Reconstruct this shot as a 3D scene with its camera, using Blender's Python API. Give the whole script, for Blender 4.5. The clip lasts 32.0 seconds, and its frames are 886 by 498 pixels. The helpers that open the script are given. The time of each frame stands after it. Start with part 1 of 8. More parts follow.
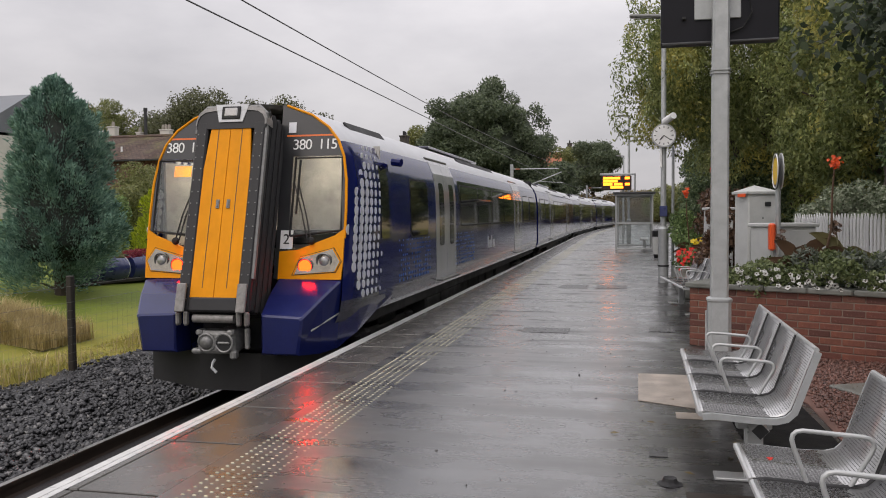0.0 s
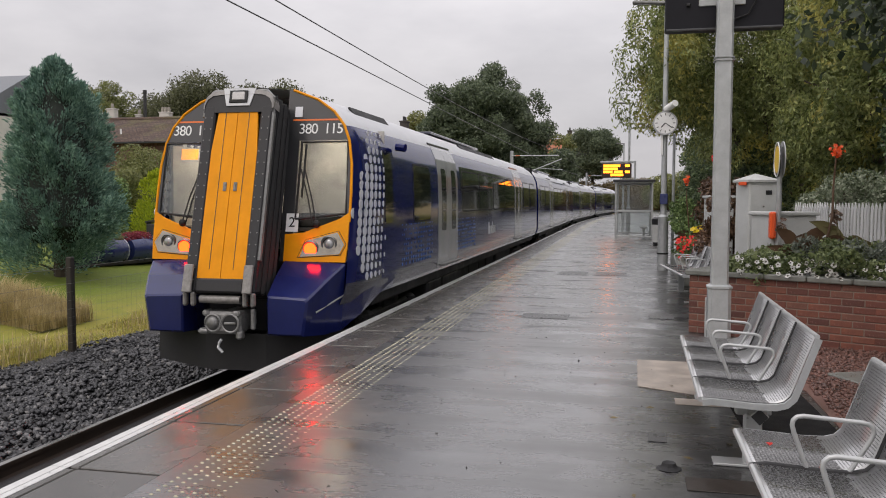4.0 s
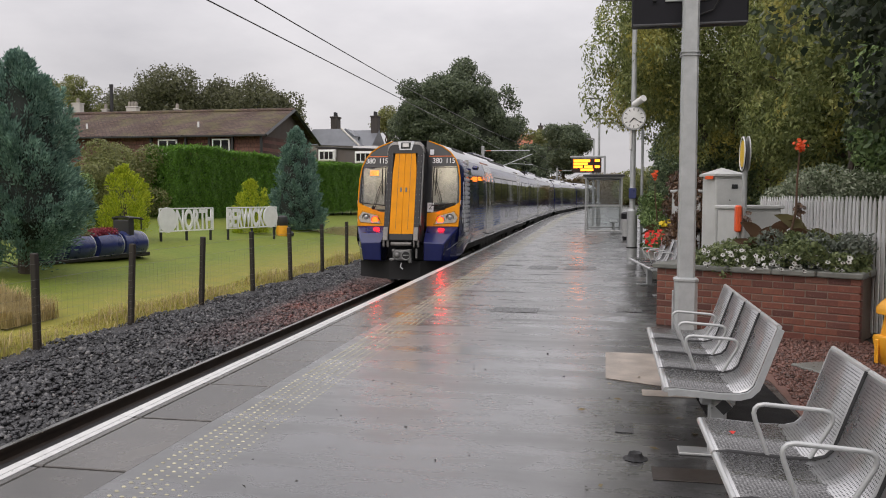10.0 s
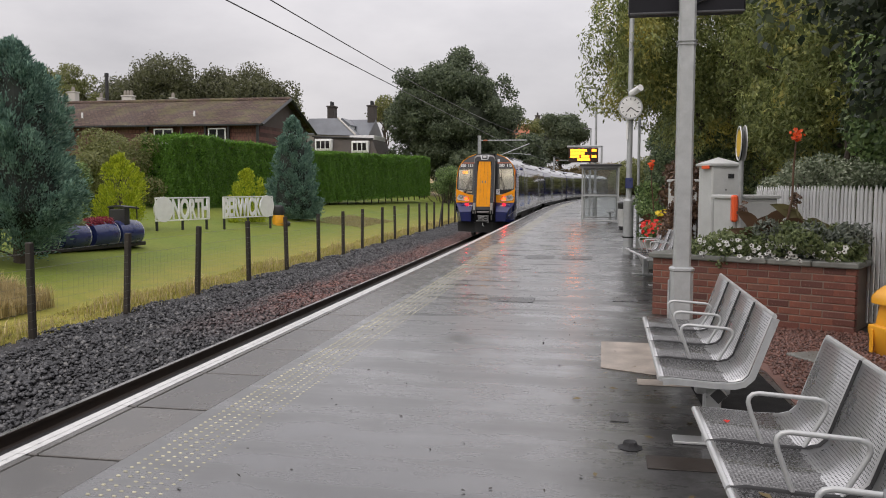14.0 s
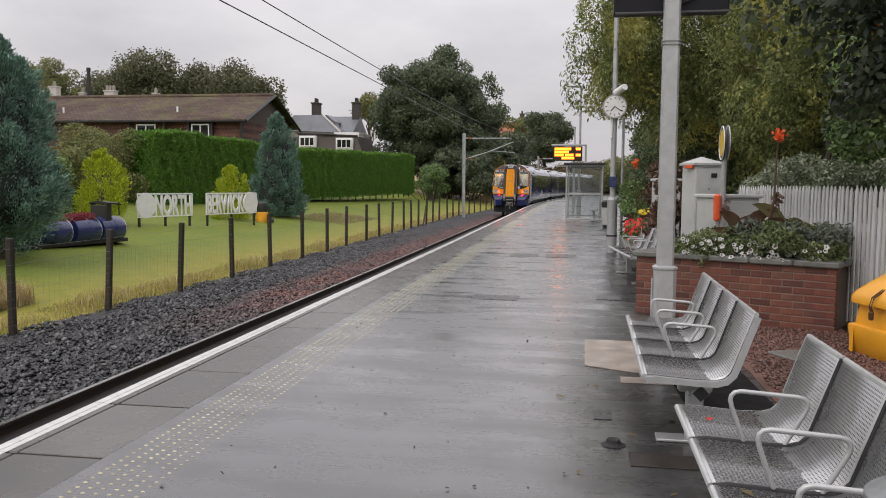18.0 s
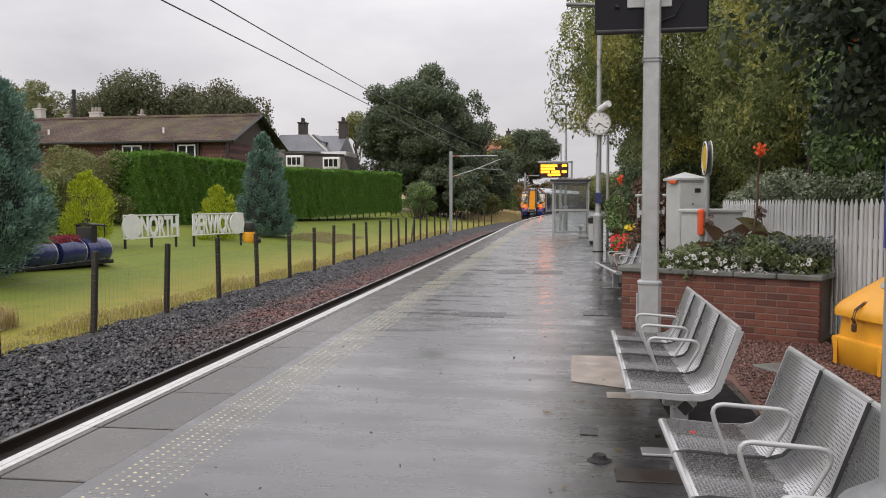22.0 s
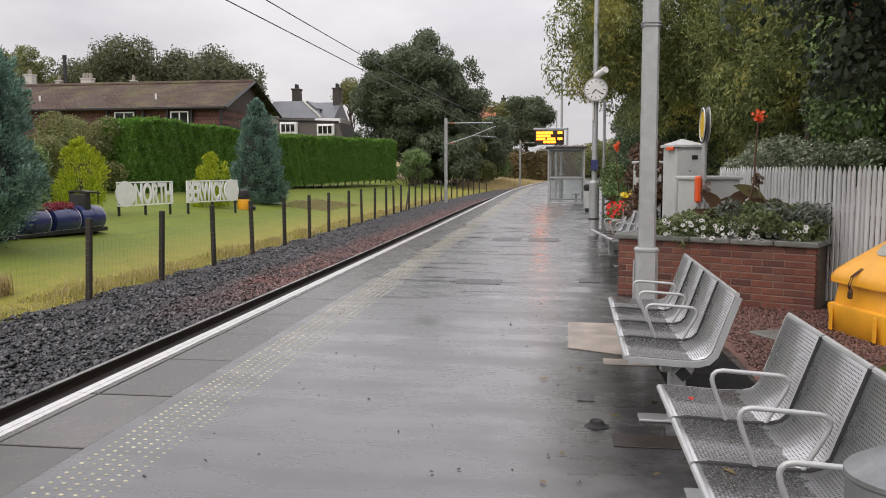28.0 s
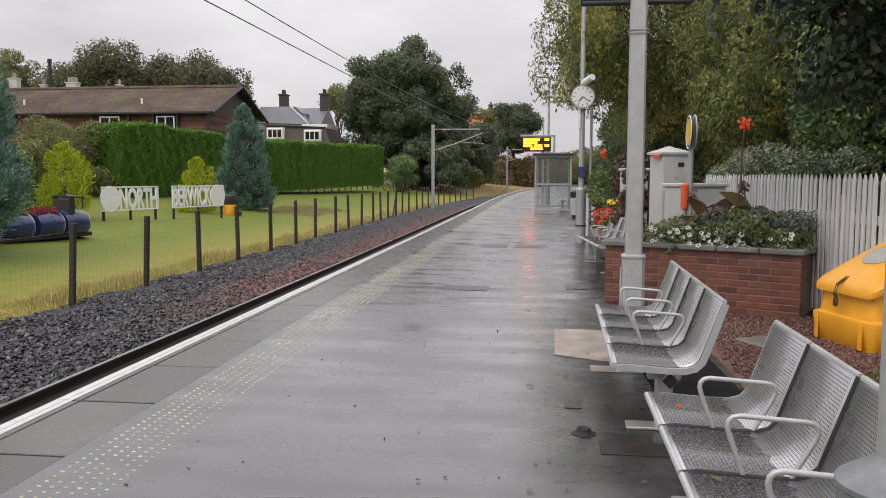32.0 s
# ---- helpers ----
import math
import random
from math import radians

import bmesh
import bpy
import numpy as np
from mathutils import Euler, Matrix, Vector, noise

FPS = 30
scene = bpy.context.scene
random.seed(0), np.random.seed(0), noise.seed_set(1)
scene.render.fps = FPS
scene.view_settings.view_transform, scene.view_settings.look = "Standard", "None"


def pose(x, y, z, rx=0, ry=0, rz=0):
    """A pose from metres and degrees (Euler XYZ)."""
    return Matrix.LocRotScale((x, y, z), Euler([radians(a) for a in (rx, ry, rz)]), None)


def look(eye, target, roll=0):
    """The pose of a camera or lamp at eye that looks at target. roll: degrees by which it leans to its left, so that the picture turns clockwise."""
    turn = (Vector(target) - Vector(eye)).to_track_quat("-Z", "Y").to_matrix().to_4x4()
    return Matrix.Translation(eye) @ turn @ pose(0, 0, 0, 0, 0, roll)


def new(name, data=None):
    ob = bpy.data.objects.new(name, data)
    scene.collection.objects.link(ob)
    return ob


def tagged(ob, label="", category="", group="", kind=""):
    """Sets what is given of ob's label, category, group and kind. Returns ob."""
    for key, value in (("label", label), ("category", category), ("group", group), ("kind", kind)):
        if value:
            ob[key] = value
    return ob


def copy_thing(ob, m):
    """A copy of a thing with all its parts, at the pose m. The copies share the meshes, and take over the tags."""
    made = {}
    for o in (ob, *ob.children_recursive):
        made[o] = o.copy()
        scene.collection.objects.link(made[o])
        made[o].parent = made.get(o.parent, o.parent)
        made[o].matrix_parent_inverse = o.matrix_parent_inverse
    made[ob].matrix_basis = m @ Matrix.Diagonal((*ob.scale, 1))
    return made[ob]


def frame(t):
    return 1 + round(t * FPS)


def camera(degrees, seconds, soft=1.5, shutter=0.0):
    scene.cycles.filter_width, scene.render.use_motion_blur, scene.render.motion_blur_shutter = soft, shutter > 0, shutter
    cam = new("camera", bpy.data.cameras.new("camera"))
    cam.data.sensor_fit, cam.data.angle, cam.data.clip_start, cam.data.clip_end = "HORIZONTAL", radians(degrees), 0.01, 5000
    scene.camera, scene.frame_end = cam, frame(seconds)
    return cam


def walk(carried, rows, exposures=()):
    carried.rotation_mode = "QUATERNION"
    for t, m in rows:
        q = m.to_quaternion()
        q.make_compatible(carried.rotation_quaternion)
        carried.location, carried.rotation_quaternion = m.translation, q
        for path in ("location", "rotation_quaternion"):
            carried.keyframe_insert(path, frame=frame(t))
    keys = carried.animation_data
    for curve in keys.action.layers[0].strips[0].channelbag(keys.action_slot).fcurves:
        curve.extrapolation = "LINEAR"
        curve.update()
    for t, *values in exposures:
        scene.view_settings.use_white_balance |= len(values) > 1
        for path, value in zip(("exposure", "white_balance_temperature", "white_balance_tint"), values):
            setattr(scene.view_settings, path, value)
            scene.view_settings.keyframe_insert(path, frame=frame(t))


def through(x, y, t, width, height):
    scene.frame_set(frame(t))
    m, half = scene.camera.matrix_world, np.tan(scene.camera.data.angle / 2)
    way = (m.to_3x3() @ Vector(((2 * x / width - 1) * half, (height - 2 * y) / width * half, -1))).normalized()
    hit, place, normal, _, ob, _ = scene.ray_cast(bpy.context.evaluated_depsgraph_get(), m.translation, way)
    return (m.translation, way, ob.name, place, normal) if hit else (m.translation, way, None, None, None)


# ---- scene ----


def view(x, y, z, turn, tilt, roll):
    """A camera pose: turn to the left of +y, tilt up, roll, in degrees."""
    a, b = radians(turn), radians(tilt)
    way = Vector((-math.sin(a) * math.cos(b), math.cos(a) * math.cos(b), math.sin(b)))
    eye = Vector((x, y, z))
    return look(eye, eye + way * 10, roll)


cam = camera(56.485, 32.0, soft=1.0)
walk(cam, [
    (0, view(-0.008, -0.004, 1.556, 13.134, -2.312, -0.432)),
    (0.5, view(-0.007, -0.003, 1.549, 13.212, -2.497, -0.298)),
    (1, view(-0.005, -0.007, 1.545, 13.483, -2.806, -0.338)),
    (1.5, view(0.001, -0.015, 1.547, 13.446, -2.828, -0.205)),
    (2, view(0.001, -0.025, 1.554, 13.186, -2.835, 0.065)),
    (2.5, view(-0.017, -0.023, 1.540, 13.055, -2.938, 0.371)),
    (3, view(-0.025, -0.023, 1.539, 13.192, -3.206, 0.177)),
    (3.5, view(-0.031, -0.020, 1.541, 13.151, -3.305, 0.197)),
    (5.5, view(-0.020, 0.005, 1.540, 12.533, -2.972, -0.186)),
    (6, view(-0.018, 0.004, 1.536, 12.416, -2.895, -0.299)),
    (6.5, view(-0.011, 0.001, 1.537, 12.289, -2.908, -0.409)),
    (7, view(-0.014, -0.003, 1.538, 11.939, -2.885, -0.499)),
    (7.5, view(-0.012, -0.005, 1.537, 11.691, -2.990, -0.358)),
    (8, view(-0.016, -0.003, 1.533, 11.470, -3.037, -0.116)),
    (8.5, view(-0.016, -0.004, 1.533, 11.281, -3.057, -0.014)),
    (9, view(-0.012, -0.007, 1.531, 11.138, -3.164, 0.018)),
    (9.5, view(-0.011, -0.008, 1.531, 11.053, -3.325, 0.130)),
    (10, view(-0.006, -0.015, 1.530, 11.079, -3.598, 0.059)),
    (10.5, view(0.001, -0.013, 1.533, 11.077, -3.849, 0.191)),
    (11, view(0.004, -0.007, 1.533, 11.208, -3.999, 0.269)),
    (11.5, view(0.001, -0.004, 1.529, 11.363, -4.209, 0.308)),
    (12, view(-0.001, -0.007, 1.530, 11.391, -4.414, 0.124)),
    (12.5, view(-0.005, -0.004, 1.530, 11.376, -4.534, 0.029)),
    (13, view(-0.002, -0.003, 1.531, 11.273, -4.381, 0.028)),
    (13.5, view(0.003, 0.001, 1.527, 11.132, -4.343, 0.114)),
    (14, view(0.001, 0.000, 1.524, 10.853, -4.306, 0.122)),
    (14.5, view(0.000, 0.001, 1.524, 10.743, -4.387, 0.085)),
    (16.5, view(-0.005, 0.006, 1.521, 9.954, -4.353, 0.201)),
    (17, view(-0.003, 0.006, 1.522, 10.023, -4.506, 0.117)),
    (17.5, view(-0.008, -0.001, 1.524, 10.031, -4.585, 0.268)),
    (18, view(-0.004, -0.004, 1.525, 9.743, -4.463, 0.462)),
    (18.5, view(0.007, -0.004, 1.525, 9.514, -4.237, 0.463)),
    (19, view(0.009, 0.001, 1.533, 9.277, -4.066, 0.461)),
    (19.5, view(0.007, 0.006, 1.531, 9.257, -3.910, 0.549)),
    (20, view(0.005, 0.011, 1.529, 9.346, -3.623, 0.387)),
    (20.5, view(0.014, 0.004, 1.535, 9.228, -2.873, 0.272)),
    (21, view(0.021, -0.003, 1.538, 9.112, -2.276, 0.306)),
    (21.5, view(0.025, -0.008, 1.530, 8.930, -2.450, 0.060)),
    (22, view(0.026, -0.013, 1.524, 8.931, -3.224, -0.186)),
    (22.5, view(0.027, -0.020, 1.529, 8.688, -3.892, -0.287)),
    (23, view(0.021, -0.019, 1.528, 8.402, -4.059, -0.477)),
    (23.5, view(0.016, -0.020, 1.526, 8.055, -4.125, -0.569)),
    (24, view(0.003, -0.022, 1.524, 7.901, -4.274, -0.332)),
    (24.5, view(0.006, -0.019, 1.523, 7.902, -4.521, -0.267)),
    (25, view(0.006, -0.012, 1.522, 8.049, -4.731, -0.352)),
    (25.5, view(0.005, -0.007, 1.522, 8.400, -4.970, -0.350)),
    (27.5, view(0.003, 0.005, 1.518, 8.603, -5.403, -0.050)),
    (28, view(0.002, 0.012, 1.516, 8.571, -5.474, -0.157)),
    (28.5, view(-0.002, 0.018, 1.515, 8.503, -5.635, -0.201)),
    (29, view(0.005, 0.028, 1.519, 8.407, -5.651, -0.339)),
    (29.5, view(0.009, 0.035, 1.521, 8.142, -5.500, -0.403)),
    (30, view(0.003, 0.037, 1.515, 7.796, -5.391, -0.342)),
    (30.5, view(0.010, 0.034, 1.509, 7.443, -5.332, -0.360)),
    (31, view(0.010, 0.037, 1.512, 7.436, -5.368, -0.453)),
    (31.5, view(0.004, 0.037, 1.514, 7.589, -5.270, -0.258)),
    (32, view(-0.003, 0.039, 1.513, 7.653, -5.039, 0.111)),
], [(0, 0.10, 6550, 14), (2, 0.08, 6550, 14), (6, 0.20, 6550, 14), (13, 0.17, 6550, 14), (20, 0.21, 6550, 14), (24, 0.31, 6550, 14), (28, 0.33, 6550, 14), (32, 0.30, 6550, 14)])

# ---- light: a grey overcast evening sky ----
scene.view_settings.exposure = 0.15
world = bpy.data.worlds.new("overcast_sky")
scene.world = world
world.use_nodes = True
nt = world.node_tree
nt.nodes.clear()
w_out = nt.nodes.new("ShaderNodeOutputWorld")
w_bg = nt.nodes.new("ShaderNodeBackground")
w_sky = nt.nodes.new("ShaderNodeTexSky")
w_sky.sky_type, w_sky.sun_disc = "NISHITA", False
w_sky.sun_elevation, w_sky.sun_rotation = radians(38), radians(200)
w_sky.air_density, w_sky.dust_density = 1.0, 4.0
w_co = nt.nodes.new("ShaderNodeTexCoord")
w_map = nt.nodes.new("ShaderNodeMapping")
w_map.inputs["Scale"].default_value = (1.0, 1.0, 2.6)
w_noise = nt.nodes.new("ShaderNodeTexNoise")
w_noise.inputs["Scale"].default_value = 2.2
w_noise.inputs["Detail"].default_value = 7.0
w_noise.inputs["Roughness"].default_value = 0.55
w_ramp = nt.nodes.new("ShaderNodeValToRGB")
w_ramp.color_ramp.elements[0].position, w_ramp.color_ramp.elements[0].color = 0.34, (5.9, 5.85, 6.0, 1)
w_ramp.color_ramp.elements[1].position, w_ramp.color_ramp.elements[1].color = 0.72, (9.0, 8.85, 8.85, 1)
w_mix = nt.nodes.new("ShaderNodeMixRGB")
w_mix.inputs["Fac"].default_value = 0.88
w_bg.inputs["Strength"].default_value = 0.088
nt.links.new(w_co.outputs["Generated"], w_map.inputs["Vector"])
nt.links.new(w_map.outputs["Vector"], w_noise.inputs["Vector"])
nt.links.new(w_noise.outputs["Fac"], w_ramp.inputs["Fac"])
nt.links.new(w_sky.outputs["Color"], w_mix.inputs["Color1"])
nt.links.new(w_ramp.outputs["Color"], w_mix.inputs["Color2"])
# an overcast sky is brightest overhead
w_sep = nt.nodes.new("ShaderNodeSeparateXYZ")
w_up = nt.nodes.new("ShaderNodeMapRange")
w_up.inputs["From Min"].default_value, w_up.inputs["From Max"].default_value = 0.15, 0.95
w_up.inputs["To Min"].default_value, w_up.inputs["To Max"].default_value = 1.0, 2.5
w_gain = nt.nodes.new("ShaderNodeMixRGB")
w_gain.blend_type = "MULTIPLY"
w_gain.inputs["Fac"].default_value = 1.0
nt.links.new(w_co.outputs["Generated"], w_sep.inputs[0])
nt.links.new(w_sep.outputs["Z"], w_up.inputs["Value"])
nt.links.new(w_mix.outputs["Color"], w_gain.inputs["Color1"])
nt.links.new(w_up.outputs["Result"], w_gain.inputs["Color2"])
nt.links.new(w_gain.outputs["Color"], w_bg.inputs["Color"])
nt.links.new(w_bg.outputs["Background"], w_out.inputs["Surface"])
sun_data = bpy.data.lights.new("sun", "SUN")
sun_data.energy, sun_data.angle, sun_data.color = 0.6, radians(25), (1.0, 0.96, 0.9)
sun = new("sun", sun_data)
sun.matrix_world = look((0, 0, 30), (8, 22, 0))

# ---- materials ----
def nodes_of(name):
    m = bpy.data.materials.new(name)
    m.use_nodes = True
    t = m.node_tree
    return m, t, t.nodes["Principled BSDF"]


def link(t, a, b):
    t.links.new(a, b)


def mixed(t, fac, a, b, mode="MIX"):
    n = t.nodes.new("ShaderNodeMixRGB")
    n.blend_type = mode
    for sock, v in (("Fac", fac), ("Color1", a), ("Color2", b)):
        if isinstance(v, (int, float)):
            n.inputs[sock].default_value = v
        elif isinstance(v, tuple):
            n.inputs[sock].default_value = (*v, 1)
        else:
            link(t, v, n.inputs[sock])
    return n.outputs["Color"]


def noisy(t, scale, detail=4.0, rough=0.55, coord=None, stretch=None):
    if coord is None:
        coord = t.nodes.new("ShaderNodeTexCoord").outputs["Object"]
    if stretch:
        mp = t.nodes.new("ShaderNodeMapping")
        mp.inputs["Scale"].default_value = stretch
        link(t, coord, mp.inputs["Vector"])
        coord = mp.outputs["Vector"]
    n = t.nodes.new("ShaderNodeTexNoise")
    n.inputs["Scale"].default_value, n.inputs["Detail"].default_value, n.inputs["Roughness"].default_value = scale, detail, rough
    link(t, coord, n.inputs["Vector"])
    return n.outputs["Fac"]


def ramped(t, fac, stops):
    r = t.nodes.new("ShaderNodeValToRGB")
    el = r.color_ramp.elements
    while len(el) < len(stops):
        el.new(0.5)
    for e, (p, c) in zip(el, stops):
        e.position = p
        e.color = (c, c, c, 1) if isinstance(c, (int, float)) else (*c, 1)
    link(t, fac, r.inputs["Fac"])
    return r.outputs["Color"]


def bumped(t, p, height, strength, distance=0.01):
    b = t.nodes.new("ShaderNodeBump")
    b.inputs["Strength"].default_value, b.inputs["Distance"].default_value = strength, distance
    link(t, height, b.inputs["Height"])
    link(t, b.outputs["Normal"], p.inputs["Normal"])


def surface(name, base, rough=0.6, metal=0.0, vary=0.25, coarse=1.5, fine=40.0, bump=0.15, dist=0.004, coat=0.0, random_part=0.0, island=0.0, stretch=None, spec=0.5):
    """A worn surface: two scales of tone, fine relief, and tone by part where wanted."""
    m, t, p = nodes_of(name)
    big, small = noisy(t, coarse, 5, stretch=stretch), noisy(t, fine, 3, stretch=stretch)
    dark = tuple(c * (1 - vary) for c in base)
    light = tuple(min(1, c * (1 + vary * 0.8)) for c in base)
    col = mixed(t, ramped(t, big, [(0.3, 0.0), (0.7, 1.0)]), dark, light)
    col = mixed(t, 0.35 * min(1, vary * 3), col, mixed(t, small, tuple(c * 0.6 for c in base), tuple(min(1, c * 1.4) for c in base)))
    if random_part or island:
        src = t.nodes.new("ShaderNodeObjectInfo").outputs["Random"] if random_part else t.nodes.new("ShaderNodeNewGeometry").outputs["Random Per Island"]
        k = random_part or island
        hv = t.nodes.new("ShaderNodeHueSaturation")
        mr = t.nodes.new("ShaderNodeMapRange")
        mr.inputs["To Min"].default_value, mr.inputs["To Max"].default_value = 1 - k, 1 + k
        link(t, src, mr.inputs["Value"])
        link(t, mr.outputs["Result"], hv.inputs["Value"])
        link(t, col, hv.inputs["Color"])
        col = hv.outputs["Color"]
    link(t, col, p.inputs["Base Color"])
    link(t, ramped(t, big, [(0.25, max(0.02, rough * 0.75)), (0.8, min(1, rough * 1.25))]), p.inputs["Roughness"])
    p.inputs["Metallic"].default_value = metal
    p.inputs["Specular IOR Level"].default_value = spec
    p.inputs["Coat Weight"].default_value = coat
    p.inputs["Coat Roughness"].default_value = 0.08
    if bump:
        bumped(t, p, small, bump, dist)
    return m


def glowing(name, colour, strength):
    m, t, p = nodes_of(name)
    p.inputs["Base Color"].default_value = (*[c * 0.5 for c in colour], 1)
    p.inputs["Emission Color"].default_value = (*colour, 1)
    p.inputs["Emission Strength"].default_value = strength
    return m


def glassy(name, tint, alpha=0.2, rough=0.03):
    """Thin pane: part clear, part glossy."""
    m, t, p = nodes_of(name)
    p.inputs["Base Color"].default_value = (*tint, 1)
    p.inputs["Roughness"].default_value = rough
    p.inputs["Specular IOR Level"].default_value = 0.6
    tr = t.nodes.new("ShaderNodeBsdfTransparent")
    tr.inputs["Color"].default_value = (0.93, 0.95, 0.95, 1)
    mx = t.nodes.new("ShaderNodeMixShader")
    dirt = ramped(t, noisy(t, 3.0, 5), [(0.3, alpha * 0.6), (0.8, min(1, alpha * 1.5))])
    link(t, dirt, mx.inputs["Fac"])
    link(t, tr.outputs[0], mx.inputs[1])
    link(t, p.outputs[0], mx.inputs[2])
    link(t, mx.outputs[0], t.nodes["Material Output"].inputs["Surface"])
    return m


def leafy(name, dark, light, warm=None, gloss=0.45, through=0.25, patch=0.4, grain=1.3):
    """Leaves: tone by leaf and by clump, some light through them."""
    m, t, p = nodes_of(name)
    isl = t.nodes.new("ShaderNodeNewGeometry").outputs["Random Per Island"]
    col = mixed(t, isl, dark, light)
    big = noisy(t, grain, 3)
    col = mixed(t, ramped(t, big, [(0.35, 0.0), (0.65, patch)]), col, tuple(c * 0.7 for c in dark))
    if warm:
        sel = ramped(t, noisy(t, 0.7, 4), [(0.54, 0.0), (0.68, 1.0)])
        col = mixed(t, sel, col, mixed(t, isl, tuple(c * 0.6 for c in warm), warm))
    link(t, col, p.inputs["Base Color"])
    p.inputs["Roughness"].default_value = gloss
    p.inputs["Specular IOR Level"].default_value = 0.35
    tl = t.nodes.new("ShaderNodeBsdfTranslucent")
    link(t, col, tl.inputs["Color"])
    mx = t.nodes.new("ShaderNodeMixShader")
    mx.inputs["Fac"].default_value = through
    link(t, p.outputs[0], mx.inputs[1])
    link(t, tl.outputs[0], mx.inputs[2])
    link(t, mx.outputs[0], t.nodes["Material Output"].inputs["Surface"])
    return m


def wet_asphalt():
    m, t, p = nodes_of("wet_asphalt")
    co = t.nodes.new("ShaderNodeTexCoord").outputs["Object"]
    big = noisy(t, 0.55, 6, 0.6, co, (1.0, 0.75, 1))
    mid = noisy(t, 2.6, 6, 0.65, co)
    grit = noisy(t, 170.0, 2, 0.5, co)
    dry = ramped(t, big, [(0.42, 0.0), (0.62, 1.0)])
    col = mixed(t, dry, (0.016, 0.016, 0.016), (0.044, 0.043, 0.042))
    col = mixed(t, ramped(t, mid, [(0.5, 0.0), (0.70, 0.85)]), col, (0.022, 0.019, 0.018))
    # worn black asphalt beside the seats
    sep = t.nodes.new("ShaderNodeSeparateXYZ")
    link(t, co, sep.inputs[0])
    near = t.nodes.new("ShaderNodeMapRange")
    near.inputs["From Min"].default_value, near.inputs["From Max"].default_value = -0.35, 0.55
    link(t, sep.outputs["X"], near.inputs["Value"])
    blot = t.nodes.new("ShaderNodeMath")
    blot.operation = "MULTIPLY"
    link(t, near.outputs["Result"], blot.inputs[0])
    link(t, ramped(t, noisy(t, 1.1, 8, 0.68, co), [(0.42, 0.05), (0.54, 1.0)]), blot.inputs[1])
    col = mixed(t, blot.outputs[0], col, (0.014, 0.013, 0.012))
    col = mixed(t, ramped(t, noisy(t, 22.0, 6, 0.7, co), [(0.52, 0.0), (0.66, 0.7)]), col, (0.016, 0.015, 0.014))
    col = mixed(t, 0.4, col, mixed(t, grit, (0.010, 0.010, 0.010), (0.13, 0.13, 0.13)))
    film = noisy(t, 1.1, 5, 0.6, co, (0.45, 2.2, 1))
    wet = mixed(t, 0.55, mixed(t, 0.5, big, mid), film)
    # thin wet cracks across the platform, farther along
    crack = noisy(t, 1.5, 6, 0.62, co, (0.42, 1.9, 1))
    along = t.nodes.new("ShaderNodeMapRange")
    along.inputs["From Min"].default_value, along.inputs["From Max"].default_value = 7.5, 11.5
    link(t, sep.outputs["Y"], along.inputs["Value"])
    across = t.nodes.new("ShaderNodeMapRange")
    across.inputs["From Min"].default_value, across.inputs["From Max"].default_value = -0.2, -1.1
    link(t, sep.outputs["X"], across.inputs["Value"])
    crack = mixed(t, 1.0, ramped(t, crack, [(0.575, 0.0), (0.605, 1.0)]), mixed(t, 1.0, along.outputs["Result"], across.outputs["Result"], "MULTIPLY"), "MULTIPLY")
    col = mixed(t, crack, col, (0.008, 0.008, 0.008))
    link(t, col, p.inputs["Base Color"])
    link(t, ramped(t, wet, [(0.34, 0.10), (0.42, 0.22), (0.60, 0.38)]), p.inputs["Roughness"])
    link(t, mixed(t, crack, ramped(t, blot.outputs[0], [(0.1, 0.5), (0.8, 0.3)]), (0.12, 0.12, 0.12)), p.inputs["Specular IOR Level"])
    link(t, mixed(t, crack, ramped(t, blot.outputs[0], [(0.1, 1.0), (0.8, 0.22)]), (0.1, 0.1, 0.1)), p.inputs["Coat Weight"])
    p.inputs["Coat IOR"].default_value = 1.5
    link(t, ramped(t, wet, [(0.33, 0.05), (0.41, 0.18), (0.55, 0.34)]), p.inputs["Coat Roughness"])
    h = mixed(t, 0.6, grit, mid)
    b = t.nodes.new("ShaderNodeBump")
    b.inputs["Distance"].default_value = 0.004
    link(t, ramped(t, wet, [(0.4, 0.01), (0.65, 0.09)]), b.inputs["Strength"])
    link(t, h, b.inputs["Height"])
    link(t, b.outputs["Normal"], p.inputs["Normal"])
    return m


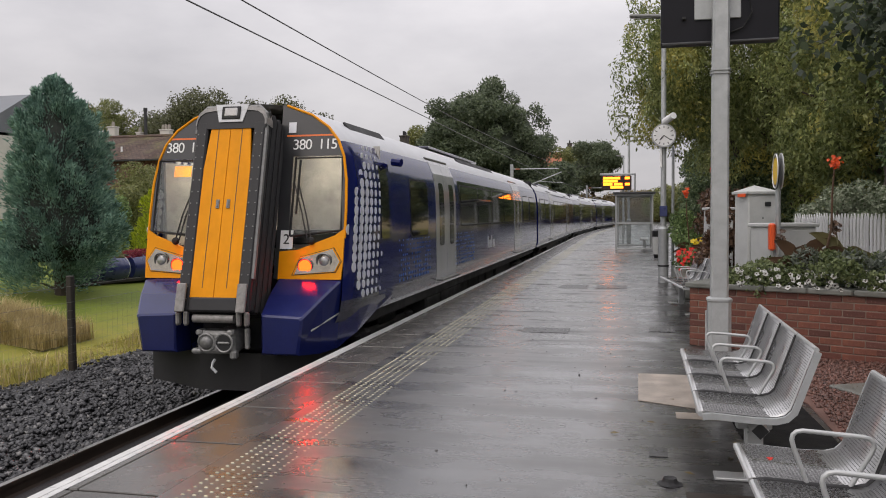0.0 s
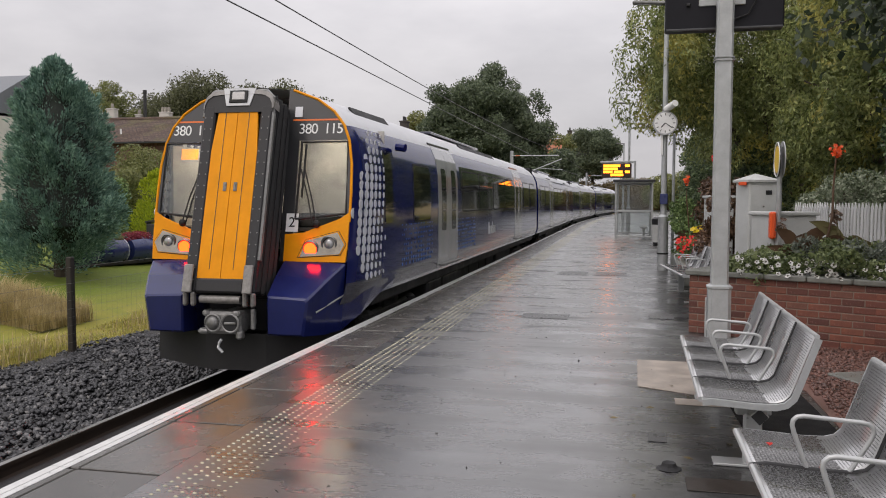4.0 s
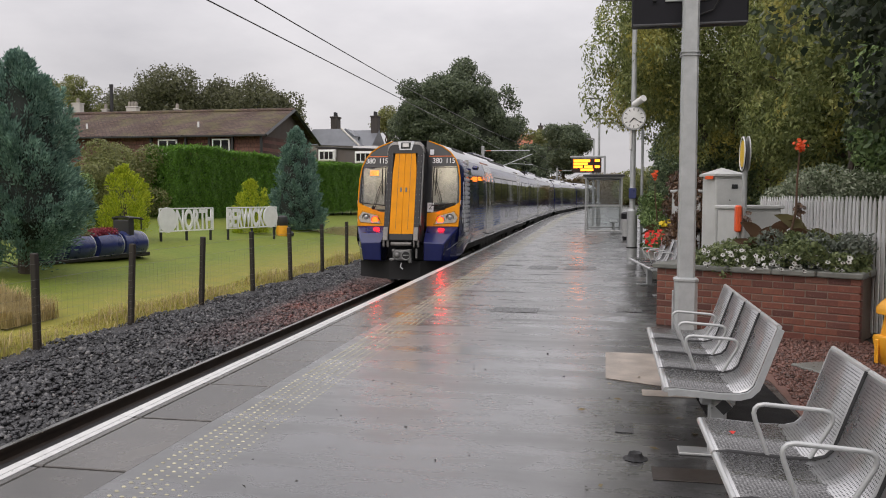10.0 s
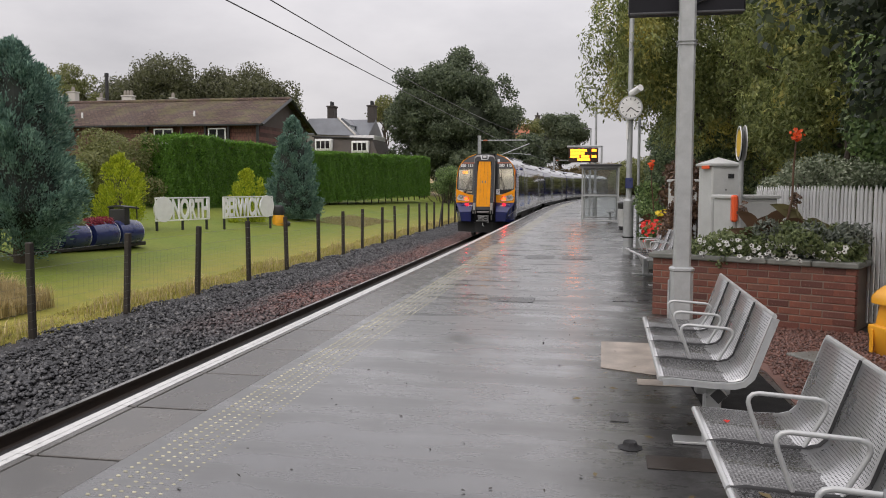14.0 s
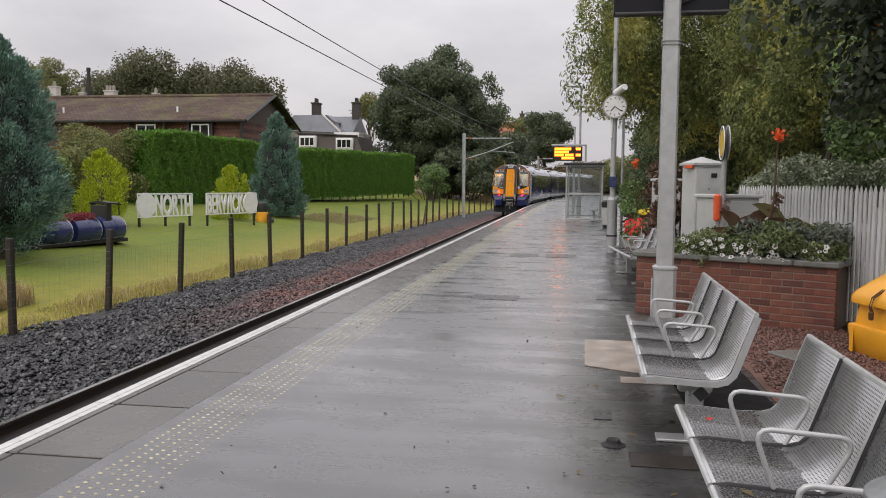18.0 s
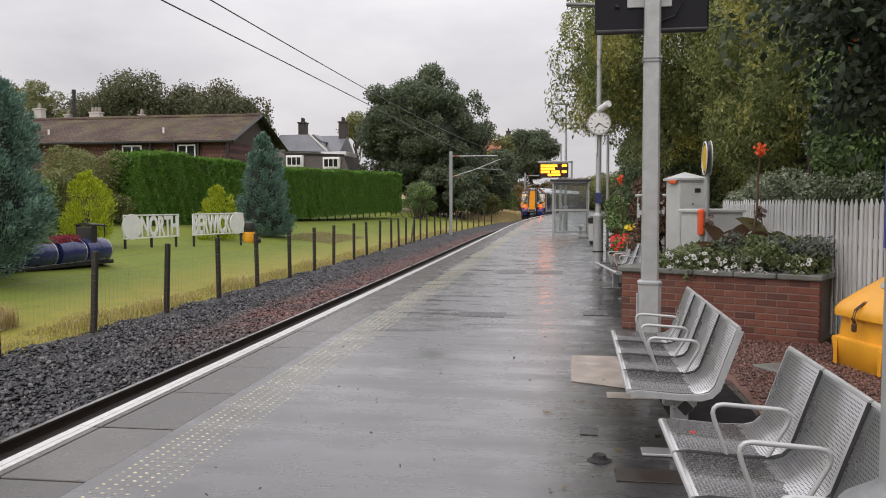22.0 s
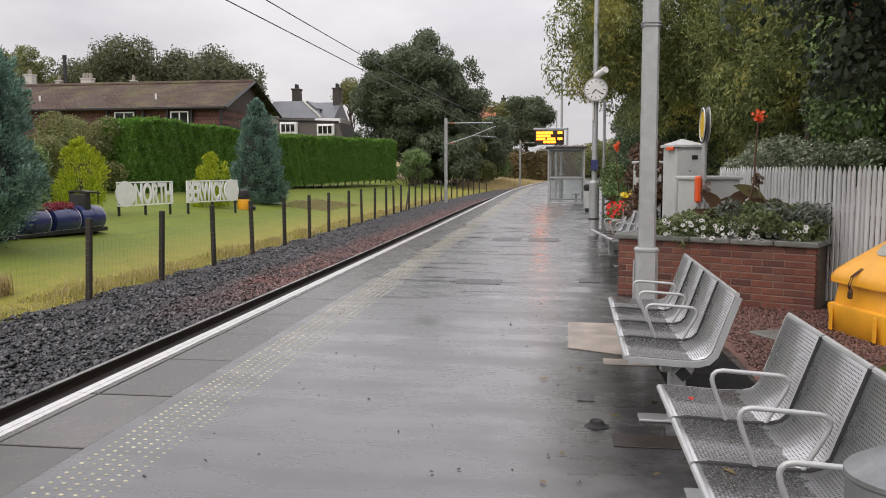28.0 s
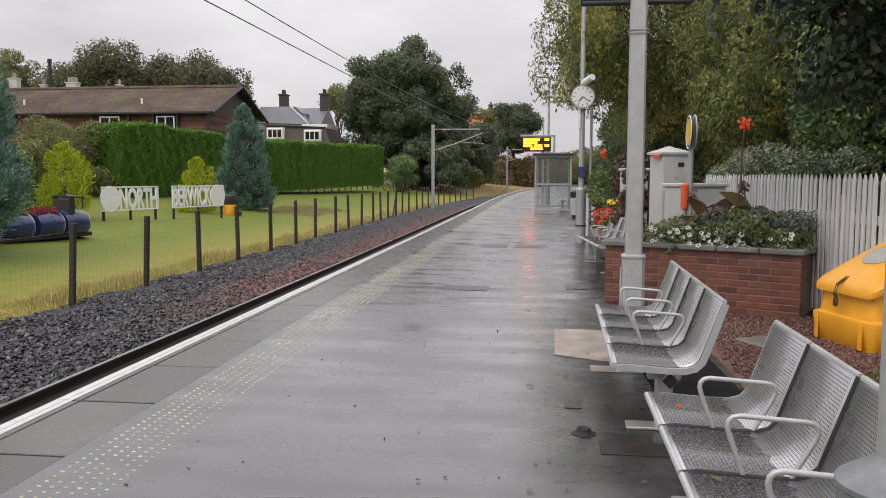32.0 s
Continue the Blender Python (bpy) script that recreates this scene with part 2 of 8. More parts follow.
def lawn_material():
    m, t, p = nodes_of("lawn_grass")
    co = t.nodes.new("ShaderNodeTexCoord").outputs["Object"]
    big, mid, fine = noisy(t, 0.22, 5, 0.6, co), noisy(t, 1.6, 5, 0.6, co), noisy(t, 28.0, 4, 0.6, co)
    col = mixed(t, ramped(t, big, [(0.35, 0.0), (0.65, 1.0)]), (0.095, 0.152, 0.014), (0.185, 0.205, 0.022))
    col = mixed(t, ramped(t, mid, [(0.5, 0.0), (0.75, 0.45)]), col, (0.22, 0.19, 0.045))
    col = mixed(t, 0.5, col, mixed(t, fine, (0.07, 0.10, 0.012), (0.22, 0.26, 0.045)))
    col = mixed(t, ramped(t, noisy(t, 7.0, 4, 0.65, co), [(0.42, 0.0), (0.7, 0.5)]), col, (0.060, 0.092, 0.010))
    sep = t.nodes.new("ShaderNodeSeparateXYZ")
    link(t, co, sep.inputs[0])
    # yellower rough grass close to the track, by the distance from the line
    side = t.nodes.new("ShaderNodeMath")
    side.operation = "MULTIPLY_ADD"
    link(t, sep.outputs["Y"], side.inputs[0])
    side.inputs[1].default_value = 0.013
    link(t, sep.outputs["X"], side.inputs[2])
    edge = t.nodes.new("ShaderNodeMapRange")
    edge.inputs["From Min"].default_value, edge.inputs["From Max"].default_value = -12.6, -9.9
    link(t, side.outputs[0], edge.inputs["Value"])
    worn = mixed(t, 1.0, edge.outputs["Result"], ramped(t, mid, [(0.25, 0.35), (0.65, 1.0)]), "MULTIPLY")
    col = mixed(t, worn, col, mixed(t, fine, (0.15, 0.13, 0.02), (0.36, 0.31, 0.065)))
    # dry bank past the far end of the fence
    far = t.nodes.new("ShaderNodeMapRange")
    far.inputs["From Min"].default_value, far.inputs["From Max"].default_value = 90.0, 104.0
    link(t, sep.outputs["Y"], far.inputs["Value"])
    col = mixed(t, far.outputs["Result"], col, mixed(t, mid, (0.20, 0.15, 0.065), (0.36, 0.28, 0.13)))
    link(t, col, p.inputs["Base Color"])
    p.inputs["Roughness"].default_value = 0.8
    p.inputs["Specular IOR Level"].default_value = 0.25
    bumped(t, p, mixed(t, 0.5, fine, mid), 0.5, 0.03)
    return m


def ballast_material(name="ballast_stone"):
    m, t, p = nodes_of(name)
    co = t.nodes.new("ShaderNodeTexCoord").outputs["Object"]
    isl = t.nodes.new("ShaderNodeNewGeometry").outputs["Random Per Island"]
    grey = ramped(t, isl, [(0.0, (0.006, 0.006, 0.007)), (0.55, (0.026, 0.026, 0.029)), (0.85, (0.062, 0.062, 0.066)), (1.0, (0.16, 0.155, 0.15))])
    red = ramped(t, isl, [(0.0, (0.035, 0.014, 0.012)), (0.6, (0.14, 0.052, 0.040)), (1.0, (0.25, 0.12, 0.095))])
    sep = t.nodes.new("ShaderNodeSeparateXYZ")
    link(t, co, sep.inputs[0])
    # the older red stone lies near the rail, farther along
    mx = t.nodes.new("ShaderNodeMapRange")
    mx.inputs["From Min"].default_value, mx.inputs["From Max"].default_value = -7.6, -6.6
    link(t, sep.outputs["X"], mx.inputs["Value"])
    my = t.nodes.new("ShaderNodeMapRange")
    my.inputs["From Min"].default_value, my.inputs["From Max"].default_value = 12.0, 17.0
    link(t, sep.outputs["Y"], my.inputs["Value"])
    mm = t.nodes.new("ShaderNodeMath")
    mm.operation = "MULTIPLY"
    link(t, mx.outputs["Result"], mm.inputs[0])
    link(t, my.outputs["Result"], mm.inputs[1])
    nz = t.nodes.new("ShaderNodeMath")
    nz.operation = "MULTIPLY"
    link(t, mm.outputs[0], nz.inputs[0])
    link(t, ramped(t, noisy(t, 0.9, 4, 0.6, co), [(0.3, 0.35), (0.6, 1.0)]), nz.inputs[1])
    col = mixed(t, nz.outputs[0], grey, red)
    link(t, col, p.inputs["Base Color"])
    p.inputs["Roughness"].default_value = 0.36
    bumped(t, p, noisy(t, 60, 3, 0.6, co), 0.4, 0.004)
    return m


def brick_material():
    m, t, p = nodes_of("red_brick")
    rnd = t.nodes.new("ShaderNodeObjectInfo").outputs["Random"]
    col = ramped(t, rnd, [(0.0, (0.085, 0.028, 0.020)), (0.35, (0.165, 0.050, 0.031)), (0.7, (0.215, 0.073, 0.042)), (0.85, (0.12, 0.042, 0.032)), (1.0, (0.19, 0.080, 0.050))])
    co = t.nodes.new("ShaderNodeTexCoord").outputs["Object"]
    col = mixed(t, ramped(t, noisy(t, 9, 5, 0.6, co), [(0.4, 0.0), (0.75, 0.55)]), col, (0.085, 0.034, 0.028))
    col = mixed(t, ramped(t, noisy(t, 45, 3, 0.6, co), [(0.58, 0.0), (0.7, 0.5)]), col, (0.26, 0.15, 0.12))
    link(t, col, p.inputs["Base Color"])
    p.inputs["Roughness"].default_value = 0.6
    bumped(t, p, noisy(t, 90, 4, 0.6, co), 0.5, 0.003)
    return m


def perforated_steel():
    """Punched sheet: rows of small holes by the sheet's own measure."""
    m, t, p = nodes_of("perforated_steel")
    uv = t.nodes.new("ShaderNodeUVMap").outputs["UV"]
    sep = t.nodes.new("ShaderNodeSeparateXYZ")
    link(t, uv, sep.inputs[0])

    def math_node(op, a, b):
        n = t.nodes.new("ShaderNodeMath")
        n.operation = op
        for i, v in enumerate((a, b)):
            if v is None:
                continue
            if isinstance(v, (int, float)):
                n.inputs[i].default_value = v
            else:
                link(t, v, n.inputs[i])
        return n.outputs[0]

    pitch = 0.0145
    u = math_node("DIVIDE", sep.outputs["X"], pitch)
    v = math_node("DIVIDE", sep.outputs["Y"], pitch)
    fu = math_node("SUBTRACT", math_node("FRACT", u, None), 0.5)
    fv = math_node("SUBTRACT", math_node("FRACT", v, None), 0.5)
    d = math_node("SQRT", math_node("ADD", math_node("MULTIPLY", fu, fu), math_node("MULTIPLY", fv, fv)), None)
    hole = math_node("LESS_THAN", d, 0.27)
    # plain margins and the plain top of the back
    inside = math_node("MULTIPLY", math_node("GREATER_THAN", sep.outputs["X"], 0.035), math_node("LESS_THAN", sep.outputs["X"], 0.485))
    inside = math_node("MULTIPLY", inside, math_node("MULTIPLY", math_node("GREATER_THAN", sep.outputs["Y"], 0.05), math_node("LESS_THAN", sep.outputs["Y"], 0.86)))
    hole = math_node("MULTIPLY", hole, inside)
    wear = noisy(t, 14, 5, 0.6, uv)
    col = mixed(t, wear, (0.34, 0.345, 0.35), (0.52, 0.52, 0.52))
    # the flat of the seat is wet, with drops standing on it
    pan = math_node("MULTIPLY", math_node("LESS_THAN", math_node("ADD", sep.outputs["Y"], math_node("MULTIPLY", wear, 0.08)), 0.425), math_node("GREATER_THAN", sep.outputs["Y"], 0.045))
    drops = ramped(t, noisy(t, 75, 4, 0.7, uv), [(0.42, 0.0), (0.66, 1.0)])
    wetcol = mixed(t, drops, (0.014, 0.014, 0.014), (0.17, 0.17, 0.17))
    col = mixed(t, math_node("MULTIPLY", pan, 0.8), col, wetcol)
    col = mixed(t, hole, col, (0.015, 0.015, 0.016))
    link(t, col, p.inputs["Base Color"])
    link(t, math_node("MULTIPLY", math_node("SUBTRACT", 0.75, math_node("MULTIPLY", hole, 0.75)), math_node("SUBTRACT", 1.0, math_node("MULTIPLY", pan, 0.75))), p.inputs["Metallic"])
    link(t, mixed(t, pan, ramped(t, noisy(t, 5, 5, 0.6, uv), [(0.3, 0.24), (0.7, 0.42)]), ramped(t, drops, [(0.2, 0.16), (0.8, 0.38)])), p.inputs["Roughness"])
    inv = math_node("SUBTRACT", 1.0, hole)
    bumped(t, p, inv, 0.5, 0.002)
    return m


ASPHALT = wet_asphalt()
SLAB = surface("wet_concrete_slab", (0.085, 0.080, 0.074), 0.26, vary=0.42, coarse=2.2, fine=90, bump=0.06, random_part=0.16)
WHITE_LINE = surface("worn_white_paint", (0.56, 0.56, 0.55), 0.32, vary=0.16, coarse=9, fine=80, bump=0.1)
YELLOW_DOT = surface("faded_yellow_paint", (0.40, 0.38, 0.27), 0.4, vary=0.3, coarse=3, fine=50, island=0.25, bump=0)
DARK_CONCRETE = surface("dark_concrete", (0.05, 0.048, 0.045), 0.8, vary=0.4, coarse=1.2, fine=30, bump=0.4)
LAWN = lawn_material()
BED = surface("dark_grit_bed", (0.022, 0.021, 0.022), 0.7, vary=0.4, coarse=3, fine=50, bump=0.5, dist=0.02)
BALLAST = ballast_material()
RAIL_RUST = surface("rusty_rail_steel", (0.030, 0.020, 0.014), 0.65, 0.2, vary=0.4, coarse=4, fine=60)
RAIL_TOP = surface("polished_rail_head", (0.35, 0.34, 0.33), 0.3, 0.9, vary=0.15, coarse=3)
# near black: the shadowed gap beside the platform is put into the colour
SLEEPER = surface("shade_darkened_sleeper", (0.035, 0.034, 0.032), 0.7, vary=0.3, coarse=3, fine=60, random_part=0.15)
GALV = surface("galvanised_steel", (0.40, 0.415, 0.42), 0.48, 0.35, vary=0.16, coarse=9, fine=60, bump=0.05)
GREY_PAINT = surface("grey_painted_steel", (0.42, 0.43, 0.43), 0.35, 0.3, vary=0.12, coarse=6, bump=0.04)
CABINET = surface("pale_grey_cabinet_paint", (0.47, 0.48, 0.47), 0.42, vary=0.16, coarse=2.5, fine=45, bump=0.05)
BLACK = surface("black_plastic", (0.014, 0.014, 0.015), 0.4, vary=0.3, coarse=5, bump=0.05)
HOUSING = surface("blue_black_housing", (0.012, 0.012, 0.016), 0.5, vary=0.2, coarse=4, fine=40, bump=0.03, spec=0.18)
RUBBER = surface("black_rubber", (0.012, 0.012, 0.013), 0.7, vary=0.3, coarse=8, bump=0.2)
PERF = perforated_steel()
BRICK = brick_material()
MORTAR = surface("pale_mortar", (0.20, 0.155, 0.125), 0.85, vary=0.35, coarse=6, fine=80, bump=0.5)
COPING = surface("wet_stone_coping", (0.155, 0.16, 0.145), 0.4, vary=0.35, coarse=5, fine=70, bump=0.3, random_part=0.12)
GRAVEL = surface("wet_red_gravel", (0.135, 0.068, 0.053), 0.5, vary=0.4, coarse=2, fine=60, island=0.5, bump=0.3)
SOIL = surface("dark_soil", (0.035, 0.024, 0.017), 0.85, vary=0.4, coarse=4, fine=60, bump=0.6, dist=0.02)
PICKET = surface("weathered_white_picket_paint", (0.60, 0.605, 0.60), 0.6, vary=0.2, coarse=4, fine=40, random_part=0.10, stretch=(1, 1, 0.25))
TIMBER = surface("dark_weathered_timber", (0.026, 0.021, 0.016), 0.75, vary=0.4, coarse=6, fine=70, random_part=0.3, stretch=(1, 1, 0.2), bump=0.4)
WIRE = surface("grey_wire", (0.16, 0.16, 0.155), 0.5, 0.5, vary=0.2, bump=0)
YELLOW_GRP = surface("yellow_moulded_plastic", (0.82, 0.375, 0.022), 0.38, vary=0.14, coarse=3, fine=30, bump=0.05)
LID_PALE = surface("scuffed_grey_patch", (0.36, 0.36, 0.33), 0.6, vary=0.3, coarse=14)
CARBLUE = surface("train_dark_blue_paint", (0.008, 0.013, 0.095), 0.07, vary=0.15, coarse=1.5, fine=2.5, bump=0.03, dist=0.02, coat=0.0, spec=0.32)
# grey of the roof unit; low on the sides it paints the platform's reflection
CARGREY_AND_REFLECTION = surface("train_grey_and_platform_reflection", (0.045, 0.048, 0.075), 0.15, vary=0.2, coarse=2, fine=20, bump=0.02, coat=0.5)
ROOFWHITE = surface("train_pale_roof", (0.52, 0.53, 0.55), 0.35, vary=0.15, coarse=2, bump=0.03)
CABGREY = surface("train_cab_grey_paint", (0.026, 0.027, 0.029), 0.35, vary=0.15, coarse=3, bump=0.02, coat=0.4)
YELLOW_END = surface("train_warning_yellow", (0.76, 0.285, 0.003), 0.42, vary=0.12, coarse=3, fine=25, bump=0.02, coat=0.0, spec=0.16)
ORANGE_LINE = surface("orange_line", (0.75, 0.16, 0.03), 0.35, vary=0.05, bump=0)
UNDER = surface("dirty_underframe", (0.014, 0.014, 0.015), 0.7, vary=0.5, coarse=3, fine=30, bump=0.3)
DOORGREY = surface("train_door_grey", (0.30, 0.305, 0.31), 0.22, vary=0.08, coarse=2, bump=0.01, coat=0.5)
PALEDOT = surface("pale_saltire_dot", (0.66, 0.67, 0.70), 0.3, vary=0.05, bump=0)
BLUEDOT = surface("mid_blue_dot", (0.05, 0.16, 0.48), 0.3, vary=0.05, bump=0)
CASTIRON = surface("dirty_cast_steel", (0.20, 0.20, 0.195), 0.5, 0.6, vary=0.35, coarse=10, bump=0.2)
DARKGLASS, _t, _p = nodes_of("dark_tinted_glass")
_p.inputs["Base Color"].default_value, _p.inputs["Roughness"].default_value, _p.inputs["Specular IOR Level"].default_value = (0.012, 0.013, 0.014, 1), 0.04, 0.8
CABGLASS = glassy("cab_window_glass", (0.22, 0.23, 0.23), 0.34)
PANE = glassy("scratched_shelter_glass", (0.30, 0.30, 0.29), 0.13, 0.10)
LED = glowing("lit_amber_led", (1.0, 0.30, 0.02), 3.5)
CABGLOW = glowing("added_cab_glow", (1.0, 0.88, 0.68), 7.0)
AMBERFIELD = surface("brown_black_display_field", (0.030, 0.014, 0.007), 0.5, vary=0.1, bump=0)
LEDLINE = glowing("lit_yellow_led_lines", (1.0, 0.22, 0.012), 4.5)
WHITE = surface("white_paint", (0.78, 0.78, 0.77), 0.4, vary=0.08, coarse=4, bump=0.03)
BLACKPAINT = surface("black_painted_timber", (0.02, 0.02, 0.021), 0.5, vary=0.2, coarse=5)
NAVY = surface("dark_blue_barrel_paint", (0.020, 0.030, 0.115), 0.3, vary=0.25, coarse=4, coat=0.3)
HIVIS = surface("orange_red_plastic", (0.80, 0.10, 0.02), 0.4, vary=0.08, bump=0)


def tiled_roof(name, tones, moss, wide, tall):
    """Roof tiles of several tones, course by course, with moss in patches."""
    m, t, p = nodes_of(name)
    co = t.nodes.new("ShaderNodeTexCoord").outputs["Object"]
    sep, com = t.nodes.new("ShaderNodeSeparateXYZ"), t.nodes.new("ShaderNodeCombineXYZ")
    link(t, co, sep.inputs[0])
    link(t, sep.outputs["X"], com.inputs["X"])
    link(t, sep.outputs["Z"], com.inputs["Y"])
    br = t.nodes.new("ShaderNodeTexBrick")
    br.inputs["Color1"].default_value, br.inputs["Color2"].default_value = (*tones[0], 1), (*tones[1], 1)
    br.inputs["Mortar"].default_value = (*[c * 0.45 for c in tones[0]], 1)
    br.inputs["Scale"].default_value, br.inputs["Mortar Size"].default_value = 1.0, 0.02
    br.inputs["Brick Width"].default_value, br.inputs["Row Height"].default_value = wide, tall
    link(t, com.outputs["Vector"], br.inputs["Vector"])
    col = mixed(t, ramped(t, noisy(t, 0.55, 6, 0.65, co), [(0.46, 0.0), (0.66, 0.75)]), br.outputs["Color"], moss)
    col = mixed(t, ramped(t, noisy(t, 7.0, 4, 0.6, co), [(0.45, 0.0), (0.75, 0.55)]), col, tuple(c * 0.5 for c in tones[0]))
    link(t, col, p.inputs["Base Color"])
    p.inputs["Roughness"].default_value = 0.8
    bumped(t, p, noisy(t, 12, 4, 0.6, co), 0.5, 0.02)
    return m


ROOFTILE = tiled_roof("mossy_brown_roof_tile", ((0.090, 0.055, 0.043), (0.185, 0.122, 0.092)), (0.14, 0.130, 0.048), 0.33, 0.085)
WALLTILE = tiled_roof("red_brown_hung_tile", ((0.115, 0.045, 0.036), (0.20, 0.085, 0.062)), (0.12, 0.075, 0.05), 0.28, 0.28)
HARLING = surface("pale_harled_wall", (0.52, 0.50, 0.46), 0.85, vary=0.15, coarse=0.8, fine=20, bump=0.4, dist=0.02)
STONEWALL = surface("grey_stone_wall", (0.28, 0.255, 0.22), 0.8, vary=0.3, coarse=1.2, fine=14, bump=0.5, dist=0.03)
SLATE = surface("blue_grey_slate", (0.13, 0.14, 0.155), 0.45, vary=0.25, coarse=1.0, fine=16, bump=0.3, dist=0.02)
REDROOF = surface("orange_pantile_roof", (0.36, 0.13, 0.07), 0.75, vary=0.2, coarse=0.8, fine=12, bump=0.4)
BARK = surface("grey_brown_bark", (0.065, 0.05, 0.038), 0.9, vary=0.4, coarse=5, fine=30, bump=0.8, dist=0.02, stretch=(1, 1, 0.3))
# leaves of the far trees, lightened: distance haze is put into their colour
L_OAK = leafy("hazed_broad_leaves", (0.068, 0.094, 0.056), (0.200, 0.240, 0.140), through=0.4, patch=0.4, grain=0.5)
L_ASH = leafy("autumn_ash_leaves", (0.105, 0.14, 0.048), (0.48, 0.52, 0.20), (0.60, 0.53, 0.14), through=0.5, patch=0.6, grain=1.6)
L_GREEN = leafy("mid_green_leaves", (0.062, 0.118, 0.042), (0.40, 0.53, 0.21), through=0.45, patch=0.75, grain=1.8)
# darker greens, with shade among the trees put into the leaf colour
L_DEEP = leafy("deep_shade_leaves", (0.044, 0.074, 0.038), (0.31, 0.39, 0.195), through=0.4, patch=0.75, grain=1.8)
L_SPRUCE = leafy("blue_green_needles", (0.085, 0.175, 0.138), (0.40, 0.58, 0.47), through=0.4, patch=0.75, grain=3.2)
L_HEDGE = leafy("clipped_hedge_leaves", (0.060, 0.150, 0.016), (0.175, 0.345, 0.045), through=0.4, patch=0.3, grain=2.0)
L_LIME = leafy("lime_conifer_leaves", (0.22, 0.31, 0.02), (0.60, 0.64, 0.06), through=0.4, patch=0.1)
# darkest copy: the shade of the tree overhead is in the leaf colour
L_SHADED = leafy("shaded_large_leaves", (0.020, 0.034, 0.020), (0.105, 0.135, 0.075), through=0.3, patch=0.5, grain=1.8)
L_OLIVE = leafy("olive_shrub_leaves", (0.12, 0.14, 0.047), (0.30, 0.31, 0.12), through=0.35)
L_GREY = leafy("silver_grey_leaves", (0.11, 0.13, 0.10), (0.27, 0.30, 0.25))
L_PURPLE = leafy("purple_canna_leaves", (0.075, 0.042, 0.030), (0.20, 0.125, 0.075), gloss=0.3)
L_BRONZE = leafy("bronze_green_canna_leaves", (0.10, 0.085, 0.040), (0.22, 0.20, 0.09), gloss=0.3)
L_DRY = leafy("dry_grass_blades", (0.38, 0.30, 0.13), (0.70, 0.58, 0.32), through=0.4)
L_BRACKEN = leafy("brown_bracken", (0.13, 0.10, 0.04), (0.32, 0.24, 0.11), through=0.3)
PETAL_W = leafy("white_petals", (0.62, 0.62, 0.58), (0.8, 0.8, 0.78))
PETAL_R = leafy("red_petals", (0.55, 0.012, 0.01), (0.85, 0.05, 0.03))
PETAL_O = leafy("orange_red_petals", (0.70, 0.07, 0.015), (0.95, 0.16, 0.03))
PETAL_Y = leafy("yellow_petals", (0.70, 0.50, 0.02), (0.90, 0.70, 0.04))
PETAL_P = leafy("pink_petals", (0.20, 0.022, 0.04), (0.48, 0.07, 0.11))


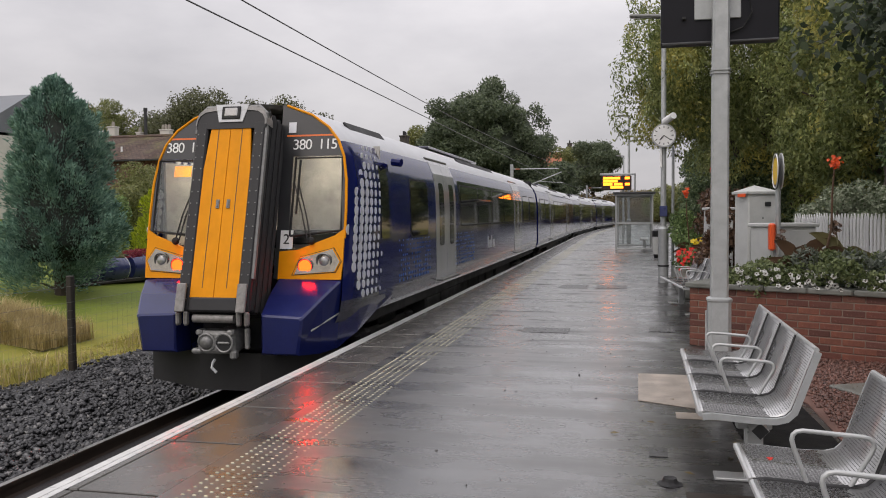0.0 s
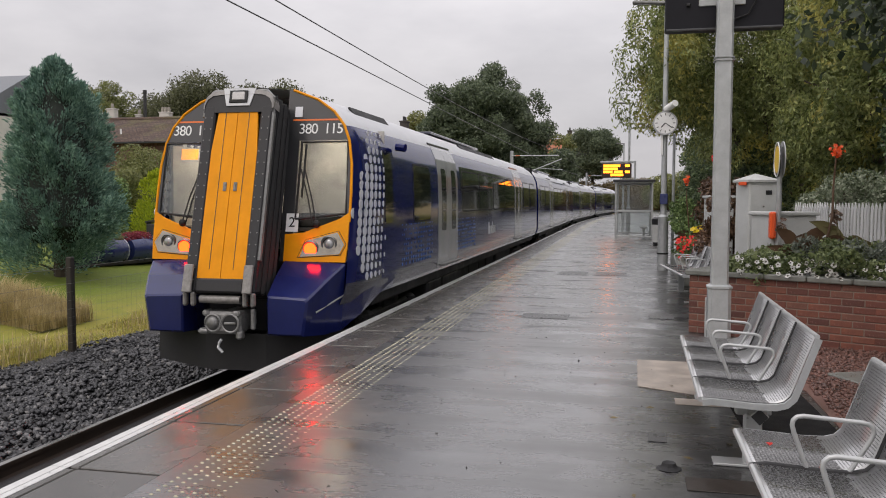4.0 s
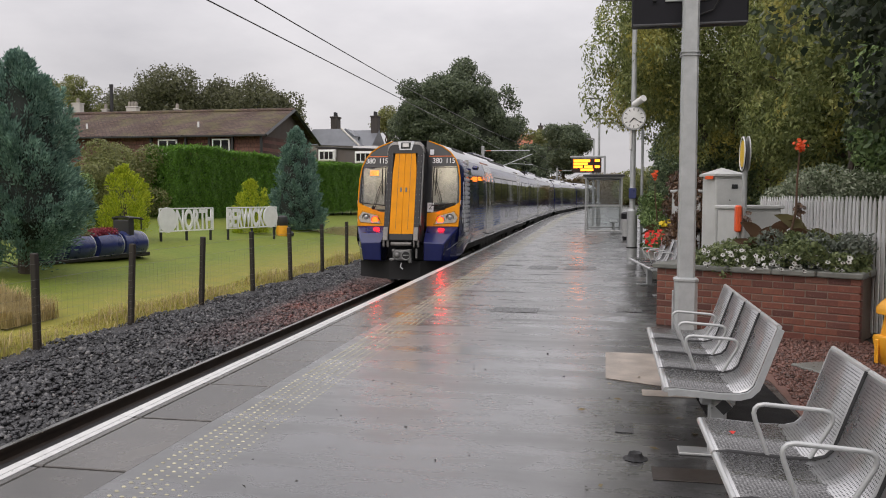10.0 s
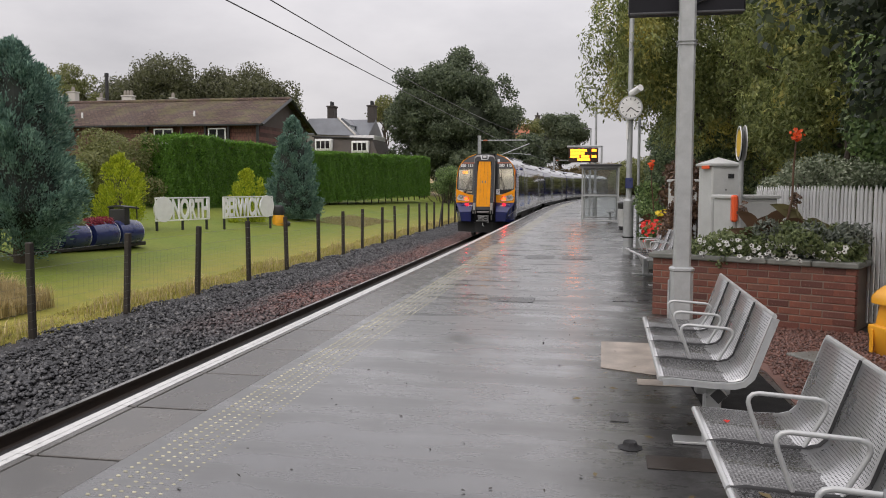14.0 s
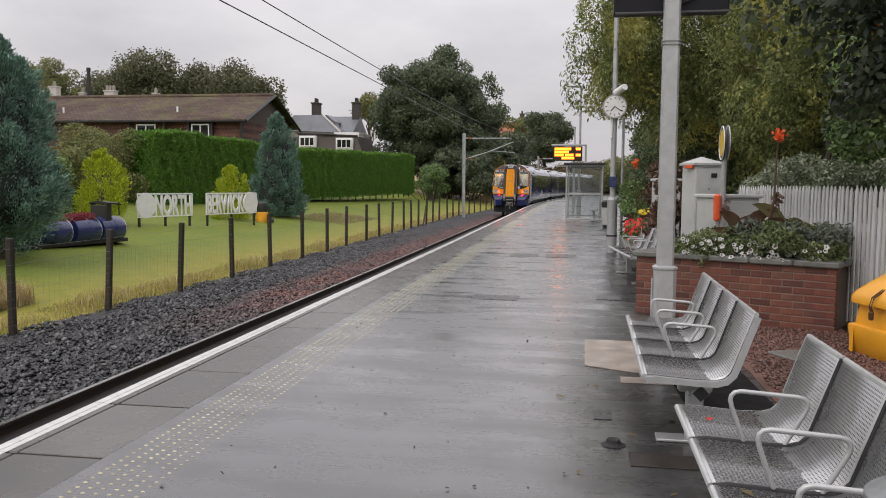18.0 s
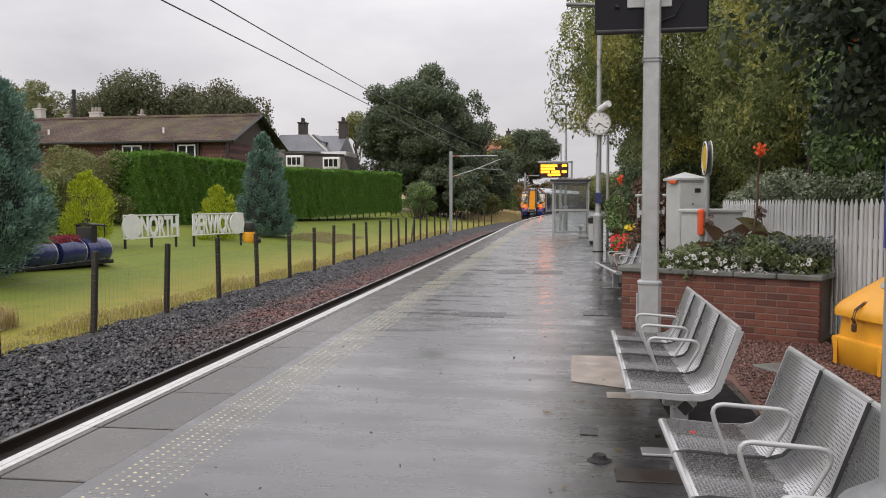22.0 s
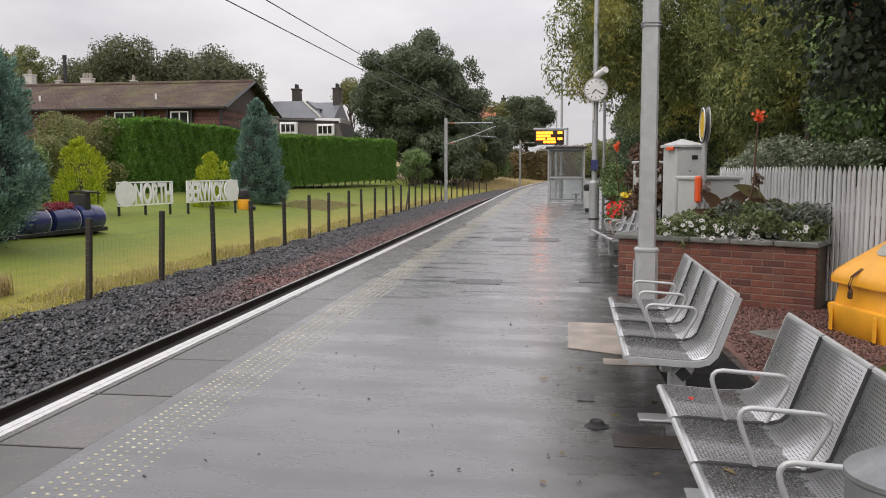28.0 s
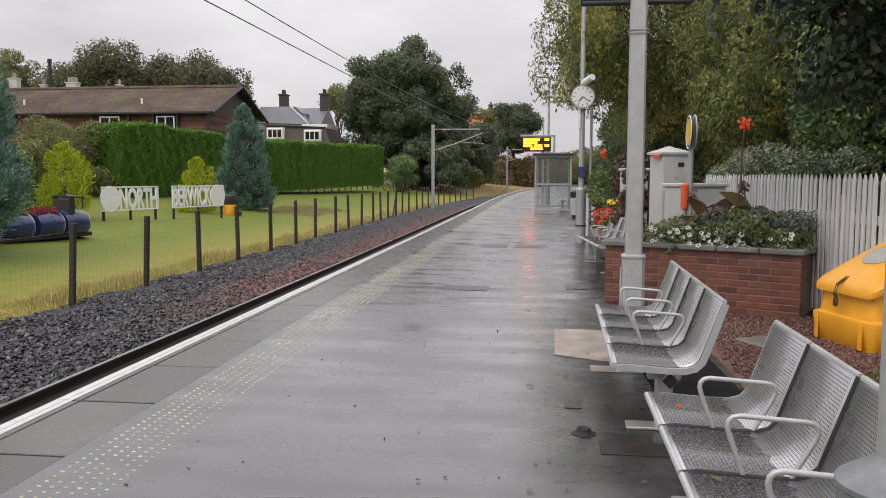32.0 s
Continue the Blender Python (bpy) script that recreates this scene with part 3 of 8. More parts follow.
# ---- mesh helpers ----
class Shape:
    """Collects vertices and faces for one mesh."""

    def __init__(self):
        self.v, self.f, self.mi = [], [], []

    def add(self, verts, faces, slot=0):
        n = len(self.v)
        self.v += [tuple(p) for p in verts]
        self.f += [tuple(i + n for i in q) for q in faces]
        self.mi += [slot] * len(faces)
        return self

    def box(self, c, s, b=0.0, m=None, slot=0):
        """Box round c of size s; b: width of its chamfer; m: a turn about c."""
        hx, hy, hz = s[0] / 2, s[1] / 2, s[2] / 2
        if b <= 0:
            vs = [(x, y, z) for z in (-hz, hz) for x, y in ((-hx, -hy), (hx, -hy), (hx, hy), (-hx, hy))]
            fs = [(3, 2, 1, 0), (4, 5, 6, 7), (0, 1, 5, 4), (1, 2, 6, 5), (2, 3, 7, 6), (3, 0, 4, 7)]
        else:
            b = min(b, hx * 0.9, hy * 0.9, hz * 0.9)

            def ring(z, k):
                ax, ay = hx - k, hy - k
                return [(-ax + b, -ay, z), (ax - b, -ay, z), (ax, -ay + b, z), (ax, ay - b, z), (ax - b, ay, z), (-ax + b, ay, z), (-ax, ay - b, z), (-ax, -ay + b, z)]

            vs = ring(-hz, b * 0.7) + ring(-hz + b, 0) + ring(hz - b, 0) + ring(hz, b * 0.7)
            fs = [tuple(range(7, -1, -1)), tuple(range(24, 32))]
            for r in range(3):
                fs += [(r * 8 + i, r * 8 + (i + 1) % 8, r * 8 + 8 + (i + 1) % 8, r * 8 + 8 + i) for i in range(8)]
        if m is not None:
            vs = [m @ Vector(p) for p in vs]
        return self.add([(p[0] + c[0], p[1] + c[1], p[2] + c[2]) for p in vs], fs, slot)

    def loft(self, rings, cap=True, closed=True, slot=0):
        n, k = len(rings[0]), len(rings)
        fs = []
        for r in range(k - 1):
            for i in range(n if closed else n - 1):
                j = (i + 1) % n
                fs.append((r * n + i, r * n + j, (r + 1) * n + j, (r + 1) * n + i))
        if cap:
            fs += [tuple(range(n - 1, -1, -1)), tuple(range((k - 1) * n, k * n))]
        return self.add([p for r in rings for p in r], fs, slot)

    def lathe(self, c, profile, n=16, slot=0, cap=True):
        """Turned round the z axis at c: profile of (radius, height)."""
        rings = [[(c[0] + r * math.cos(6.2832 * i / n), c[1] + r * math.sin(6.2832 * i / n), c[2] + z) for i in range(n)] for r, z in profile]
        return self.loft(rings, cap, slot=slot)

    def tube(self, path, r, n=8, slot=0, flat=1.0, cap=True, up=(0, 0, 1)):
        """A round bar along a path."""
        path = [Vector(p) for p in path]
        rings = []
        up = Vector(up)
        for i, p in enumerate(path):
            d = (path[min(i + 1, len(path) - 1)] - path[max(i - 1, 0)]).normalized()
            a = d.cross(up)
            if a.length < 0.05:
                a = d.cross(Vector((0, 1, 0)))
            a.normalize()
            b = a.cross(d).normalized()
            rr = r[i] if isinstance(r, (list, tuple)) else r
            rings.append([p + a * (rr * math.cos(6.2832 * k / n)) + b * (rr * flat * math.sin(6.2832 * k / n)) for k in range(n)])
        return self.loft(rings, cap, slot=slot)

    def prism(self, outline, lift, slot=0):
        """Outline (3D points, planar) pushed along the vector lift."""
        n = len(outline)
        top = [(p[0] + lift[0], p[1] + lift[1], p[2] + lift[2]) for p in outline]
        fs = [tuple(range(n - 1, -1, -1)), tuple(range(n, 2 * n))] + [(i, (i + 1) % n, n + (i + 1) % n, n + i) for i in range(n)]
        return self.add(list(outline) + top, fs, slot)

    def disc(self, c, r, normal, n=14, thick=0.004, squash=1.0, slot=0):
        normal = Vector(normal).normalized()
        a = normal.cross(Vector((0, 0, 1)))
        a = a.normalized() if a.length > 0.01 else Vector((1, 0, 0))
        b = normal.cross(a).normalized()
        ring = [Vector(c) + a * (r * squash * math.cos(6.2832 * i / n)) + b * (r * math.sin(6.2832 * i / n)) for i in range(n)]
        return self.prism(ring, normal * thick, slot)

    def ball(self, c, r, n=10, k=6, slot=0):
        rx, ry, rz = r if isinstance(r, tuple) else (r, r, r)
        rings = []
        for j in range(k + 1):
            a = -math.pi / 2 + math.pi * (j + 0.02) / (k + 0.04)
            rings.append([(c[0] + rx * math.cos(a) * math.cos(6.2832 * i / n), c[1] + ry * math.cos(a) * math.sin(6.2832 * i / n), c[2] + rz * math.sin(a)) for i in range(n)])
        return self.loft(rings, slot=slot)

    def mesh(self, name, mats, smooth=False):
        me = bpy.data.meshes.new(name)
        me.from_pydata(self.v, [], self.f)
        for m in mats if isinstance(mats, (list, tuple)) else [mats]:
            me.materials.append(m)
        if isinstance(mats, (list, tuple)) and len(mats) > 1:
            me.polygons.foreach_set("material_index", self.mi)
        bm = bmesh.new()
        bm.from_mesh(me)
        bmesh.ops.recalc_face_normals(bm, faces=bm.faces)
        bm.to_mesh(me)
        bm.free()
        if smooth:
            me.polygons.foreach_set("use_smooth", [True] * len(me.polygons))
            me.set_sharp_from_angle(angle=radians(38))
        me.update()
        return me


def part(name, shape, mat, parent, label="", smooth=False, at=None, kind=""):
    """One mesh object under a thing, a part or a piece of the setting."""
    me = shape.mesh(name, mat, smooth) if isinstance(shape, Shape) else shape
    ob = new(name, me)
    ob.parent = parent
    if at is not None:
        ob.matrix_local = at
    return tagged(ob, label=label, kind=kind)


def thing(name, label, category, m=None, group="", kind=""):
    """An empty at the base of a thing, which carries its parts."""
    ob = new(name)
    ob.empty_display_size = 0.2
    if m is not None:
        ob.matrix_world = m
    return tagged(ob, label, category, group, kind)


def solid(name, shape, mat, label="", category="", group="", kind="", smooth=False, m=None):
    """A thing, or a piece of the setting, of one mesh."""
    ob = new(name, shape.mesh(name, mat, smooth) if isinstance(shape, Shape) else shape)
    if m is not None:
        ob.matrix_world = m
    return tagged(ob, label, category, group, kind)


def arrays_mesh(name, verts, quads, mat, slots=None):
    """A large mesh straight from number arrays of corners and four-sided faces."""
    me = bpy.data.meshes.new(name)
    n, k = len(verts), len(quads)
    w = quads.shape[1]
    me.vertices.add(n)
    me.vertices.foreach_set("co", np.ascontiguousarray(verts, dtype=np.float32).ravel())
    me.loops.add(k * w)
    me.loops.foreach_set("vertex_index", np.ascontiguousarray(quads, dtype=np.int32).ravel())
    me.polygons.add(k)
    me.polygons.foreach_set("loop_start", np.arange(0, k * w, w, dtype=np.int32))
    for m in mat if isinstance(mat, (list, tuple)) else [mat]:
        me.materials.append(m)
    if slots is not None:
        me.polygons.foreach_set("material_index", np.ascontiguousarray(slots, dtype=np.int32))
    me.update(calc_edges=True)
    me.validate()
    return me


def leaves(points, outward, length, width, rng, droop=0.0, spread=0.9):
    """Folded four-cornered leaves at the points, facing roughly outward. Gives corners and faces."""
    n = len(points)
    d = outward + rng.normal(0, spread, (n, 3))
    d /= np.linalg.norm(d, axis=1, keepdims=True) + 1e-9
    a = rng.normal(0, 1, (n, 3))
    a[:, 2] -= droop
    a -= d * (a * d).sum(1, keepdims=True)
    a /= np.linalg.norm(a, axis=1, keepdims=True) + 1e-9
    b = np.cross(d, a)
    s = rng.uniform(0.65, 1.3, (n, 1))
    la, wb = a * length * s, b * width * s
    v = np.stack([points, points + la * 0.5 + wb * 0.5 + d * width * 0.12, points + la, points + la * 0.5 - wb * 0.5 + d * width * 0.12], 1).reshape(-1, 3)
    q = np.arange(4 * n).reshape(n, 4)
    return v, q


def shell_points(centres, radii, count, rng, squash=0.8, inner=0.55):
    """Points in the outer part of many round clumps, and the way out of each."""
    k = len(centres)
    w = np.asarray(radii) ** 2
    pick = rng.choice(k, count, p=w / w.sum())
    d = rng.normal(0, 1, (count, 3))
    d /= np.linalg.norm(d, axis=1, keepdims=True)
    r = np.asarray(radii)[pick][:, None] * rng.uniform(inner, 1.0, (count, 1)) ** 0.5
    off = d * r
    off[:, 2] *= squash
    return np.asarray(centres)[pick] + off, d


def limb(shape, path, r0, r1, n=7):
    k = len(path)
    shape.tube(path, [r0 + (r1 - r0) * i / (k - 1) for i in range(k)], n)


def bent(a, b, rng, sway, k=5):
    """A crooked path from a to b."""
    a, b = np.array(a, float), np.array(b, float)
    out = [a + (b - a) * i / (k - 1) for i in range(k)]
    for i in range(1, k - 1):
        out[i] = out[i] + rng.normal(0, sway, 3)
    return [tuple(p) for p in out]


# ---- the line of the track and the lie of the land ----
RADIUS, BEND = 528.0, 50.0


def track_x(y):
    """The middle of the track: straight, then a wide bend to the right."""
    x = -4.80 - 0.013 * (min(y, BEND) - 8)
    if y > BEND:
        d = y - BEND
        x += -0.013 * d + d * d / (2 * RADIUS)
    return x


def track_slope(y):
    return -0.013 + max(0.0, y - BEND) / RADIUS


def rise(y):
    return 0.0021 * max(0.0, y - 22)


def edge_x(y):
    return track_x(y) + 1.425


def ground_z(x, y):
    """Height of the open ground."""
    off = x - track_x(y) - 4.8
    if off < -9.4:
        z = -0.95 + 0.115 * (-9.4 - off)
        if off < -19.5:
            z = min(z, 0.21) + min(1.6, 0.10 * (-19.5 - off)) + 0.02 * max(0, -36 - off)
        return z + rise(y)
    if off < -9.0:
        return -0.95 - (off + 9.4) / 0.4 * 0.25 + rise(y)
    if off < -2.6:
        return -1.20 + rise(y)
    if off < -2.0:
        return -1.20 + (off + 2.6) / 0.6 * 1.01 + rise(y)
    return -0.19 + rise(y) + (min(6.0, 0.05 * (y - 165)) if y > 165 else 0)


# ---- ground ----
def build_ground():
    xs = [-420, -260, -150, -100, -70, -52, -42, -36, -32, -29, -26.5, -24.5, -22.8, -21.5, -20.5, -19.5, -18.5, -17.2, -16, -14.8, -13.6, -12.4, -11.4, -10.6, -10.0, -9.4, -9.0, -8.6, -7.6, -6.6, -5.6, -4.2, -2.7, -2.1, 0, 3, 7, 14, 25, 45, 80, 150, 300]
    ys = [-60, -25, -10, -4] + list(range(0, 90, 3)) + list(range(90, 170, 6)) + [180, 200, 230, 270, 330, 420, 600, 900]
    rng = np.random.default_rng(3)
    vs, fs = [], []
    for y in ys:
        for x in xs:
            px = x + (track_x(min(y, 160)) + 4.8 if -30 < x < 10 else 0)
            bump = rng.normal(0, 0.025) if -19 < x < -9.8 else 0
            vs.append((px, y, ground_z(px, min(y, 160)) + bump + (max(0, y - 165) * 0.02 if x < -20 else 0)))
    k = len(xs)
    for j in range(len(ys) - 1):
        for i in range(k - 1):
            fs.append((j * k + i, j * k + i + 1, (j + 1) * k + i + 1, (j + 1) * k + i))
    s = Shape().add(vs, fs)
    solid("ground", s, LAWN, "wet mown lawn and dry bank beside the railway", "ground", kind="structure", smooth=True)


build_ground()


def strip(offsets, ys, z0=0.0):
    """A long sheet along the track: rows of (offset from the track's middle, height)."""
    vs, fs = [], []
    k = len(offsets)
    for y in ys:
        for o, z in offsets:
            vs.append((track_x(y) + o, y, z + z0 + rise(y)))
    for j in range(len(ys) - 1):
        for i in range(k - 1):
            fs.append((j * k + i, j * k + i + 1, (j + 1) * k + i + 1, (j + 1) * k + i))
    return Shape().add(vs, fs)


LONG = [-8 + 2 * i for i in range(30)] + [52 + 3 * i for i in range(40)]

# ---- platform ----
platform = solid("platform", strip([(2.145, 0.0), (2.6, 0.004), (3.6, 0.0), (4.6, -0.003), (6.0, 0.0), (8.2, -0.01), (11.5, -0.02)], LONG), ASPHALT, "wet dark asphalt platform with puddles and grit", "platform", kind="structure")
part("platform_wall", strip([(1.48, -0.082), (1.53, -0.6), (1.56, -1.1)], LONG), DARK_CONCRETE, platform)


def coping_slab_mesh(y0, length):
    s = Shape()
    s.box((0.092, 0, -0.04), (0.180, length - 0.026, 0.08), 0.008)
    s.box((0.455, 0, -0.041), (0.526, length - 0.030, 0.08), 0.005)
    return s.mesh("coping_slab", SLAB)


def white_line_mesh(length):
    s = Shape()
    s.box((0.042, 0, 0.0012), (0.062, length - 0.004, 0.0028))
    s.box((0.103, 0, 0.0012), (0.048, length - 0.004, 0.0028))
    return s.mesh("white_line", WHITE_LINE)


SLAB_LEN = 1.055
_slab, _line = coping_slab_mesh(0, SLAB_LEN), white_line_mesh(SLAB_LEN)
_rng = np.random.default_rng(11)
for i in range(-6, 66):
    y = 4.068 + SLAB_LEN * (i + 0.5)
    m = Matrix.Translation((edge_x(y), y, rise(y) - abs(_rng.normal(0, 0.0012)))) @ Matrix.Rotation(-math.atan(track_slope(y)), 4, "Z")
    slab = part("coping_slab", _slab, SLAB, platform, at=m)
    part("white_line", _line, WHITE_LINE, slab)
part("slab_bedding", strip([(1.45, -0.03), (2.16, -0.03)], LONG), BED, platform)
far_y = [4.068 + SLAB_LEN * 66 + 3 * i for i in range(28)]
part("coping_slab", strip([(1.425, 0.0), (2.145, 0.0)], far_y, 0.001), SLAB, platform)
part("white_line", strip([(1.435, 0.0), (1.56, 0.0)], far_y, 0.006), WHITE_LINE, platform)


def tactile_dots():
    """Rows of small flat studs along the warning strip."""
    ys = np.arange(0.5, 78, 0.067)
    xs = np.arange(6) * 0.071 + 2.268
    gx, gy = np.meshgrid(xs, ys)
    rng = np.random.default_rng(5)
    keep = rng.random(gx.size) > 0.02
    px, py = gx.ravel()[keep], gy.ravel()[keep] + np.repeat([0.0], keep.sum())
    cx = np.array([track_x(v) for v in py]) + px
    cz = np.array([rise(v) for v in py])
    a = np.arange(6) * 1.0472 + 0.3
    n = len(px)
    low = np.stack([cx[:, None] + 0.0145 * np.cos(a), py[:, None] + 0.0085 * np.sin(a), np.repeat(cz[:, None] + 0.001, 6, 1)], -1)
    top = np.stack([cx[:, None] + 0.0095 * np.cos(a), py[:, None] + 0.006 * np.sin(a), np.repeat(cz[:, None] + 0.007, 6, 1)], -1)
    v = np.concatenate([low, top], 1).reshape(-1, 3)
    base = np.arange(n)[:, None, None] * 12
    side = np.array([[i, (i + 1) % 6, 6 + (i + 1) % 6, 6 + i] for i in range(6)] + [[6, 7, 8, 9], [6, 9, 10, 11]])
    return v, (base + side[None]).reshape(-1, 4)


_v, _q = tactile_dots()
part("warning_studs", arrays_mesh("warning_studs", _v, _q, YELLOW_DOT), YELLOW_DOT, platform, "faded yellow tactile warning studs", kind="stuff")

# ---- track ----
RAIL_YS = [-8 + 2 * i for i in range(30)] + [52 + 3 * i for i in range(45)]
# the bed covers the sleepers; its dark colour paints the shadowed gap by the rails
track = solid("track", strip([(-4.3, -0.985), (-3.2, -0.99), (-1.7, -0.95), (-0.9, -0.965), (-0.6, -0.955), (0.6, -0.955), (0.80, -0.955), (1.2, -0.955), (1.58, -0.95)], RAIL_YS), BED, "single railway track on stone ballast", "track", kind="structure")
for side in (-1, 1):
    prof = [(-0.07, -0.16), (0.07, -0.16), (0.07, -0.145), (0.012, -0.125), (0.012, -0.045), (0.036, -0.035), (0.036, -0.004), (0.03, 0.0), (-0.03, 0.0), (-0.036, -0.004), (-0.036, -0.035), (-0.012, -0.045), (-0.012, -0.125), (-0.07, -0.145)]
    rail = Shape()
    rail.loft([[(track_x(y) + side * 0.7525 + a, y, -0.82 + b + rise(y)) for a, b in prof] for y in RAIL_YS])
    rail.mi = [1 if (i % 14) == 7 and i < 14 * (len(RAIL_YS) - 1) else 0 for i in range(len(rail.f))]
    part("rail", rail, [RAIL_RUST, RAIL_TOP], track, "dark rusty rail with a polished head")
_sl = Shape()
_sl.box((0, 0, -0.10), (2.5, 0.26, 0.16), 0.03)
_sleeper = _sl.mesh("sleeper", SLEEPER)
for i in range(110):
    y = -2 + 0.68 * i
    part("sleeper", _sleeper, SLEEPER, track, at=Matrix.Translation((track_x(y), y, -0.955 + rise(y))))


def stones(xa, xb, ya, yb, count, size, rng, zf):
    """Rough eight-sided stones scattered on a bed."""
    u = rng.random(count)
    y = ya + (yb - ya) * u ** 1.35
    x = xa + (xb - xa) * rng.random(count)
    base = np.array([track_x(v) + 4.8 for v in y])
    c = np.stack([x + base, y, np.array([zf(p, q) for p, q in zip(x, y)])], 1)
    octa = np.array([(1, 0, 0), (0, 1, 0), (-1, 0, 0), (0, -1, 0), (0, 0, 1), (0, 0, -1)], float)
    v = octa[None] * rng.uniform(0.55, 1.25, (count, 6, 1)) + rng.normal(0, 0.16, (count, 6, 3))
    v *= (size * rng.uniform(0.6, 1.35, (count, 1, 1))) * np.array([1, 1, 0.75])
    t = rng.uniform(0, 6.28, count)
    k = rng.uniform(-0.6, 0.6, count)
    rx = np.stack([v[..., 0], v[..., 1] * np.cos(k)[:, None] - v[..., 2] * np.sin(k)[:, None], v[..., 1] * np.sin(k)[:, None] + v[..., 2] * np.cos(k)[:, None]], -1)
    r = np.stack([rx[..., 0] * np.cos(t)[:, None] - rx[..., 1] * np.sin(t)[:, None], rx[..., 0] * np.sin(t)[:, None] + rx[..., 1] * np.cos(t)[:, None], rx[..., 2]], -1)
    tri = np.array([(0, 1, 4), (1, 2, 4), (2, 3, 4), (3, 0, 4), (1, 0, 5), (2, 1, 5), (3, 2, 5), (0, 3, 5)])
    return (r + c[:, None]).reshape(-1, 3), (np.arange(count)[:, None, None] * 6 + tri[None]).reshape(-1, 3)


def bed_z(x, y):
    if x < -8.6:
        return -0.975 + 0.03 * math.sin(y * 2.1) + rise(y)
    return -0.945 + 0.022 * math.sin(x * 5 + y * 1.3) + (0.03 if x > -6.9 else 0) + rise(y)


_rng = np.random.default_rng(21)
_v, _q = stones(-9.25, -5.60, 3.2, 66, 44000, 0.042, _rng, bed_z)
part("ballast", arrays_mesh("ballast", _v, _q, BALLAST), BALLAST, track, "loose dark grey and red ballast stones", kind="stuff")


# ---- the train: four cars, the nearest with a cab and an end door ----
CAR_LEN, CAR_GAP = 22.9, 0.55
HALF = [(1.33, 0.98), (1.385, 1.12), (1.40, 1.24), (1.40, 1.75), (1.40, 2.35), (1.385, 2.72), (1.335, 3.02), (1.25, 3.22), (1.10, 3.40), (0.86, 3.56), (0.5, 3.69), (0.0, 3.74)]


def section(y, wide=1.0, lean=0.0):
    pts = [(x * wide, y + lean * (z - 1.5), z) for x, z in HALF]
    return pts + [(-x, yy, z) for x, yy, z in reversed(pts[:-1])]


def body_shape(y0, y1, cab):
    s = Shape()
    rings = []
    if cab:
        rings += [section(0.62, 0.955, 0.20), section(0.80, 0.985, 0.15), section(1.15, 1.0, 0.06), section(1.7, 1.0)]
    else:
        rings += [section(y0), section(y0 + 0.1)]
    rings += [section(y1 - 0.1), section(y1)]
    n = len(rings[0])
    s.loft(rings, cap=not cab, closed=False)
    # colour bands by height: platform's reflection painted grey below, blue side, pale roof
    per = n - 1
    for i in range(len(rings) - 1):
        for j in range(per):
            k = min(j, per - 1 - j)
            s.mi[i * per + j] = 1 if k < 2 else 2 if k >= 7 else 0
    return s


def side_x(z):
    for (xa, za), (xb, zb) in zip(HALF, HALF[1:]):
        if za <= z <= zb:
            return xa + (xb - xa) * (z - za) / (zb - za)
    return 1.33


def side_panel(s, side, ya, yb, za, zb, out=0.004, slot=0, inset=0.05):
    """A panel that lies on the car's side, with cut corners."""
    c = min(inset, (yb - ya) * 0.3)
    zs = sorted({za, za + c * 0.3, za + c, zb - c, zb - c * 0.3, zb} | {z for _, z in HALF if za + c < z < zb - c})
    rings = []
    for z in zs:
        e = min(z - za, zb - z)
        k = 0 if e >= c else c * (1 - math.sqrt(max(0.0, 1 - (1 - e / c) ** 2)))
        xi, xo = side * (side_x(z) - 0.03), side * (side_x(z) + out)
        rings.append([(xi, ya + k, z), (xo, ya + k, z), (xo, yb - k, z), (xi, yb - k, z)])
    s.loft(rings, slot=slot)


def doors_on(car, y0, side):
    for k in range(2):
        leaf = Shape()
        side_panel(leaf, side, y0 + 0.9 * k, y0 + 0.9 * k + 0.885, 1.06, 3.24, 0.006, inset=0.03)
        d = part("door", leaf, DOORGREY, car, "pale grey sliding door leaf")
        pane = Shape()
        side_panel(pane, side, y0 + 0.9 * k + 0.27, y0 + 0.9 * k + 0.66, 1.72, 2.86, 0.011, inset=0.07)
        part("pane", pane, DARKGLASS, d)
    sill = Shape()
    sill.box((side * 1.44, y0 + 0.86, 1.10), (0.12, 1.5, 0.035), 0.008)
    part("door_step", sill, CASTIRON, car)
    light = Shape()
    light.box((side * (side_x(3.3) + 0.005), y0 + 0.86, 3.29), (0.05, 1.8, 0.05), 0.012)
    part("door_hood", light, CABGREY, car)


def window_on(car, ya, yb, side, za=2.04, zb=2.90):
    rim, pane = Shape(), Shape()
    side_panel(rim, side, ya, yb, za, zb, 0.005, inset=0.12)
    w = part("window", rim, RUBBER, car)
    side_panel(pane, side, ya + 0.03, yb - 0.03, za + 0.03, zb - 0.03, 0.009, inset=0.11)
    part("pane", pane, DARKGLASS, w)


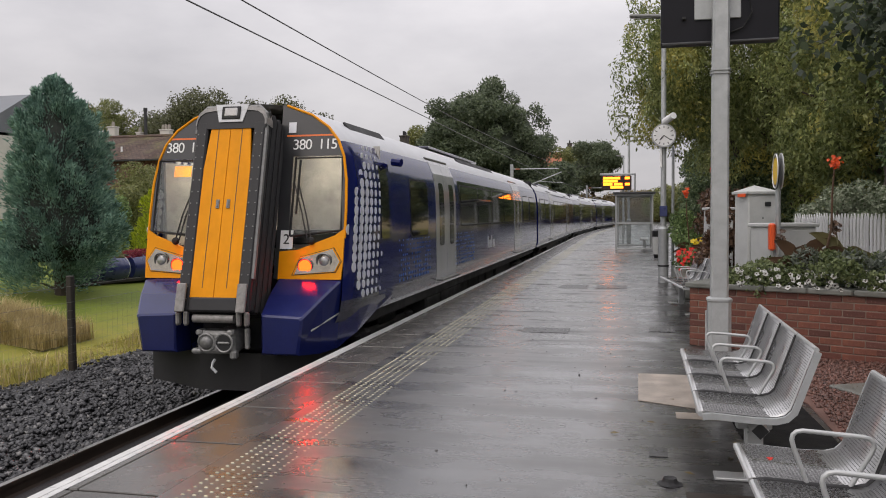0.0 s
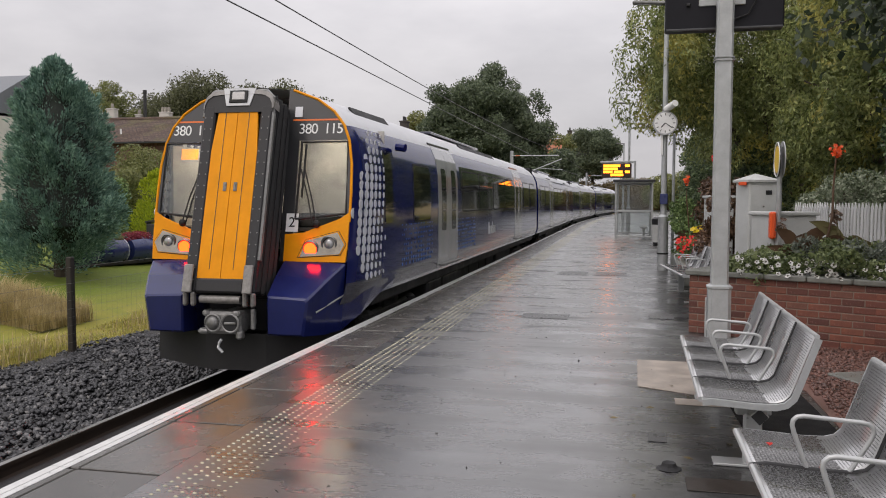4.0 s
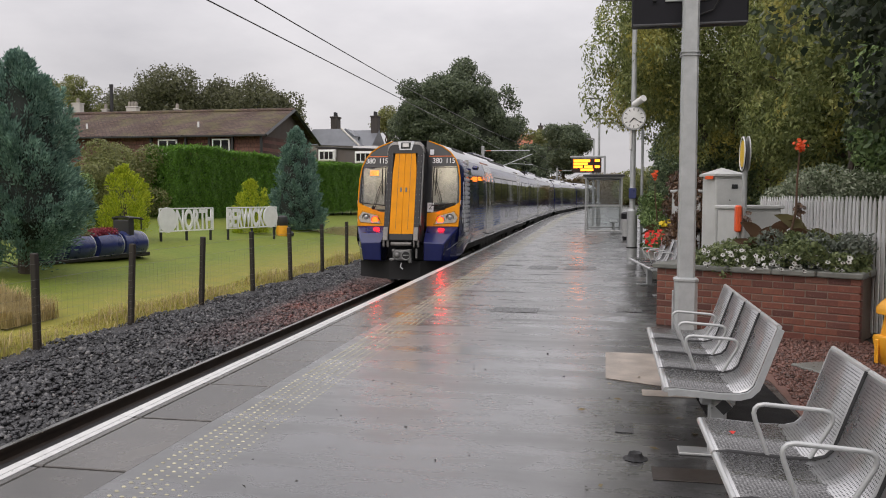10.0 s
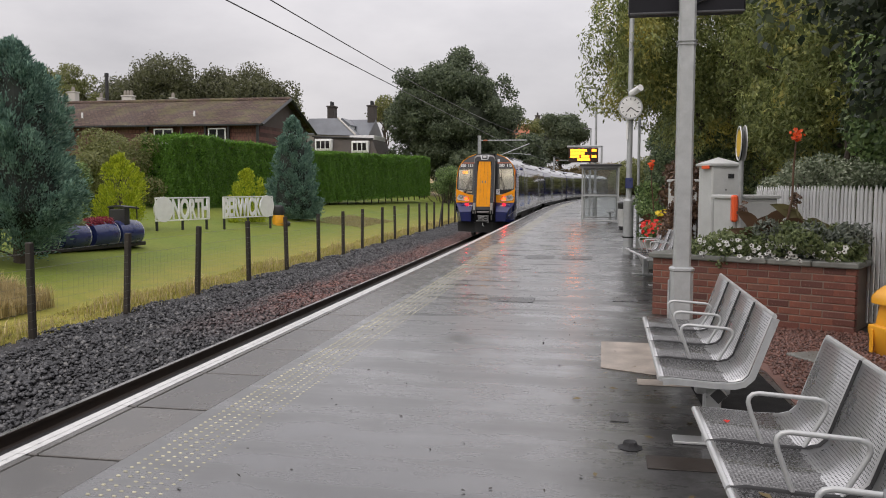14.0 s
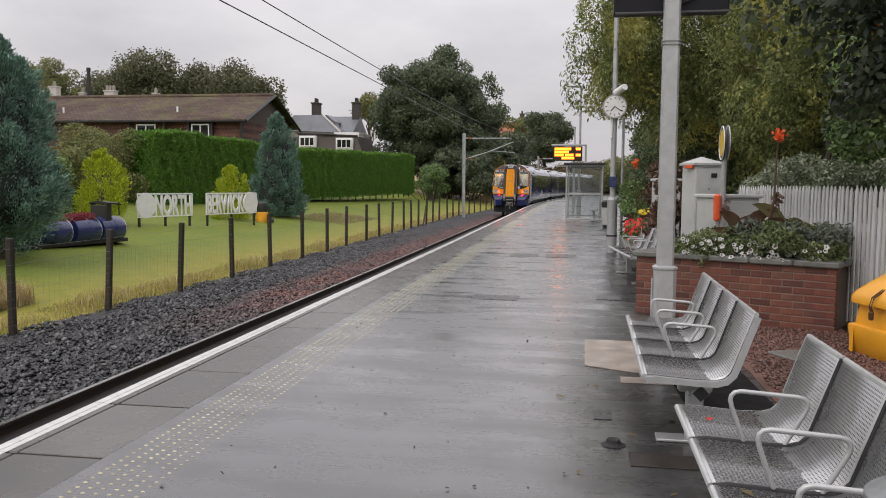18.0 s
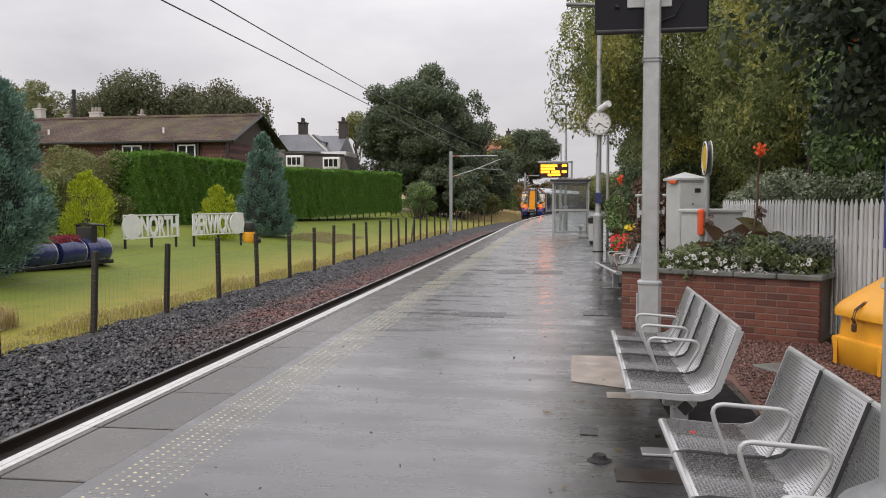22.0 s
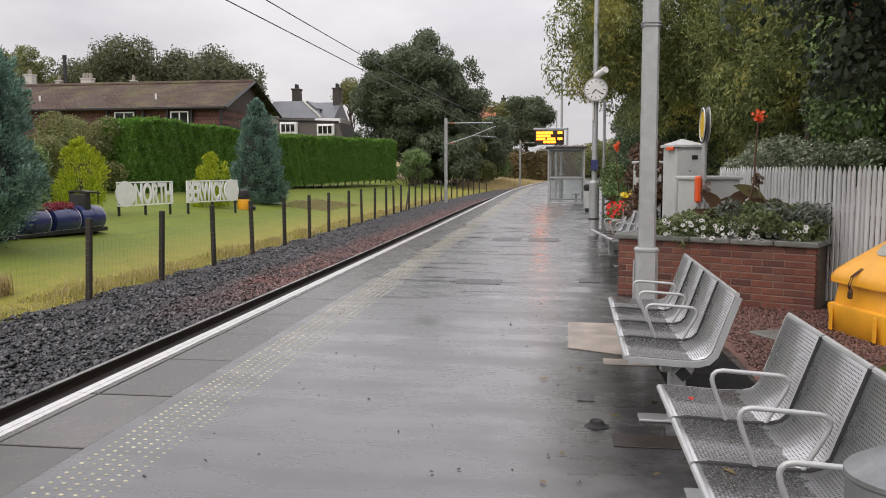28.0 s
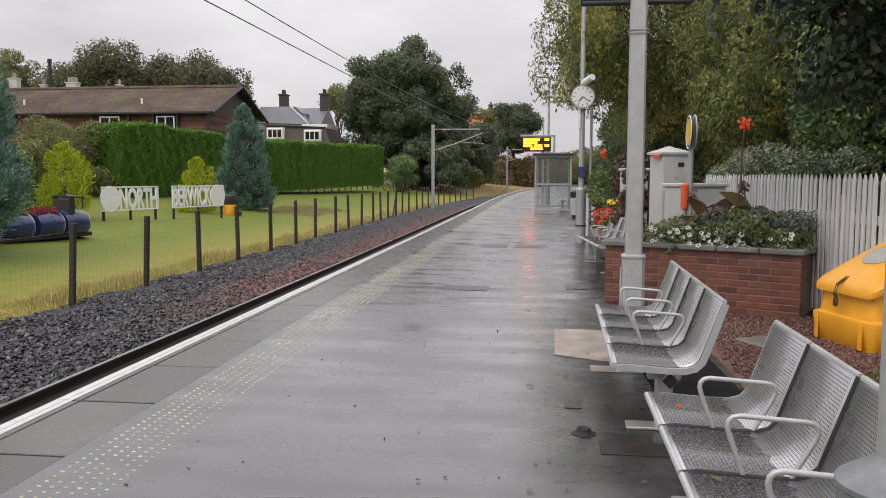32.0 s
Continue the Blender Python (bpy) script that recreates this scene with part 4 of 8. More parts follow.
def under_gear(car, length):
    s = Shape()
    s.box((0, length / 2 + 0.9, 0.90), (2.5, length - 2.0, 0.22), 0.03)
    part("underframe", s, UNDER, car)
    rng = np.random.default_rng(8)
    y = 5.3
    while y < length - 6.2:
        w = rng.uniform(0.8, 2.2)
        b = Shape()
        b.box((0, y + w / 2, 0.58), (rng.uniform(2.2, 2.5), w - 0.12, rng.uniform(0.4, 0.6)), 0.04)
        part("equipment_case", b, UNDER, car)
        y += w
    for yb in (3.4, length - 3.4):
        b = Shape()
        for sx in (-1, 1):
            b.box((sx * 1.02, yb, 0.55), (0.16, 2.9, 0.2), 0.05)
            b.box((sx * 1.04, yb, 0.72), (0.14, 0.9, 0.22), 0.05)
            for dy in (-1.2, 1.2):
                b.lathe((sx * 1.02, yb + dy, 0.34), [(0.15, 0), (0.17, 0.1), (0.17, 0.3), (0.1, 0.36)], 10)
        b.box((0, yb, 0.5), (1.9, 0.5, 0.22), 0.03)
        b.box((0, yb, 0.45), (1.3, 2.6, 0.5), 0.05)
        part("bogie", b, UNDER, car)
        for dy in (-1.2, 1.2):
            for sx in (-1, 1):
                w = Shape()
                w.loft([[(sx * (0.69 + e), yb + dy + r * math.cos(i * 0.3142), 0.31 + r * math.sin(i * 0.3142)) for i in range(20)] for e, r in ((-0.01, 0.45), (0.02, 0.44), (0.025, 0.42), (0.125, 0.41))])
                part("wheel", w, CASTIRON, car)


def dots_on(car, side):
    """The pale dot pattern of the livery on the side behind the cab."""
    s = Shape()
    for j in range(17):
        z = 1.28 + j * 0.118
        a = (j - 7) / 9.0
        for i in range(8):
            y = face_y(min(z, 2.6)) + 0.06 + i * 0.19
            if i < 3.4 * abs(a) ** 1.6 or (i == 7 and j % 2):
                continue
            r = (0.085 - 0.0072 * i) * (1 - 0.30 * max(0, abs(a) - 0.3))
            wide = min(1.0, 0.955 + 0.03 * (y - face_y(z)) / 0.18) if y < face_y(z) + 0.18 else min(1.0, 0.985 + 0.015 * (y - face_y(z) - 0.18) / 0.35)
            s.disc((side * (side_x(z) * wide + 0.003), y, z), min(r, 0.066), (side, 0, 0.0), 12, 0.006, 1.35 - 0.06 * i)
    part("livery_dots", s, PALEDOT, car, "pale round dots on dark blue", kind="stuff")
    b = Shape()
    rng = np.random.default_rng(4)
    for (ya, yb) in ((3.0, 5.15), (7.2, 9.4)):
        for j in range(9):
            for i in range(int((yb - ya) / 0.11)):
                y = ya + 0.11 * i
                if rng.random() < 0.25 + 0.5 * abs(i / ((yb - ya) / 0.11) - 0.6):
                    continue
                b.disc((side * (1.4 + 0.003), y, 1.3 + 0.075 * j), 0.026 - 0.0016 * j, (side, 0, 0), 8, 0.003)
    part("livery_dots", b, BLUEDOT, car, "mid blue dots on dark blue", kind="stuff")


def lettering(name, text, size, m, mat, parent):
    cu = bpy.data.curves.new(name, "FONT")
    cu.body, cu.size, cu.extrude, cu.align_x, cu.align_y = text, size, 0.003, "CENTER", "CENTER"
    tmp = new(name, cu)
    me = bpy.data.meshes.new_from_object(tmp.evaluated_get(bpy.context.evaluated_depsgraph_get()))
    bpy.data.objects.remove(tmp)
    me.materials.clear()
    me.materials.append(mat)
    return part(name, me, mat, parent, at=m)


def roof_gear(car, length):
    for y, l in ((1.9, 1.7), (9.5, 5.0)):
        for sx in (-1, 1):
            s = Shape()
            ang = Matrix.Rotation(sx * radians(52), 3, "Y")
            s.box((sx * 1.0, y + l / 2, 3.455), (0.26, l, 0.03), 0.01, ang)
            v = part("roof_vent", s, UNDER, car, "dark louvred roof vent")
    s = Shape()
    s.box((0, 11.5, 3.75), (1.1, 6.0, 0.05), 0.02)
    part("roof_unit", s, CARGREY_AND_REFLECTION, car)


def face_y(z):
    return 0.62 + 0.20 * (z - 1.5)


def face_piece(s, outline, thick=0.012, slot=0, lift=0.0):
    """A flat piece on the sloping cab face: outline of (x, z)."""
    s.prism([(x, face_y(z) - lift, z) for x, z in outline], (0, -thick, 0), slot)


def edge_half(z):
    return side_x(z) * 0.955


def cab_front(car):
    zs = [2.02, 2.2, 2.4, 2.6, 2.8, 3.03]
    for sx in (-1, 1):
        s = Shape()
        # beside and over the windscreen
        face_piece(s, [(sx * 0.44, 1.5), (sx * 0.60, 1.5), (sx * 0.60, 3.03), (sx * 0.44, 3.03)])
        outer = [(sx * (edge_half(z)), z) for z in zs]
        face_piece(s, [(sx * 1.295, 2.02)] + outer + [(sx * 1.262, 3.03)])
        arc = [(edge_half(3.03), 3.03), (1.25 * .955, 3.22), (1.10 * .955, 3.40), (0.86 * .955, 3.56), (0.5 * .955, 3.69), (0.42, 3.70)]
        face_piece(s, [(sx * 0.42, 3.03)] + [(sx * a, b) for a, b in arc])
        part("cab_surround", s, CABGREY, car, "dark grey cab surround")
        y = Shape()
        face_piece(y, [(sx * 0.50, 1.50), (sx * 1.32, 1.50), (sx * edge_half(1.75), 1.75), (sx * edge_half(2.1), 2.12), (sx * 1.22, 2.04), (sx * 0.74, 1.86), (sx * 0.50, 1.84)], 0.03)
        yel = part("yellow_panel", y, YELLOW_END, car, "warning yellow lower panel")
        # outer yellow line of the face
        rim = Shape()
        pts = [(edge_half(2.0), 2.0), (edge_half(2.35), 2.35), (edge_half(2.72), 2.72), (1.335 * .955, 3.02), (1.25 * .955, 3.22), (1.10 * .955, 3.40), (0.86 * .955, 3.56), (0.5 * .955, 3.69)]
        rim.tube([(sx * a, face_y(b) - 0.012, b) for a, b in pts], 0.018, 6)
        part("yellow_line", rim, YELLOW_END, car)
        o = Shape()
        face_piece(o, [(sx * 0.50, 3.285), (sx * 1.16, 3.285), (sx * 1.15, 3.307), (sx * 0.50, 3.307)], 0.016)
        part("orange_line", o, ORANGE_LINE, car)
        # windscreen with rubber, before the cab that an added panel brightens
        r = Shape()
        r.tube([(sx * a, face_y(b) - 0.012, b) for a, b in [(0.62, 2.03), (1.285, 2.10), (1.258, 3.01), (0.64, 3.01), (0.62, 2.03)]], 0.018, 6)
        part("window_rubber", r, RUBBER, car)
        g = Shape()
        face_piece(g, [(sx * 0.60, 2.0), (sx * 1.30, 2.08), (sx * 1.268, 3.03), (sx * 0.60, 3.03)], 0.008)
        pane = part("windscreen", g, CABGLASS, car, "pale reflecting windscreen")
        # lamp cluster
        c = Shape()
        face_piece(c, [(sx * 0.72, 1.56), (sx * 1.24, 1.60), (sx * 1.30, 1.72), (sx * 1.20, 1.87), (sx * 0.80, 1.76)], 0.045)
        lampbox = part("lamp_unit", c, LAMPGLASS, car, "clear covered lamp cluster")
        k = Shape()
        face_piece(k, [(sx * 0.68, 1.545), (sx * 1.255, 1.585), (sx * 1.325, 1.72), (sx * 1.215, 1.89), (sx * 0.78, 1.775)], 0.034)
        part("lamp_gasket", k, RUBBER, lampbox)
        k = Shape()
        face_piece(k, [(sx * 0.695, 1.555), (sx * 1.25, 1.593), (sx * 1.315, 1.72), (sx * 1.21, 1.882), (sx * 0.785, 1.77)], 0.040)
        part("lamp_surround", k, YELLOW_END, lampbox)
        for x, z, r in ((0.86, 1.662, 0.092), (1.10, 1.725, 0.092)):
            k = Shape()
            k.tube([(sx * x + r * math.cos(a * 0.3142), face_y(z) - 0.05 - 0.2 * r * math.sin(a * 0.3142), z + r * math.sin(a * 0.3142)) for a in range(21)], 0.014, 6)
            part("lamp_ring", k, CASTIRON, lampbox)
        q = Shape()
        q.disc((sx * 0.86, face_y(1.66) - 0.046, 1.66), 0.08, (0, -1, -0.2), 18, 0.02)
        part("tail_lamp", q, TAIL, lampbox, "lit tail lamp")
        q = Shape()
        q.ball((sx * 1.10, face_y(1.725) - 0.04, 1.725), (0.068, 0.035, 0.068), 14, 8)
        part("head_lamp", q, LENS, lampbox, "clear unlit head lamp", smooth=True)
        # wiper
        w = Shape()
        for d in (0.0, 0.05):
            w.tube([(sx * (0.92 - d), face_y(1.98) - 0.06, 1.98), (sx * (0.84 - d), face_y(2.3) - 0.07, 2.3), (sx * (0.72 - d), face_y(2.66) - 0.06, 2.66)], 0.010, 5)
        w.tube([(sx * 0.70, face_y(2.30) - 0.05, 2.30), (sx * 0.72, face_y(2.98) - 0.05, 2.98)], 0.014, 5)
        w.ball((sx * 0.92, face_y(1.97) - 0.05, 1.97), 0.05, 8, 5)
        part("wiper", w, RUBBER, car)
        # bumper wing
        b = Shape()
        prof = lambda y, xa, xb, za, zb: [(sx * xa, y, za), (sx * (xb - 0.06), y, za), (sx * xb, y, zb - 0.022), (sx * (xb - 0.022), y, zb), (sx * xa, y, zb + 0.02)]
        b.loft([prof(-0.02, 0.57, 1.04, 0.68, 1.085), prof(0.0, 0.55, 1.07, 0.66, 1.11), prof(0.30, 0.53, 1.21, 0.64, 1.32), prof(0.60, 0.52, 1.32, 0.66, 1.49), prof(1.15, 0.66, 1.408, 0.80, 1.56), prof(2.0, 1.2, 1.408, 0.98, 1.40), prof(2.6, 1.3, 1.405, 1.0, 1.16)])
        part("bumper_wing", b, WINGBLUE, car, "rain-wet dark blue bumper wing")
        b = Shape()
        b.tube([(sx * 1.10, 0.15, 0.93), (sx * 1.195, 0.36, 1.01), (sx * 1.30, 0.64, 1.10), (sx * 1.385, 1.15, 1.21), (sx * 1.402, 1.95, 1.32)], [0.014, 0.014, 0.013, 0.012, 0.008], 6)
        part("strake", b, DOORGREY, car, "pale grey raised line on the wing", smooth=True)
    # wall and ceiling of the cab, seen through the windscreen
    w = Shape()
    w.box((0, 2.3, 2.4), (2.64, 0.04, 1.7))
    part("cab_wall", w, HARLING, car, "pale rear wall of the cab")
    w = Shape()
    for sx in (-1, 1):
        w.box((sx * 1.285, 1.7, 2.4), (0.03, 1.3, 1.2))
    w.box((0, 1.7, 3.24), (2.3, 1.2, 0.03))
    part("cab_lining", w, HARLING, car, "pale lining of the cab")
    w = Shape()
    w.box((0, 1.5, 1.9), (2.4, 1.5, 0.04))
    w.box((0.7, 1.15, 2.0), (0.9, 0.4, 0.2), 0.04)
    part("cab_desk", w, CABGREY, car)
    # glowing panels added under the ceiling to make the cab look pale
    w = Shape()
    w.box((0.8, 1.75, 3.20), (0.8, 0.8, 0.02))
    w.box((-0.8, 1.75, 3.20), (0.8, 0.8, 0.02))
    part("cab_glow_panel", w, CABGLOW, car, "added glowing panel that brightens the cab")
    w = Shape()
    face_piece(w, [(-1.08, 2.80), (-0.84, 2.80), (-0.84, 2.94), (-1.08, 2.94)], 0.01, lift=-0.06)
    part("destination_display", w, LED, car, "lit amber destination display")
    # figures
    lean = Matrix.Rotation(radians(90 - 11.3), 4, "X")
    for sx in (-1, 1):
        for i, ch in enumerate("380 115"):
            if ch != " ":
                lettering("numeral", ch, 0.19, Matrix.Translation((sx * 0.885 + (i - 3) * 0.085, face_y(3.175) - 0.014, 3.175)) @ lean, WHITE, car)
    s = Shape()
    face_piece(s, [(0.50, 1.87), (0.66, 1.87), (0.66, 2.10), (0.50, 2.10)], 0.02)
    plate = part("class_plate", s, WHITE, car, "white plate with a black figure")
    lettering("figure", "2", 0.18, Matrix.Translation((0.58, face_y(1.985) - 0.022, 1.985)) @ lean, BLACK, plate)
    s = Shape()
    face_piece(s, [(0.52, 3.335), (0.62, 3.335), (0.62, 3.47), (0.52, 3.47)], 0.02)
    part("warning_label", s, PALEDOT, car)
    # end door and its frame, leaning back like the face
    G = Matrix.Translation((0, -0.15, 1.17)) @ Matrix.Rotation(radians(-14.6), 4, "X") @ Matrix.Diagonal((0.91, 1, 1, 1))
    f = Shape()
    f.box((-0.415, 0.03, 1.17), (0.17, 0.09, 2.34), 0.02)
    f.box((0.415, 0.03, 1.17), (0.17, 0.09, 2.34), 0.02)
    f.prism([(-0.5, -0.013, 2.25), (-0.5, -0.013, 2.36), (-0.47, -0.013, 2.43), (-0.40, -0.013, 2.475), (0.40, -0.013, 2.475), (0.47, -0.013, 2.43), (0.5, -0.013, 2.36), (0.5, -0.013, 2.25)], (0, 0.088, 0))
    f.box((0, 0.03, 0.085), (0.68, 0.09, 0.17), 0.02)
    frame_ob = part("gangway_frame", f, FRAMEGREY, car, "dark grey gangway frame with rivets", at=G)
    rv = Shape()
    for i in range(15):
        for sx in (-0.46, -0.37, 0.37, 0.46):
            rv.disc((sx, -0.016, 0.15 + i * 0.145), 0.009, (0, -1, 0), 6, 0.005)
    part("rivet_rows", rv, CASTIRON, frame_ob, kind="stuff")
    for i in range(7):
        be = Shape()
        be.box((0, 0.11 + 0.075 * i, 1.26), (1.0 - 0.035 * (i % 2), 0.06, 2.5 - 0.035 * (i % 2)), 0.06)
        part("bellows_fold", be, RUBBER, car, "black gangway bellows fold", at=G)
    hood = Shape()
    hood.tube([(-0.50, 0.03, 2.2), (-0.48, 0.03, 2.44), (-0.38, 0.03, 2.53), (0.38, 0.03, 2.53), (0.48, 0.03, 2.44), (0.50, 0.03, 2.2), (0.505, 0.03, 0.4)], 0.035, 8)
    part("gangway_rim", hood, CASTIRON, car, at=G)
    s = Shape()
    arch = [(-0.515, 2.30), (-0.51, 2.38), (-0.475, 2.46), (-0.40, 2.515), (-0.28, 2.535), (0.28, 2.535), (0.40, 2.515), (0.475, 2.46), (0.51, 2.38), (0.515, 2.30)]
    s.loft([[(x * k, y, 2.25 + (z - 2.25) * m) for x, z in arch] for k, m, y in ((0.955, 0.80, -0.024), (1.0, 1.0, -0.014), (1.005, 1.02, 0.16))], cap=False, closed=False)
    part("gangway_hood", s, HINGE, car, "pale grey curved hood over the end door", at=G)
    for k in (-1, 1):
        s = Shape()
        s.prism([(0.004 * k, 0, 0.17), (0.345 * k, 0, 0.17), (0.338 * k, 0, 1.72), (0.285 * k, 0, 2.25), (0.004 * k, 0, 2.25)], (0, 0.04, 0))
        d = part("end_door", s, YELLOW_END, car, "warning yellow end door leaf", at=G)
        s = Shape()
        s.box((0.17 * k, -0.003, 1.28), (0.006, 0.006, 2.0))
        part("groove", s, CABGREY, d)
        s = Shape()
        s.box((0.075 * k, -0.006, 1.30), (0.05, 0.012, 0.11), 0.004)
        s.box((0.075 * k, -0.012, 1.30), (0.022, 0.016, 0.075), 0.004)
        part("handle", s, CASTIRON, d)
    s = Shape()
    s.prism([(-0.17, -0.03, 2.33), (0.17, -0.03, 2.33), (0.24, -0.02, 2.56), (-0.24, -0.02, 2.56)], (0, 0.14, 0))
    lamp = part("top_lamp", s, ROOFWHITE, car, "pale top lamp housing", at=G)
    s = Shape()
    s.box((0, -0.032, 2.445), (0.27, 0.02, 0.16), 0.02)
    part("lens_recess", s, RUBBER, lamp)
    s = Shape()
    s.box((0, -0.042, 2.45), (0.19, 0.02, 0.11), 0.03)
    part("lens", s, LENS, lamp)
    # footplate, couplings and skirts
    s = Shape()
    s.tube([(-0.26, -0.10, 1.085), (0.26, -0.10, 1.085)], 0.05, 12)
    part("buffer_roller", s, HINGE, car, smooth=True)
    for sx in (-1, 1):
        s = Shape()
        s.box((sx * 0.385, -0.17, 1.335), (0.12, 0.035, 0.34), 0.01, Matrix.Rotation(radians(-14.6), 3, "X"))
        s.box((sx * 0.335, -0.14, 1.09), (0.05, 0.09, 0.17), 0.02)
        s.box((sx * 0.435, -0.14, 1.09), (0.05, 0.09, 0.17), 0.02)
        part("hinge_bracket", s, HINGE, car, "worn grey hinge bracket")
    s = Shape()
    s.box((0.0, 0.05, 0.80), (0.47, 0.26, 0.27), 0.04)
    s.box((-0.02, 0.45, 0.78), (0.30, 0.7, 0.26), 0.05)
    s.box((-0.21, -0.02, 0.915), (0.08, 0.16, 0.07), 0.02)
    s.box((0.19, -0.02, 0.915), (0.10, 0.16, 0.07), 0.02)
    s.box((-0.25, 0.0, 0.69), (0.14, 0.16, 0.06), 0.02)
    s.box((0.21, -0.02, 0.655), (0.08, 0.12, 0.10), 0.02)
    co = part("coupler", s, COUPLER, car, "grimy cast coupler")
    s = Shape()
    s.box((0.36, 0.02, 0.84), (0.05, 0.06, 0.24), 0.01)
    part("cable_plate", s, COUPLER, car)
    s = Shape()
    s.ball((-0.11, -0.085, 0.80), (0.085, 0.06, 0.085), 14, 8)
    part("coupler_cone", s, CASTIRON, co, smooth=True)
    s = Shape()
    s.disc((0.115, -0.085, 0.80), 0.10, (0, -1, 0), 20, 0.010)
    part("coupler_cup", s, UNDER, co)
    for x, r in ((-0.11, 0.100), (0.115, 0.108)):
        s = Shape()
        s.tube([(x + r * math.cos(a * 0.3142), -0.088, 0.80 + r * math.sin(a * 0.3142)) for a in range(21)], 0.016, 6)
        part("coupler_rim", s, COUPLER, co, smooth=True)
    s = Shape()
    s.box((0.115, -0.10, 0.80), (0.15, 0.02, 0.028), 0.008)
    part("coupler_bar", s, COUPLER, co)
    s = Shape()
    s.tube([(0.0, -0.1, 0.60), (0.0, -0.15, 0.57), (-0.01, -0.16, 0.52), (0.05, -0.16, 0.46)], 0.018, 6)
    part("coupler_hook", s, GALV, co)
    s = Shape()
    s.loft([[(-1.25, 0.62, 0.2), (-1.25, 0.66, 0.2), (-1.25, 0.66, 0.7), (-1.25, 0.62, 0.7)], [(-0.4, 0.28, 0.16), (-0.4, 0.32, 0.16), (-0.4, 0.32, 0.62), (-0.4, 0.28, 0.62)], [(0.4, 0.28, 0.16), (0.4, 0.32, 0.16), (0.4, 0.32, 0.62), (0.4, 0.28, 0.62)], [(1.25, 0.62, 0.2), (1.25, 0.66, 0.2), (1.25, 0.66, 0.7), (1.25, 0.62, 0.7)]])
    part("snow_plough", s, UNDER, car)
    s = Shape()
    s.box((0, 0.75, 0.95), (1.1, 0.3, 0.7), 0.03)
    s.box((0, 0.85, 1.35), (2.4, 0.1, 0.4), 0.03)
    part("headstock", s, UNDER, car)
    c = Shape()
    for sx in (-0.62, 0.56, 0.66):
        c.tube([(sx, 0.5, 1.3), (sx * 0.98, 0.3, 0.9), (sx * 0.9, 0.35, 0.6), (sx * 0.8, 0.6, 0.8)], 0.022, 6)
    part("hose", c, RUBBER, car)


FRAMEGREY = surface("worn_black_gangway_paint", (0.022, 0.022, 0.024), 0.45, vary=0.3, coarse=5, bump=0.05, spec=0.35)
WINGBLUE = surface("train_wing_blue_paint", (0.009, 0.014, 0.085), 0.2, vary=0.2, coarse=2.5, fine=30, bump=0.02, coat=0.25, spec=0.4)
LAMPGLASS = surface("silvered_lamp_cover", (0.26, 0.24, 0.20), 0.16, 0.75, vary=0.4, coarse=9, fine=40, bump=0.1, coat=1.0)
HINGE = surface("worn_grey_hinge_paint", (0.22, 0.21, 0.20), 0.5, 0.2, vary=0.45, coarse=18, fine=60, bump=0.15)
COUPLER = surface("grimy_coupler_steel", (0.24, 0.24, 0.235), 0.5, 0.3, vary=0.5, coarse=14, bump=0.3)
TAIL = glowing("lit_tail_lamp", (1.0, 0.0095, 0.0008), 40.0)
LENS = surface("clear_lamp_lens", (0.36, 0.36, 0.36), 0.08, 0.4, vary=0.2, coarse=20, bump=0.1, coat=1.0)


def build_car(cab):
    car = thing("train_car", "dark blue electric train car" + (" with a yellow end door" if cab else " with pale grey doors"), "train car", group="cars of the train")
    part("body", body_shape(0.0, CAR_LEN, cab), [CARBLUE, CARGREY_AND_REFLECTION, ROOFWHITE], car, "dark blue body with a pale roof", smooth=True)
    under_gear(car, CAR_LEN)
    for side in (-1, 1):
        doors_on(car, 5.5, side)
        doors_on(car, 16.3, side)
        if cab:
            s = Shape()
            side_panel(s, side, 1.95, 2.62, 1.18, 3.12, 0.004, inset=0.04)
            d = part("cab_door", s, CARBLUE, car)
            s = Shape()
            side_panel(s, side, 2.06, 2.46, 1.95, 2.98, 0.012, inset=0.06)
            part("pane", s, DARKGLASS, d)
            window_on(car, 3.68, 4.90, side, 1.92, 2.86)
            s = Shape()
            s.tube([(side * 1.38, 2.75, 3.06), (side * 1.52, 2.72, 3.04)], 0.06, 8)
            part("mirror", s, CARBLUE, car)
        else:
            window_on(car, 0.9, 2.6, side)
            window_on(car, 3.0, 4.7, side)
        s = Shape()
        side_panel(s, side, 7.62, 16.2, 1.98, 2.97, 0.003, inset=0.04)
        part("window_band", s, DARKBAND, car, "glossy black band between the windows")
        for y in (7.75, 9.85, 11.95, 14.05):
            window_on(car, y, y + 2.02, side)
        window_on(car, 18.5, 20.1, side)
        window_on(car, 20.5, 22.1, side)
    roof_gear(car, CAR_LEN)
    s = Shape()
    for i in range(5):
        s.box((0, CAR_LEN + 0.06 + 0.1 * i, 2.3), (2.3 - 0.12 * (i % 2), 0.09, 2.5), 0.1)
    part("end_bellows", s, RUBBER, car)
    if cab:
        dots_on(car, 1)
        dots_on(car, -1)
        cab_front(car)
        # maker's wordmark as plain pale bars
        s = Shape()
        for i, (w, h) in enumerate(((0.16, 0.30), (0.10, 0.2), (0.14, 0.2), (0.08, 0.30), (0.13, 0.2), (0.13, 0.2))):
            side_panel(s, 1, 11.2 + 0.2 * i, 11.2 + 0.2 * i + w, 1.45, 1.45 + h, 0.003, inset=0.02)
        part("wordmark_bars", s, PALEDOT, car)
    return car


DARKBAND = surface("glossy_black_band", (0.010, 0.010, 0.012), 0.06, vary=0.1, bump=0, spec=0.5)
